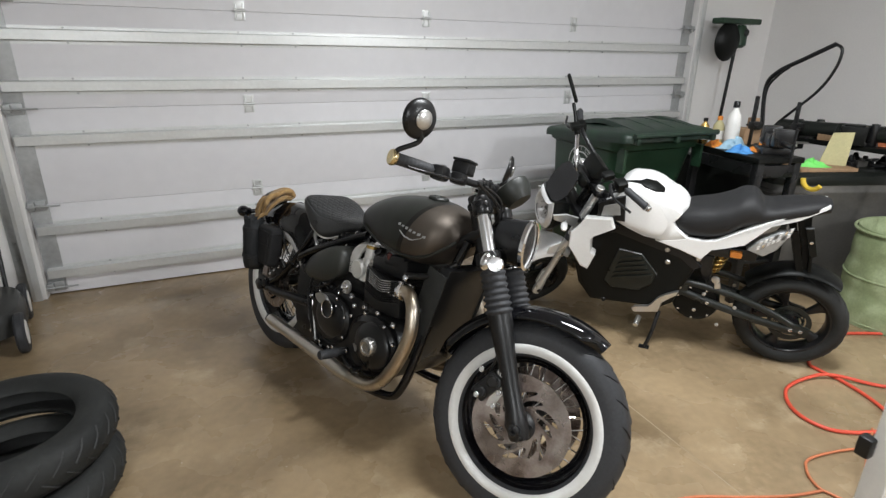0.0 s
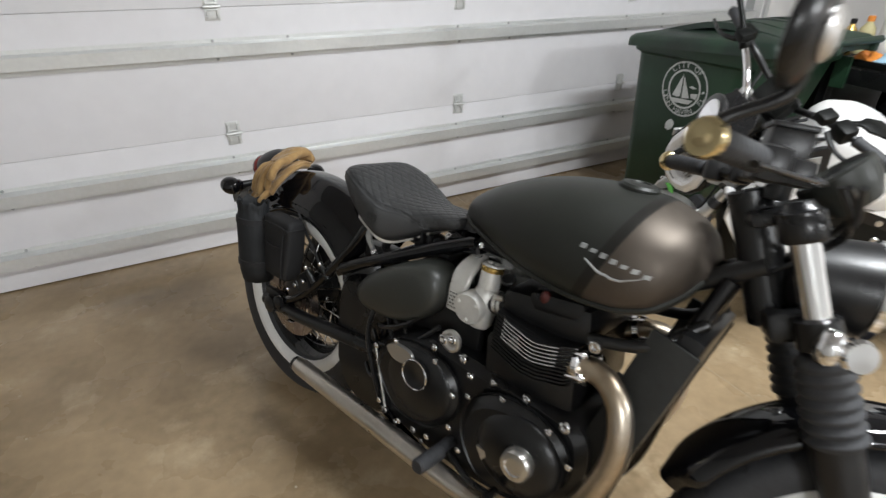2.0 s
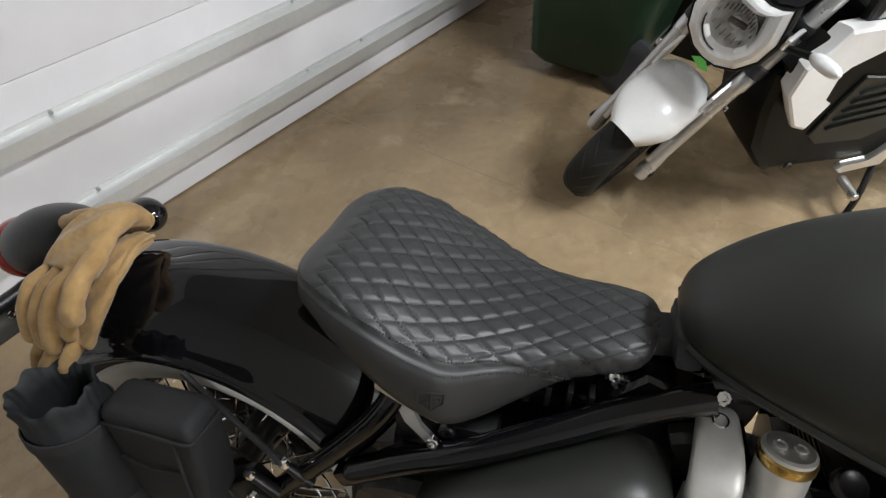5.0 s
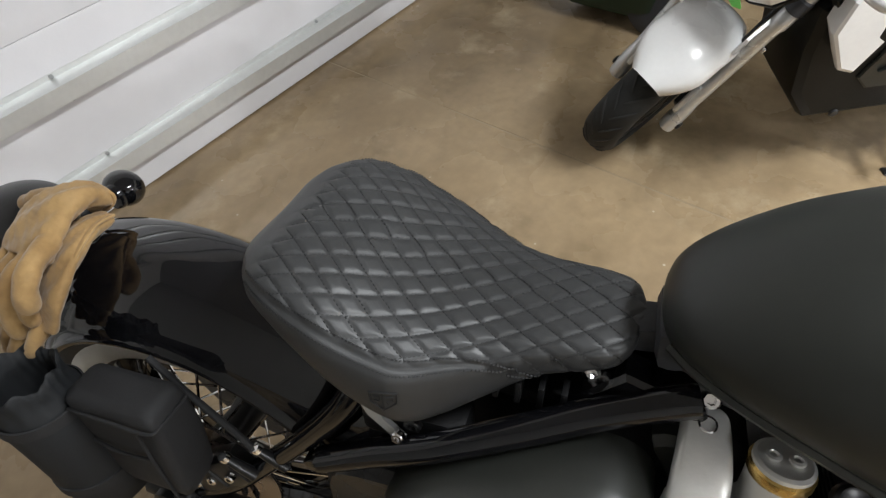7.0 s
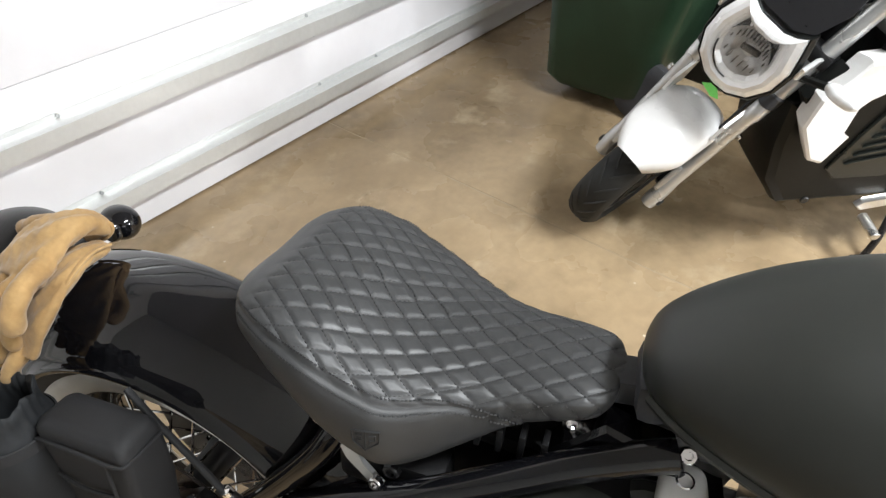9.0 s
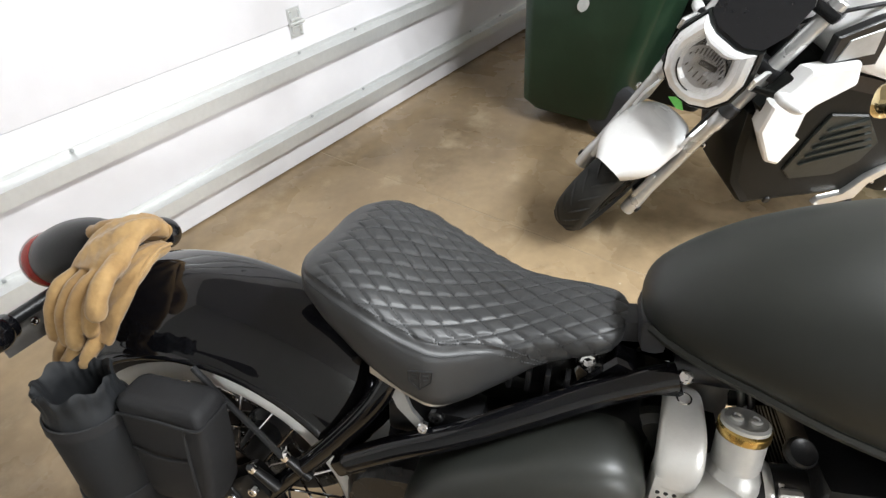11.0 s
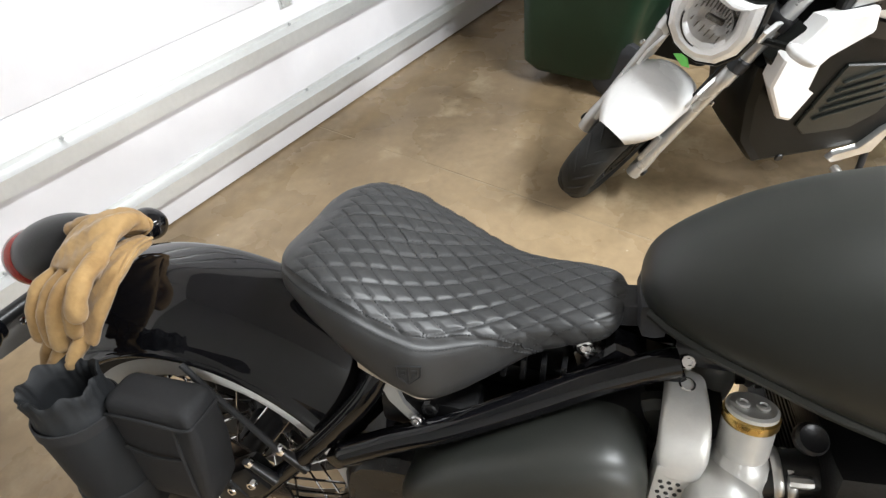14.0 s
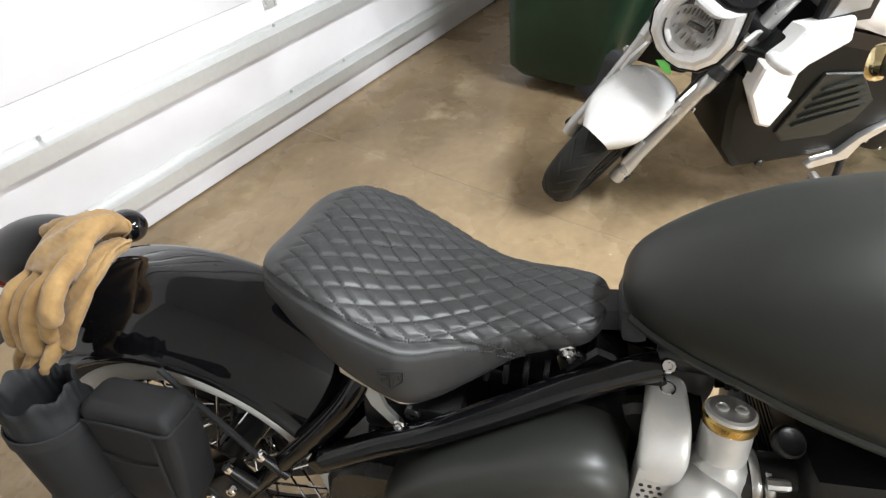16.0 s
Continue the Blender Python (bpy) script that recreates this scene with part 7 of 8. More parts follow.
for x in (-0.31, 0.3):
    bm = start()
    slab(bm, [(x - 0.01, 0.75), (x + 0.01, 0.75), (x + 0.01, 0.89), (x - 0.01, 0.89)], -0.24, -0.3)
    part("handle_web", bm, BINGREEN, cart)


def seal_print():
    """The white seal on the cart's side: rings, a plain sail shape and the lettering."""
    bm = start()
    def pt(a, b):
        a, b = a * 1.18, b * 1.18
        z = 0.735 + b
        x = interp(z, [(0.55, -0.3165), (0.86, -0.3315)])
        return V((x - 0.0015, 0.075 - a, z))
    def ring(rx, rz, w):
        n = 64
        a = [pt(rx * math.cos(2 * math.pi * k / n), rz * math.sin(2 * math.pi * k / n)) for k in range(n)]
        b = [pt((rx - w) * math.cos(2 * math.pi * k / n), (rz - w) * math.sin(2 * math.pi * k / n)) for k in range(n)]
        for k in range(n):
            bm.faces.new([bm.verts.new(p) for p in (a[k], a[(k + 1) % n], b[(k + 1) % n], b[k])])
    ring(0.108, 0.108, 0.006)
    ring(0.077, 0.077, 0.008)
    def fill(points):
        bm.faces.new([bm.verts.new(pt(a, b)) for a, b in points])
    fill([(-0.03, -0.035), (-0.052, -0.03), (-0.012, 0.06), (-0.014, -0.03)])
    fill([(-0.006, -0.036), (-0.008, 0.052), (0.03, -0.03)])
    fill([(-0.062, -0.042), (0.05, -0.036), (0.03, -0.055), (-0.04, -0.058)])
    fill([(0.02, 0.012), (0.035, 0.02), (0.06, 0.012), (0.04, 0.008)])
    fill([(0.032, -0.012), (0.066, -0.006), (0.06, -0.03), (0.038, -0.028)])
    for a in (0.0, math.pi):
        fill([(0.092 * math.cos(a + 0.25) + 0.006 * math.cos(k), 0.0925 * math.sin(a + 0.25) - 0.02 + 0.006 * math.sin(k)) for k in [j * math.pi / 4 for j in range(8)]])
    def letters(text, mid, step, rad, inward):
        for i, ch in enumerate(text):
            if ch == " ":
                continue
            cu = bpy.data.curves.new("letter", "FONT")
            cu.body, cu.size, cu.align_x, cu.align_y = ch, 0.03, "CENTER", "CENTER"
            ob = bpy.data.objects.new("letter", cu)
            me = ob.to_mesh()
            a = mid + (i - (len(text) - 1) / 2) * step * (-1 if inward else 1)
            up = a - math.pi / 2 if inward else a + math.pi / 2
            idx = []
            for v in me.vertices:
                x, y = v.co.x * 1.0, v.co.y
                idx.append(bm.verts.new(pt(rad * math.cos(a) + x * math.cos(up) - y * math.sin(up), rad * math.sin(a) + x * math.sin(up) + y * math.cos(up))))
            for p in me.polygons:
                bm.faces.new([idx[k] for k in p.vertices])
            ob.to_mesh_clear()
            bpy.data.objects.remove(ob)
            bpy.data.curves.remove(cu)
    letters("CITY OF", math.pi / 2, 0.235, 0.0915, True)
    letters("LYNN HAVEN, FL", -math.pi / 2, 0.2, 0.0915, False)
    return bm


part("printed_seal", seal_print(), PRINT, cart, "white printed round seal with sails and lettering")
bm = start()
blob(bm, (-0.3225, 0.12, 0.555), (0.002, 0.022, 0.03), (30, 0, 0), 8)
part("white_sticker", bm, PRINT, cart, "pale sticker scrap")

# ---- stacked loose tyres ----
def loose_tyre(c, R, hole, w, turn, tilt):
    t = thing("tyre", pose(*c, tilt, 0, turn), "used black motorcycle tyre lying in a stack on the floor", "tyre", "stacked tyres")
    bm = start()
    prof = [(hole, 0.30), (hole + 0.012, 0.43), (hole + 0.05, 0.5), (R - 0.05, 0.5), (R - 0.022, 0.42), (R - 0.005, 0.22), (R, 0), (R - 0.005, -0.22), (R - 0.022, -0.42), (R - 0.05, -0.5), (hole + 0.05, -0.5), (hole + 0.012, -0.43), (hole, -0.3),
            (hole + 0.014, -0.27), (hole + 0.05, -0.38), (R - 0.04, -0.36), (R - 0.018, 0), (R - 0.04, 0.36), (hole + 0.05, 0.38), (hole + 0.014, 0.27)]
    lathe(bm, [(r, f * w + w / 2) for r, f in prof], (0, 0, 0), (0, 0, 1), 72, close=True)
    part("carcass", bm, RUBBERG, t, sharp=50)
    bm = start()
    for k in range(30):
        a = 2 * math.pi * k / 30
        for s in (1, -1):
            pts = []
            for j in range(6):
                f = 0.03 + 0.37 * j / 5
                r = interp(f, [(0, R), (0.22, R - 0.005), (0.42, R - 0.022)]) + 0.0006
                aa = a + (0.1 if s > 0 else 0) + 0.16 * j / 5
                pts.append(V((r * math.cos(aa), r * math.sin(aa), s * f * w + w / 2)))
            tube(bm, pts, 0.0032, 4)
    part("tread_groove", bm, SEAL, t, "worn tread grooves")
    return t


loose_tyre((-0.70, 1.42, 0.0), 0.315, 0.205, 0.135, 20, 0)
loose_tyre((-0.715, 1.475, 0.137), 0.325, 0.205, 0.135, 70, 0)

# ---- push mower by the door ----
mower = thing("lawn_mower", pose(-1.16, 2.72, 0, 0, 0, 10), "dark lawn mower parked beside the garage door", "lawn mower")
bm = start()
loops = []
for z, f in ((0.09, 1.0), (0.16, 1.0), (0.2, 0.93), (0.215, 0.8)):
    loops.append([V((0.24 * f * sup(math.cos(2 * math.pi * k / 32), 3), 0.26 * f * sup(math.sin(2 * math.pi * k / 32), 3), z)) for k in range(32)])
rings(bm, loops)
part("deck", bm, MOWER, mower, "dark steel deck")
bm = start()
lathe(bm, [(0.1, 0.2), (0.12, 0.22), (0.12, 0.32), (0.1, 0.36), (0.04, 0.375)], (0, 0, 0), (0, 0, 1), 32)
part("engine", bm, SATINB, mower, "black engine cowl")
for x in (-0.22, 0.22):
    for y in (-0.22, 0.2):
        bm = start()
        lathe(bm, [(0.05, -0.02), (0.09, -0.022), (0.1, -0.012), (0.1, 0.012), (0.09, 0.022), (0.05, 0.02)], (x, y, 0.1), (1, 0, 0), 32)
        w = part("mower_wheel", bm, RUBBER, mower, "black tyre with white hub")
        bm = start()
        lathe(bm, [(0.02, -0.024), (0.06, -0.022), (0.064, 0.0), (0.06, 0.022), (0.02, 0.024)], (x, y, 0.1), (1, 0, 0), 24)
        part("wheel_hub", bm, WHITEPL, w, "white plastic hub")
for x in (-0.16, 0.16):
    bm = start()
    tube(bm, [(x, 0.2, 0.2), (x, 0.36, 0.62)], 0.011, 10)
    part("handle", bm, SATINB, mower)

# ---- gloves on the tail ----
def glove(palm, fingers, label, across):
    """A limp work glove: a palm lofted over the mudguard and fingers that hang from it, fused into one skin."""
    bm = start()
    way = curve([p for p, w, h in palm], 6)
    ax = V(across).normalized()
    loops = []
    for i, p in enumerate(way):
        f = i / (len(way) - 1) * (len(palm) - 1)
        k = min(int(f), len(palm) - 2)
        w = palm[k][1] + (palm[k + 1][1] - palm[k][1]) * (f - k)
        h = palm[k][2] + (palm[k + 1][2] - palm[k][2]) * (f - k)
        d = (way[min(i + 1, len(way) - 1)] - way[max(i - 1, 0)]).normalized()
        side = (ax - d * ax.dot(d)).normalized()
        up = side.cross(d)
        loops.append([p + side * w * sup(math.cos(2 * math.pi * j / 28), 2.7) + up * h * sup(math.sin(2 * math.pi * j / 28), 2.2) * (1 + 0.16 * math.sin(7 * math.cos(2 * math.pi * j / 28) + 0.9 * i)) for j in range(28)])
    rings(bm, loops)
    for pts, r in fingers:
        c = curve(pts, 6)
        n = len(c)
        rad = [r * (1.0 + 0.045 * math.sin(1.1 * q + 9 * r * 100)) * (1 if q < n - 3 else (0.97, 0.78, 0.4)[q - n + 3]) for q in range(n)]
        tube(bm, c, rad, 14)
    ob = solid("leather_glove", bm, GLOVE, label, "glove", "work gloves", m=BIKE, sharp=180)
    mod = ob.modifiers.new("fuse", "REMESH")
    mod.mode, mod.voxel_size, mod.use_smooth_shade = "VOXEL", 0.0017, True
    sm = ob.modifiers.new("soften", "SMOOTH")
    sm.factor, sm.iterations = 0.5, 3
    for size, depth in ((0.035, 0.002), (0.006, 0.0008)):
        tex = bpy.data.textures.new("creases", "CLOUDS")
        tex.noise_scale, tex.noise_depth = size, 2
        dp = ob.modifiers.new("crease", "DISPLACE")
        dp.texture, dp.strength, dp.mid_level = tex, depth, 0.5
    return ob


top_glove = glove([(V((-0.082, 0.02, 0.742)), 0.028, 0.013), (V((-0.082, 0.002, 0.762)), 0.032, 0.016), (V((-0.082, -0.03, 0.765)), 0.038, 0.017), (V((-0.084, -0.06, 0.752)), 0.045, 0.015), (V((-0.086, -0.085, 0.733)), 0.046, 0.011)],
      [([(-0.121, -0.078, 0.726), (-0.132, -0.106, 0.712), (-0.141, -0.12, 0.672), (-0.146, -0.12, 0.634)], 0.0105),
       ([(-0.098, -0.082, 0.732), (-0.108, -0.112, 0.712), (-0.118, -0.124, 0.672), (-0.123, -0.122, 0.632)], 0.0105),
       ([(-0.074, -0.084, 0.738), (-0.082, -0.117, 0.72), (-0.093, -0.131, 0.68), (-0.1, -0.131, 0.638)], 0.0108),
       ([(-0.053, -0.08, 0.742), (-0.06, -0.11, 0.726), (-0.07, -0.122, 0.694), (-0.077, -0.122, 0.658)], 0.0102),
       ([(-0.052, -0.068, 0.752), (-0.044, -0.106, 0.746), (-0.046, -0.126, 0.722), (-0.053, -0.128, 0.694)], 0.0128),
       ([(-0.085, -0.012, 0.766), (-0.115, -0.016, 0.764), (-0.138, -0.02, 0.755), (-0.15, -0.02, 0.749)], 0.0115)],
      "worn tan leather work glove draped over the rear mudguard", (1, 0.05, 0.25))
bm = start()
hem = [V((-0.082, 0.02, 0.742)) + V((0.028 * sup(math.cos(2 * math.pi * k / 28), 2.6), 0.004 * math.cos(2 * math.pi * k / 14), 0.009 * math.cos(2 * math.pi * k / 28) + 0.0145 * sup(math.sin(2 * math.pi * k / 28), 2.2))) for k in range(28)]
tube(bm, hem, 0.0028, 8, close=True)
part("cuff_hem", bm, GLOVE, top_glove, "rolled cuff hem", m=Matrix())
low_glove = glove([(V((-0.056, 0.0, 0.732)), 0.02, 0.01), (V((-0.056, -0.03, 0.735)), 0.026, 0.012), (V((-0.06, -0.062, 0.72)), 0.033, 0.012), (V((-0.072, -0.092, 0.69)), 0.04, 0.011), (V((-0.088, -0.106, 0.66)), 0.041, 0.009)],
      [([(-0.118, -0.1, 0.664), (-0.13, -0.122, 0.64), (-0.138, -0.13, 0.618), (-0.143, -0.131, 0.601)], 0.0095),
       ([(-0.097, -0.106, 0.658), (-0.11, -0.132, 0.63), (-0.119, -0.139, 0.61), (-0.125, -0.14, 0.592)], 0.0105),
       ([(-0.07, -0.108, 0.662), (-0.08, -0.13, 0.64), (-0.09, -0.136, 0.62), (-0.098, -0.137, 0.602)], 0.0105),
       ([(-0.118, -0.07, 0.708), (-0.14, -0.082, 0.703), (-0.158, -0.088, 0.69), (-0.166, -0.089, 0.68)], 0.0125),
       ([(-0.036, -0.03, 0.742), (-0.034, -0.06, 0.732), (-0.038, -0.088, 0.712), (-0.048, -0.104, 0.688)], 0.006)],
      "worn tan leather work glove lying under its pair", (1, -0.1, 0.35))
bm = start()
tube(bm, curve([(-0.036, 0.0, 0.742), (-0.031, -0.03, 0.748), (-0.031, -0.06, 0.736), (-0.037, -0.09, 0.71), (-0.05, -0.107, 0.682)], 6), 0.0035, 8, flat=0.7)
part("cuff_hem", bm, GLOVE, low_glove, "folded cuff hem", m=Matrix())

# ---- bottle pouch and tool pocket slung on the bike ----
pack = thing("saddle_pouch", BIKE, "black nylon drawstring bottle pouch with a square side pocket", "pouch")
bm = start()
loops = []
for z, r, cx, cy in ((0.392, 0.03, -0.045, -0.163), (0.397, 0.047, -0.045, -0.163), (0.43, 0.052, -0.047, -0.165), (0.48, 0.0535, -0.052, -0.168), (0.53, 0.052, -0.056, -0.17), (0.57, 0.0525, -0.06, -0.172), (0.595, 0.049, -0.062, -0.173), (0.606, 0.0455, -0.063, -0.174), (0.62, 0.0455, -0.064, -0.175), (0.631, 0.0475, -0.065, -0.175), (0.634, 0.045, -0.065, -0.175), (0.628, 0.041, -0.064, -0.175), (0.61, 0.038, -0.063, -0.174), (0.59, 0.04, -0.061, -0.172), (0.53, 0.042, -0.057, -0.17)):
    loop = []
    for k in range(120):
        a = 2 * math.pi * k / 120
        top = smoothstep(0.585, 0.63, z)
        rip = 1 + top * (0.026 * math.sin(a * 19 + 2 * math.sin(3 * a)) + 0.02 * math.sin(a * 6 + 1)) + (1 - top) * (0.022 * math.sin(a * 3 + z * 60) + 0.012 * math.sin(a * 8 + z * 95))
        loop.append(V((cx + r * 0.94 * rip * math.cos(a), cy + r * 0.94 * rip * math.sin(a), z + top * 0.005 * math.sin(a * 7) - 0.035 * (cx + r * math.cos(a)) * top)))
    loops.append(loop)
rings(bm, loops)
part("bottle_pouch", bm, NYLONB, pack, "charcoal drawstring bottle pouch", sharp=80)
for z, r, c in ((0.582, 0.0497, (-0.061, -0.1725)), (0.455, 0.0512, (-0.05, -0.1665))):
    bm = start()
    loops = []
    for k in range(48):
        a = 2 * math.pi * k / 48
        loops.append([V((c[0] + (r + dr) * math.cos(a), c[1] + (r + dr) * math.sin(a), z + dz)) for dr, dz in ((-0.001, -0.009), (0.0012, -0.008), (0.0012, 0.008), (-0.001, 0.009))])
    rings(bm, loops, close=True)
    part("pouch_band", bm, NYLON, pack, "black webbing band")
bm = start()
loops = []
for z, e, lean in ((0.432, 0.012, 0.012), (0.437, 0.004, 0.011), (0.46, 0.0, 0.008), (0.52, -0.002, 0.004), (0.585, 0.0, 0.0), (0.606, 0.001, -0.001), (0.613, 0.005, -0.001), (0.616, 0.014, -0.002)):
    loop = []
    for p in cart_ring(z, -0.016 + e + lean, 0.108 - e - lean * 0.6, -0.172 + e, -0.112 - e, 6, 0.011):
        loop.append(p + V((0.002 * math.sin(z * 70 + p.y * 50), -0.003 * math.sin(p.x * 46 + z * 34), 0.003 * math.sin(p.x * 38) * smoothstep(0.58, 0.61, z))))
    loops.append(loop)
rings(bm, loops)
pocket = part("side_pocket", bm, NYLON, pack, "square black nylon pocket", sharp=50)
for pts in ([(-0.012, -0.1745, 0.592), (0.05, -0.176, 0.596), (0.101, -0.1735, 0.592), (0.1085, -0.16, 0.592), (0.1095, -0.118, 0.592)],
            [(0.087, -0.1745, 0.59), (0.086, -0.1765, 0.53), (0.085, -0.175, 0.445)],
            [(-0.002, -0.1755, 0.535), (0.04, -0.1775, 0.53), (0.086, -0.1755, 0.535)]):
    bm = start()
    tube(bm, curve(pts, 6), 0.0022, 6)
    part("seam_piping", bm, NYLON, pocket, "piped seam")
# ---- workbench and clutter at the side wall ----
BENCH = pose(3.2, 1.78, 0, 0, 0, -12)
bench = thing("workbench", BENCH, "black steel workbench cluttered with tools", "workbench")
bm = start()
slab(bm, [(-0.36, -0.3), (-0.06, -0.3), (-0.06, 0.14), (0.36, 0.14), (0.36, 0.3), (-0.36, 0.3)], 0.847, 0.877, axis="z", bevel=0.005)
part("bench_top", bm, BLACKP, bench, "worn black bench top")
for x, y in ((-0.33, -0.27), (-0.33, 0.27), (-0.09, -0.27), (0.33, 0.27)):
    bm = start()
    box(bm, (x, y, 0.425), (0.045, 0.045, 0.85), 0.005)
    part("bench_leg", bm, SATINB, bench)
bm = start()
box(bm, (-0.21, 0, 0.25), (0.27, 0.54, 0.02), 0.004)
part("bench_shelf", bm, SATINB, bench)
for x, y, sx, sy in ((-0.21, -0.28, 0.22, 0.02), (0, 0.28, 0.64, 0.02), (-0.345, 0, 0.02, 0.5)):
    bm = start()
    box(bm, (x, y, 0.8), (sx, sy, 0.07), 0.004)
    part("bench_apron", bm, SATINB, bench)
for k, (x, y, sx, sy, sz, m_) in enumerate(((-0.2, 0.12, 0.22, 0.24, 0.2, BLACKP), (-0.2, -0.14, 0.22, 0.22, 0.3, GREYPL))):
    bm = start()
    box(bm, (x, y, 0.262 + sz / 2), (sx, sy, sz), 0.015)
    box(bm, (x, y, 0.262 + sz + 0.01), (sx + 0.015, sy + 0.015, 0.018), 0.006)
    box(bm, (x, y, 0.262 + sz + 0.03), (0.1, 0.02, 0.025), 0.006)
    solid("tool_case", bm, m_, "dark plastic tool case on the bench shelf", "tool case", "tool cases", m=BENCH)
TOPZ = 0.878


def on_bench(x, y, z=0.0, turn=0):
    return BENCH @ pose(x, y, TOPZ + z, 0, 0, turn)


PLANK = pose(3.4, 1.6, 0, 0, 0, -19)
bm = start()
box(bm, (0.0, 0, 0.7805), (0.36, 0.17, 0.022), 0.004)
solid("wood_plank", bm, WOODT, "worn wooden plank lying on a dark storage tub", "plank", m=PLANK)
tub = thing("storage_tub", pose(3.56, 1.595, 0, 0, 0, -19), "scuffed dark grey tapered storage tub with a lid", "storage tub")


def tub_ring(f, z):
    """Rounded oblong section of the tub, f its share of the full size."""
    return [V((0.5 * f * sup(math.cos(2 * math.pi * (k + 0.5) / 64), 4.5), 0.02 * (1 - f) + 0.165 * f * sup(math.sin(2 * math.pi * (k + 0.5) / 64), 4.5), z)) for k in range(64)]


bm = start()
rings(bm, [tub_ring(f, z) for f, z in ((0.66, 0.0), (0.7, 0.012), (0.735, 0.05), (0.8, 0.18), (0.815, 0.19), (0.83, 0.2), (0.93, 0.5), (0.965, 0.64), (0.985, 0.645), (0.985, 0.66), (0.97, 0.665), (0.975, 0.7))])
part("tub_body", bm, GREYCAB, tub, "scuffed taupe tub wall", sharp=50)
bm = start()
rings(bm, [tub_ring(f, z) for f, z in ((0.99, 0.696), (1.0, 0.7), (1.0, 0.735), (0.985, 0.748), (0.94, 0.752), (0.92, 0.764), (0.88, 0.769), (0.4, 0.7695), (0.02, 0.7695))])
part("tub_lid", bm, GREYPL, tub, "dark lipped lid", sharp=50)


def on_plank(x, y, z=0.0, turn=0):
    return PLANK @ pose(x, y, 0.792 + z, 0, 0, turn)


def bottle(m, h, r, body, cap, label):
    t = thing("spray_bottle", m, label, "bottle", "bottles on the bench")
    bm = start()
    lathe(bm, [(r * 0.9, 0), (r, 0.006), (r, h * 0.55), (r * 0.9, h * 0.68), (r * 0.4, h * 0.82), (r * 0.38, h * 0.9)], (0, 0, 0), (0, 0, 1), 28)
    part("bottle_body", bm, body, t)
    bm = start()
    lathe(bm, [(r * 0.45, h * 0.86), (r * 0.45, h * 0.98), (r * 0.36, h)], (0, 0, 0), (0, 0, 1), 20)
    part("cap", bm, cap, t)
    bm = start()
    lathe(bm, [(r + 0.0006, h * 0.16), (r + 0.001, h * 0.18), (r + 0.001, h * 0.46), (r + 0.0006, h * 0.48)], (0, 0, 0), (0, 0, 1), 28)
    part("label", bm, WHITEPL, t, "plain label band")
    return t


bottle(on_bench(-0.18, 0.16), 0.27, 0.042, WHITEPL, SATINB, "white plastic bottle with dark cap on the bench")
bottle(on_bench(-0.2, 0.26), 0.17, 0.035, BEIGE, ORANGE, "tan plastic bottle with orange cap on the bench")
bottle(on_bench(-0.3, 0.265), 0.16, 0.03, BRASS, SATINB, "amber bottle on the bench")


def rag(m, sx, sy, h, material, label, seed):
    random.seed(seed)
    ph = [random.uniform(0, 6.28) for _ in range(6)]
    bm = start()
    n = 22
    loops = []
    for i in range(n + 1):
        loop = []
        f = i / n
        for k in range(36):
            a = 2 * math.pi * k / 36
            rr = (1 - f) * (1 + 0.16 * math.sin(3 * a + ph[0]) + 0.1 * math.sin(5 * a + ph[1]))
            z = h * (1 - (1 - f) ** 2) * (0.7 + 0.3 * math.sin(2 * a + ph[2] + 5 * f)) * (0.8 + 0.2 * math.sin(9 * f + 3 * a + ph[3]))
            loop.append(V((sx * rr * math.cos(a), sy * rr * math.sin(a), max(0.0, z))))
        loops.append(loop)
    loops[-1] = [p + V((0.002 * math.cos(k), 0.002 * math.sin(k), 0)) for k, p in enumerate(loops[-1])]
    rings(bm, loops)
    return solid("rag", bm, material, label, "rag", "rags on the bench", m=m, sharp=180)


rag(on_bench(-0.24, 0.05), 0.11, 0.09, 0.075, PALEBLUE, "crumpled pale blue shop rag on the bench", 1)
rag(on_bench(-0.3, -0.08), 0.07, 0.07, 0.05, BLUE, "crumpled blue rag on the bench", 2)
rag(on_bench(-0.3, 0.12), 0.06, 0.07, 0.05, ORANGE, "crumpled orange rag at the bench edge", 3)
rag(on_bench(-0.16, -0.06), 0.06, 0.05, 0.055, ORANGE, "bunched orange cloth on the bench", 4)
rag(on_plank(-0.05, 0.0), 0.085, 0.07, 0.05, LIME, "crumpled lime green glove-like rag on the bench", 5)
bm = start()
box(bm, (0, 0, 0.05), (0.12, 0.1, 0.1), 0.006)
box(bm, (0.05, 0.02, 0.13), (0.05, 0.05, 0.06), 0.005)
solid("wood_block", bm, WOODT, "worn wooden blocks on the bench", "wood block", m=on_bench(-0.02, 0.215))
vice = thing("bench_vice", on_bench(-0.13, -0.13, 0, -25), "dark iron bench vice with pipe jaws", "bench vice")
bm = start()
box(bm, (0, 0, 0.02), (0.16, 0.18, 0.04), 0.008)
box(bm, (0, 0, 0.075), (0.09, 0.14, 0.08), 0.015)
box(bm, (0, -0.12, 0.1), (0.1, 0.06, 0.1), 0.012)
box(bm, (0, 0.06, 0.1), (0.1, 0.06, 0.1), 0.012)
part("vice_body", bm, SATINB, vice)
bm = start()
tube(bm, [(0, -0.3, 0.075), (0, -0.1, 0.075)], 0.014, 12)
tube(bm, [(0, -0.3, -0.02), (0, -0.3, 0.17)], 0.007, 8)
part("vice_screw", bm, SATINB, vice)
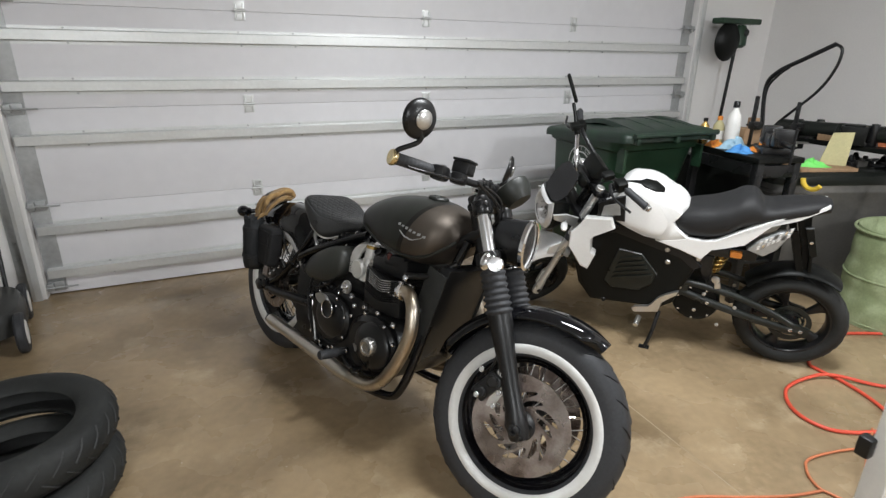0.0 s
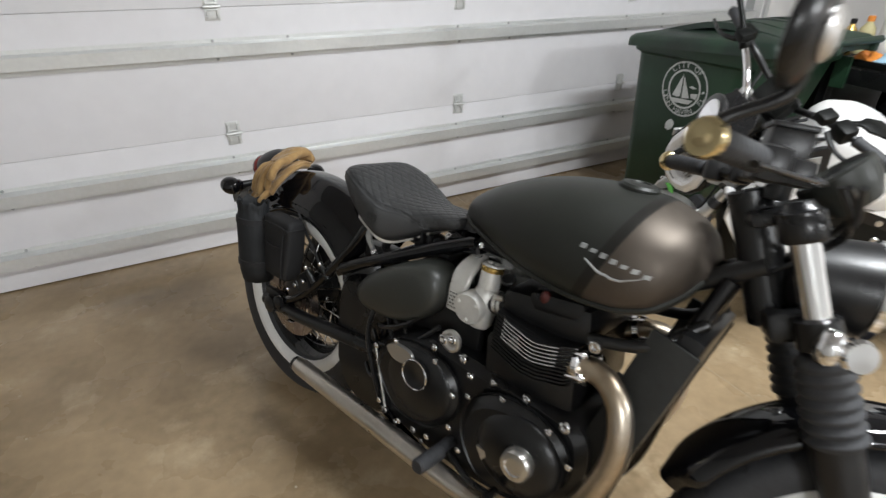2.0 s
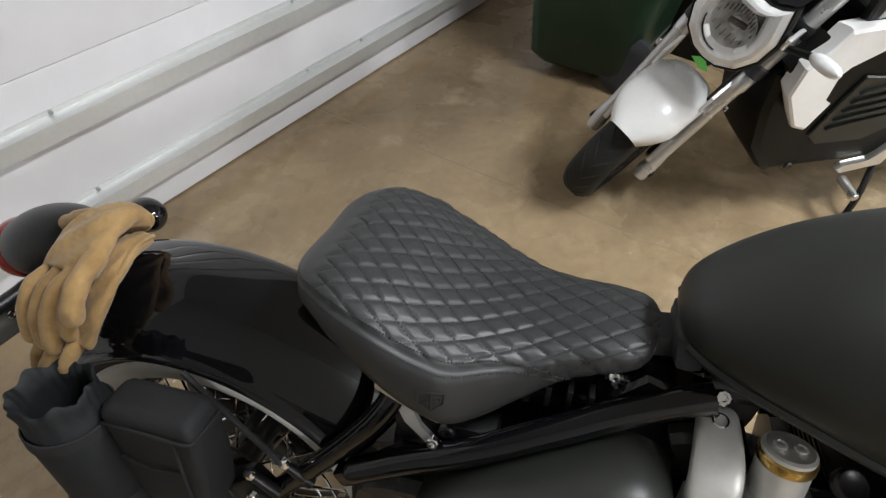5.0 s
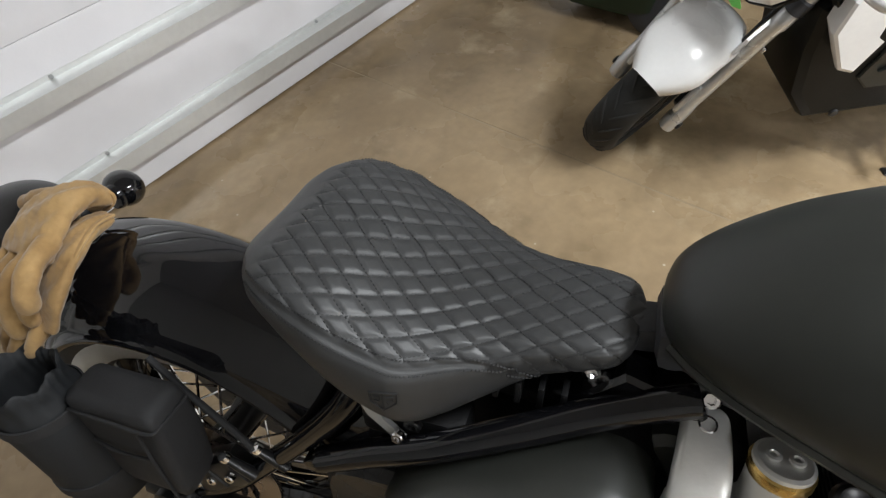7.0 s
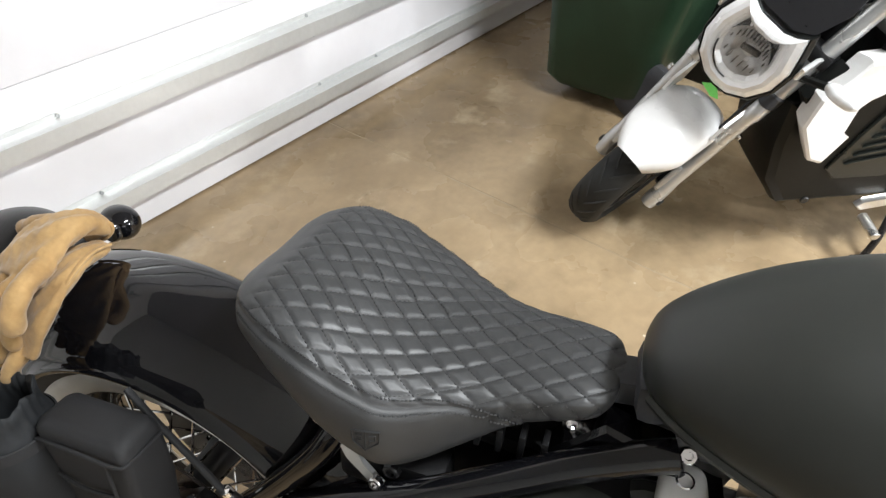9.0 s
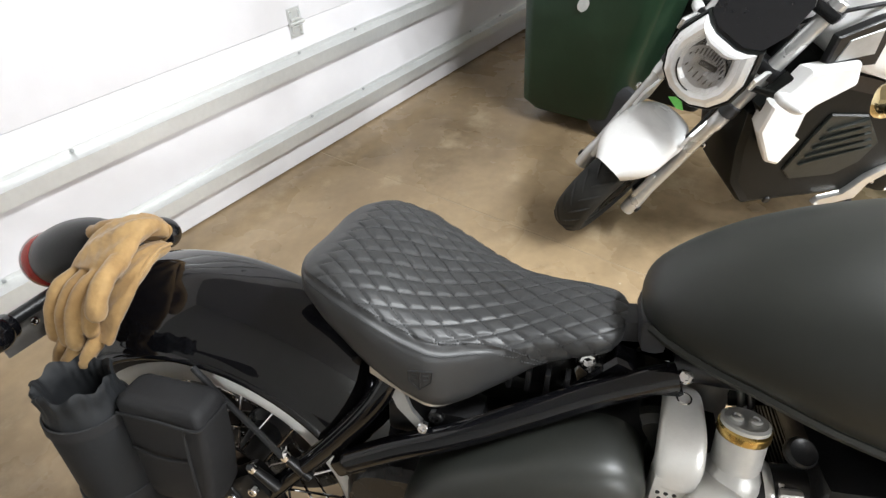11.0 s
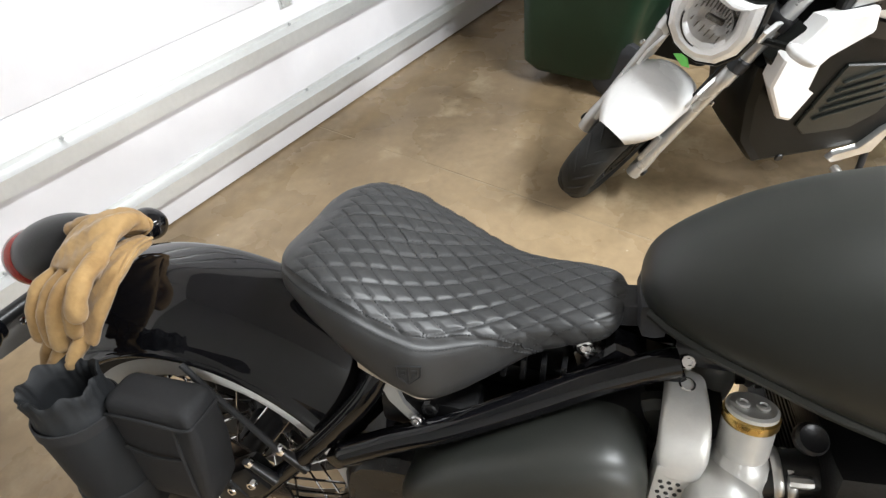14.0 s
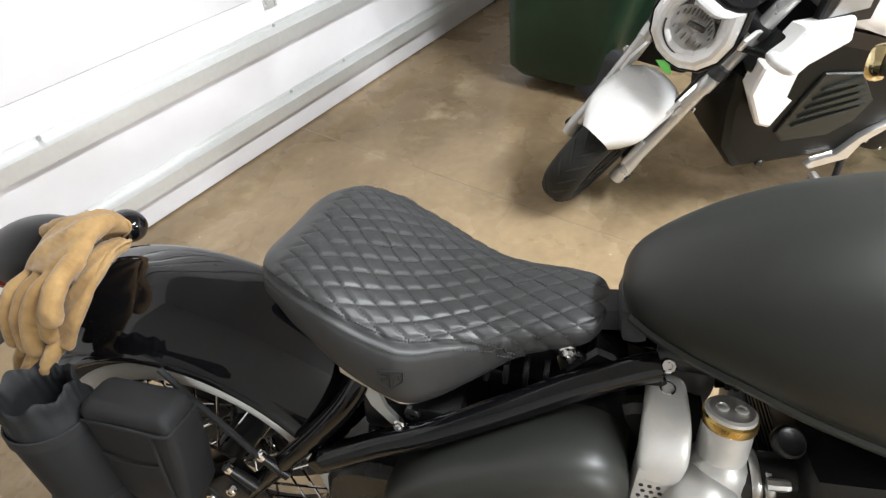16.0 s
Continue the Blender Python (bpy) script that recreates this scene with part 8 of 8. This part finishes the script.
random.seed(21)
for k in range(12):                       # loose tools and fittings
    x, y = random.uniform(0.06, 0.32), random.uniform(0.17, 0.28)
    bm = start()
    ln = random.uniform(0.05, 0.14)
    if k % 3 == 0:
        tube(bm, [(-ln, 0, 0.018), (ln, 0, 0.018)], 0.016, 10)
        cyl(bm, (ln, 0, 0.018), (ln + 0.03, 0, 0.018), 0.018, 12, 0.003)
        nm, lb, mm = "socket_extension", "dark steel socket extension lying on the bench", GALVD
    elif k % 3 == 1:
        slab(bm, smooth_outline([(-ln, 0.016), (-ln - 0.02, 0.0), (-ln, -0.016), (0, -0.007), (ln, -0.014), (ln + 0.016, 0.0), (ln, 0.014), (0, 0.007)], 2), 0, 0.012, axis="z")
        nm, lb, mm = "spanner", "dull steel spanner lying on the bench", ALU
    else:
        box(bm, (0, 0, 0.03), (ln, 0.07, 0.06), 0.008)
        box(bm, (0, 0, 0.064), (ln * 0.9, 0.062, 0.008), 0.003)
        nm, lb, mm = "parts_tin", "small dark parts tin on the bench", (SATINB, WOODT, MOWER)[k % 2]
    solid(nm, bm, mm, lb, "tool", "bench tools", m=on_bench(x, y, 0, random.uniform(0, 180)))
for x, y, h in ((-0.04, 0.16, 0.3), (0.3, 0.18, 0.26)):
    bm = start()
    box(bm, (0, 0, h / 2), (0.014, 0.026, h), 0.003)
    box(bm, (0.02, 0, h * 0.4), (0.06, 0.05, 0.05), 0.006)
    tube(bm, [(0, -0.05, h * 0.4), (0, 0.05, h * 0.4)], 0.006, 8)
    solid("bar_clamp", bm, SATINB, "black bar clamp standing on the bench", "clamp", "bar clamps", m=on_bench(x, y))
bm = start()
slab(bm, [(-0.07, 0), (0.07, 0), (0.075, 0.2), (-0.03, 0.19)], -0.006, 0.006)
slab(bm, [(-0.06, 0.02), (0.06, 0.02), (0.06, 0.03), (-0.06, 0.03)], -0.0075, -0.006)
solid("parts_card", bm, BEIGE, "pale yellow card packet standing on the plank", "card packet", m=on_plank(0.1, 0.03, 0, -38))

bm = start()
tube(bm, [(3.62, 2.05, 0.965), (3.74, 1.2, 0.985)], 0.05, 16)
for y, x in ((1.95, 3.634), (1.7, 3.67), (1.42, 3.71)):
    cyl(bm, (x, y, 0.968), (x + 0.004, y - 0.03, 0.969), 0.058, 18, 0.003)
solid("blower_tube", bm, GREYPL, "grey plastic blower tube lying along the wall shelf", "garden tool")
bm = start()
box(bm, (3.78, 1.5, 0.895), (0.34, 1.5, 0.03), 0.004)
for y in (0.85, 2.15):
    box(bm, (3.78, y, 0.44), (0.3, 0.04, 0.88), 0.004)
solid("wall_shelf", bm, BLACKP, "dark shelf unit along the side wall", "shelf")
random.seed(45)
for k in range(9):                        # oily parts left on the tub's lid
    bm = start()
    w = random.uniform(0.03, 0.06)
    if k % 3 == 0:
        lathe(bm, [(w * 0.9, 0), (w, 0.006), (w * 0.95, w), (w * 0.5, w * 1.3), (w * 0.3, w * 1.9), (w * 0.1, w * 2)], (0, 0, 0), (0, 0, 1), 20)
        nm, lb, mm = "oil_can", "small grimy oil can on the tub lid", SATINB
    elif k % 3 == 1:
        tube(bm, curve([(-w * 1.6, 0, 0.014), (-w * 0.5, w * 0.7, 0.014), (w * 0.6, w * 0.2, 0.02), (w * 1.6, -w * 0.6, 0.014)], 5), 0.012, 10)
        nm, lb, mm = "hose_offcut", "short bent dark hose offcut on the tub lid", RUBBER
    else:
        box(bm, (0, 0, w * 0.6), (w * 2, w * 1.4, w * 1.2), 0.008)
        cyl(bm, (0, 0, w * 1.15), (0, 0, w * 1.7), w * 0.45, 16, 0.004)
        nm, lb, mm = "motor_part", "rusty brown motor part on the tub lid", MOWER if k % 2 else GREYCAB
    solid(nm, bm, mm, lb, "part", "parts on the tub", m=pose(3.56, 1.595, 0, 0, 0, -19) @ pose(0.1 + 0.036 * k, 0.02 + 0.09 * (k % 2), 0.7698, 0, 0, random.uniform(0, 180)))
random.seed(33)
for k in range(14):                       # dim odds and ends along the shelf
    bm = start()
    w, h = random.uniform(0.05, 0.11), random.uniform(0.05, 0.13)
    if k % 2:
        lathe(bm, [(w * 0.45, 0), (w * 0.5, 0.006), (w * 0.5, h * 0.8), (w * 0.4, h), (w * 0.1, h * 1.02)], (0, 0, 0), (0, 0, 1), 18)
        nm, lb = "paint_tin", "small dark tin on the wall shelf"
    else:
        box(bm, (0, 0, h / 2), (w, w * 1.3, h), 0.006)
        box(bm, (0, 0, h + 0.004), (w * 0.8, w, 0.012), 0.003)
        nm, lb = "parts_box", "small dark parts box on the wall shelf"
    solid(nm, bm, (SATINB, GALVD, WOODT, BLACKP, HOSED, GREYPL, WHITEPL)[(k * 3) % 7], lb, "box" if k % 2 == 0 else "tin", "shelf clutter", m=pose(random.uniform(3.66, 3.78) - 0.03 * (k % 3), 0.9 + 0.085 * k, 0.911, 0, 0, random.uniform(0, 90)))

for x, y, sx, sy, sz, mt in ((2.88, 2.12, 0.3, 0.3, 0.5, BLACKP), (3.3, 2.3, 0.5, 0.34, 0.8, GREYPL)):
    tote = thing("storage_tote", pose(x, y, 0, 0, 0, -10), "dark plastic storage tote beside the workbench", "storage tote", "storage totes")
    bm = start()
    rings(bm, [cart_ring(z, -sx / 2 * f, sx / 2 * f, -sy / 2 * f, sy / 2 * f, 5, 0.03) for z, f in ((0, 0.88), (0.01, 0.9), (sz * 0.9, 0.98), (sz * 0.9, 1.0), (sz * 0.93, 1.0))])
    part("tote_body", bm, mt, tote)
    bm = start()
    rings(bm, [cart_ring(z, -sx / 2 * f, sx / 2 * f, -sy / 2 * f, sy / 2 * f, 5, 0.03) for z, f in ((sz * 0.932, 1.03), (sz * 0.97, 1.03), (sz * 0.985, 0.95), (sz * 0.975, 0.85))])
    part("tote_lid", bm, mt, tote)

# bow-shaped steel tube handle standing behind the bench
bm = start()
tube(bm, curve([(3.6, 2.16, 0.9), (3.6, 2.2, 1.2), (3.6, 2.14, 1.31), (3.6, 1.97, 1.4), (3.6, 1.8, 1.485)], 8), 0.014, 12)
tube(bm, curve([(3.6, 1.8, 1.485), (3.6, 1.755, 1.45), (3.6, 1.77, 1.34), (3.6, 1.85, 1.2), (3.6, 2.05, 1.0), (3.6, 2.12, 0.9)], 8), 0.009, 10)
tube(bm, curve([(3.585, 2.15, 0.9), (3.585, 2.18, 1.18), (3.585, 2.12, 1.29), (3.585, 2.05, 1.345)], 8), 0.008, 8)
box(bm, (3.6, 2.13, 0.455), (0.05, 0.14, 0.91), 0.006)
solid("edger_handle", bm, SATINB, "black bent tube handle of a garden edger", "garden tool")

# upturned string trimmer leaning on the wall
trimmer = thing("string_trimmer", pose(0, 0, 0), "dark green string trimmer standing head up against the wall", "string trimmer")
bm = start()
tube(bm, [(4.34, 3.16, 0.05), (4.37, 3.12, 1.5)], 0.014, 12)
part("shaft", bm, SATINB, trimmer)
bm = start()
loops = []
for f, h in ((0.2, 0.05), (0.7, 0.04), (1.0, 0.0), (0.97, -0.012), (0.66, 0.025), (0.2, 0.035)):
    loops.append([V((4.2 + 0.14 * f * math.cos(2 * math.pi * k / 32), 3.07 - h, 1.53 + 0.16 * f * math.sin(2 * math.pi * k / 32))) for k in range(32)])
rings(bm, loops)
part("guard", bm, BLACKP, trimmer, "black debris guard")
bm = start()
box(bm, (4.3, 3.09, 1.69), (0.46, 0.12, 0.045), 0.012)
lathe(bm, [(0.05, 0), (0.075, 0.02), (0.075, 0.14), (0.05, 0.18)], (4.35, 3.1, 1.48), (0, 0, 1), 24)
part("head_body", bm, BINGREEN, trimmer, "dark green motor head")
bm = start()
cyl(bm, (4.36, 3.05, 1.6), (4.36, 3.02, 1.6), 0.03, 20, 0.005)
part("spool_button", bm, GREYPL, trimmer)

# yellow hook, pop-up leaf bag
bm = start()
tube(bm, [V((3.18 + 0.0, 1.49 + 0.055 * math.cos(2 * math.pi * k / 24), 0.745 + 0.055 * math.sin(2 * math.pi * k / 24))) for k in range(14, 25)], 0.014, 8)
solid("yellow_hook", bm, YELLOW, "yellow hook-shaped handle hanging at the tub edge", "hook")
leaf = thing("leaf_bag", pose(3.46, 1.06, 0), "olive green pop-up garden leaf bag", "garden bag")
bm = start()
loops = []
for i in range(25):
    f = i / 24
    r = 0.27 - 0.02 * f + 0.008 * abs(math.sin(f * math.pi * 3)) - 0.004
    loops.append([V((r * (1 + 0.008 * math.sin(9 * a + 20 * f)) * math.cos(a), r * (1 + 0.008 * math.sin(7 * a + 12 * f)) * math.sin(a), 0.002 + 0.53 * f)) for a in [2 * math.pi * k / 56 for k in range(56)]])
loops += [[V((p.x * 0.97, p.y * 0.97, p.z - 0.002)) for p in loops[-1]], [V((p.x * 0.9, p.y * 0.9, 0.3)) for p in loops[-1]]]
rings(bm, loops)
part("bag_wall", bm, BAGG, leaf, "creased olive fabric wall", sharp=80)
for z in (0.525, 0.27, 0.02):
    bm = start()
    tube(bm, [V((0.262 * math.cos(2 * math.pi * k / 48), 0.262 * math.sin(2 * math.pi * k / 48), z + 0.006 * math.sin(4 * math.pi * k / 48))) for k in range(48)], 0.008, 8, close=True)
    part("hoop", bm, BAGG, leaf, "sewn-in hoop")

# rake handle and white post
bm = start()
tube(bm, [(3.44, 1.1, 0.3), (3.62, 1.25, 1.05)], 0.014, 10)
blob(bm, (3.615, 1.248, 1.06), (0.016, 0.016, 0.03), (0, 20, 0), 8)
solid("rake_handle", bm, SATINB, "dark tool handle standing in the leaf bag", "garden tool")
post = thing("white_post", pose(1.30, 0.06, 0), "white painted square post with a black hose clip", "post")
bm = start()
box(bm, (0, 0, 0.55), (0.05, 0.05, 1.1), 0.004)
part("post_shaft", bm, WHITEPL, post)
bm = start()
box(bm, (0, 0, 0.006), (0.12, 0.12, 0.012), 0.003)
part("post_foot", bm, WHITEPL, post)
bm = start()
box(bm, (-0.032, 0.03, 0.575), (0.03, 0.03, 0.05), 0.006)
part("hose_clip", bm, SATINB, post, "black hose clip")

# ---- air hose and cord on the floor ----
def hose(name, pts, r, material, label):
    bm = start()
    tube(bm, curve(pts, 9), r, 10)
    return solid(name, bm, material, label, "hose", "hoses on the floor")


hose("air_hose", [(3.3, 0.92, 0.009), (3.0, 1.05, 0.009), (2.75, 1.02, 0.009), (2.56, 0.93, 0.009), (2.535, 0.86, 0.009), (2.54, 0.78, 0.009), (2.52, 0.66, 0.01), (2.47, 0.54, 0.01), (2.38, 0.43, 0.01), (2.3, 0.3, 0.009)], 0.008, HOSE, "red rubber air hose looped on the concrete")
hose("air_hose", [(2.9, 0.55, 0.009), (2.68, 0.65, 0.009), (2.52, 0.8, 0.024), (2.4, 0.84, 0.012), (2.25, 0.825, 0.009), (2.15, 0.75, 0.009), (2.11, 0.66, 0.009), (2.13, 0.57, 0.009), (2.2, 0.515, 0.009), (2.33, 0.46, 0.009), (2.5, 0.33, 0.009)], 0.008, HOSE, "red rubber air hose coil on the concrete")
hose("extension_cord", [(2.3, 0.36, 0.007), (2.22, 0.41, 0.007), (2.07, 0.465, 0.007), (1.9, 0.49, 0.007), (1.83, 0.46, 0.007), (1.79, 0.41, 0.007), (1.785, 0.36, 0.007), (1.85, 0.3, 0.007), (2.1, 0.41, 0.02), (2.3, 0.5, 0.007)], 0.005, HOSED, "faded orange extension cord on the concrete")
hose("extension_cord", [(1.78, 0.37, 0.007), (1.65, 0.40, 0.007), (1.5, 0.46, 0.007), (1.34, 0.53, 0.007), (1.2, 0.55, 0.007)], 0.005, HOSED, "faded orange extension cord end on the concrete")
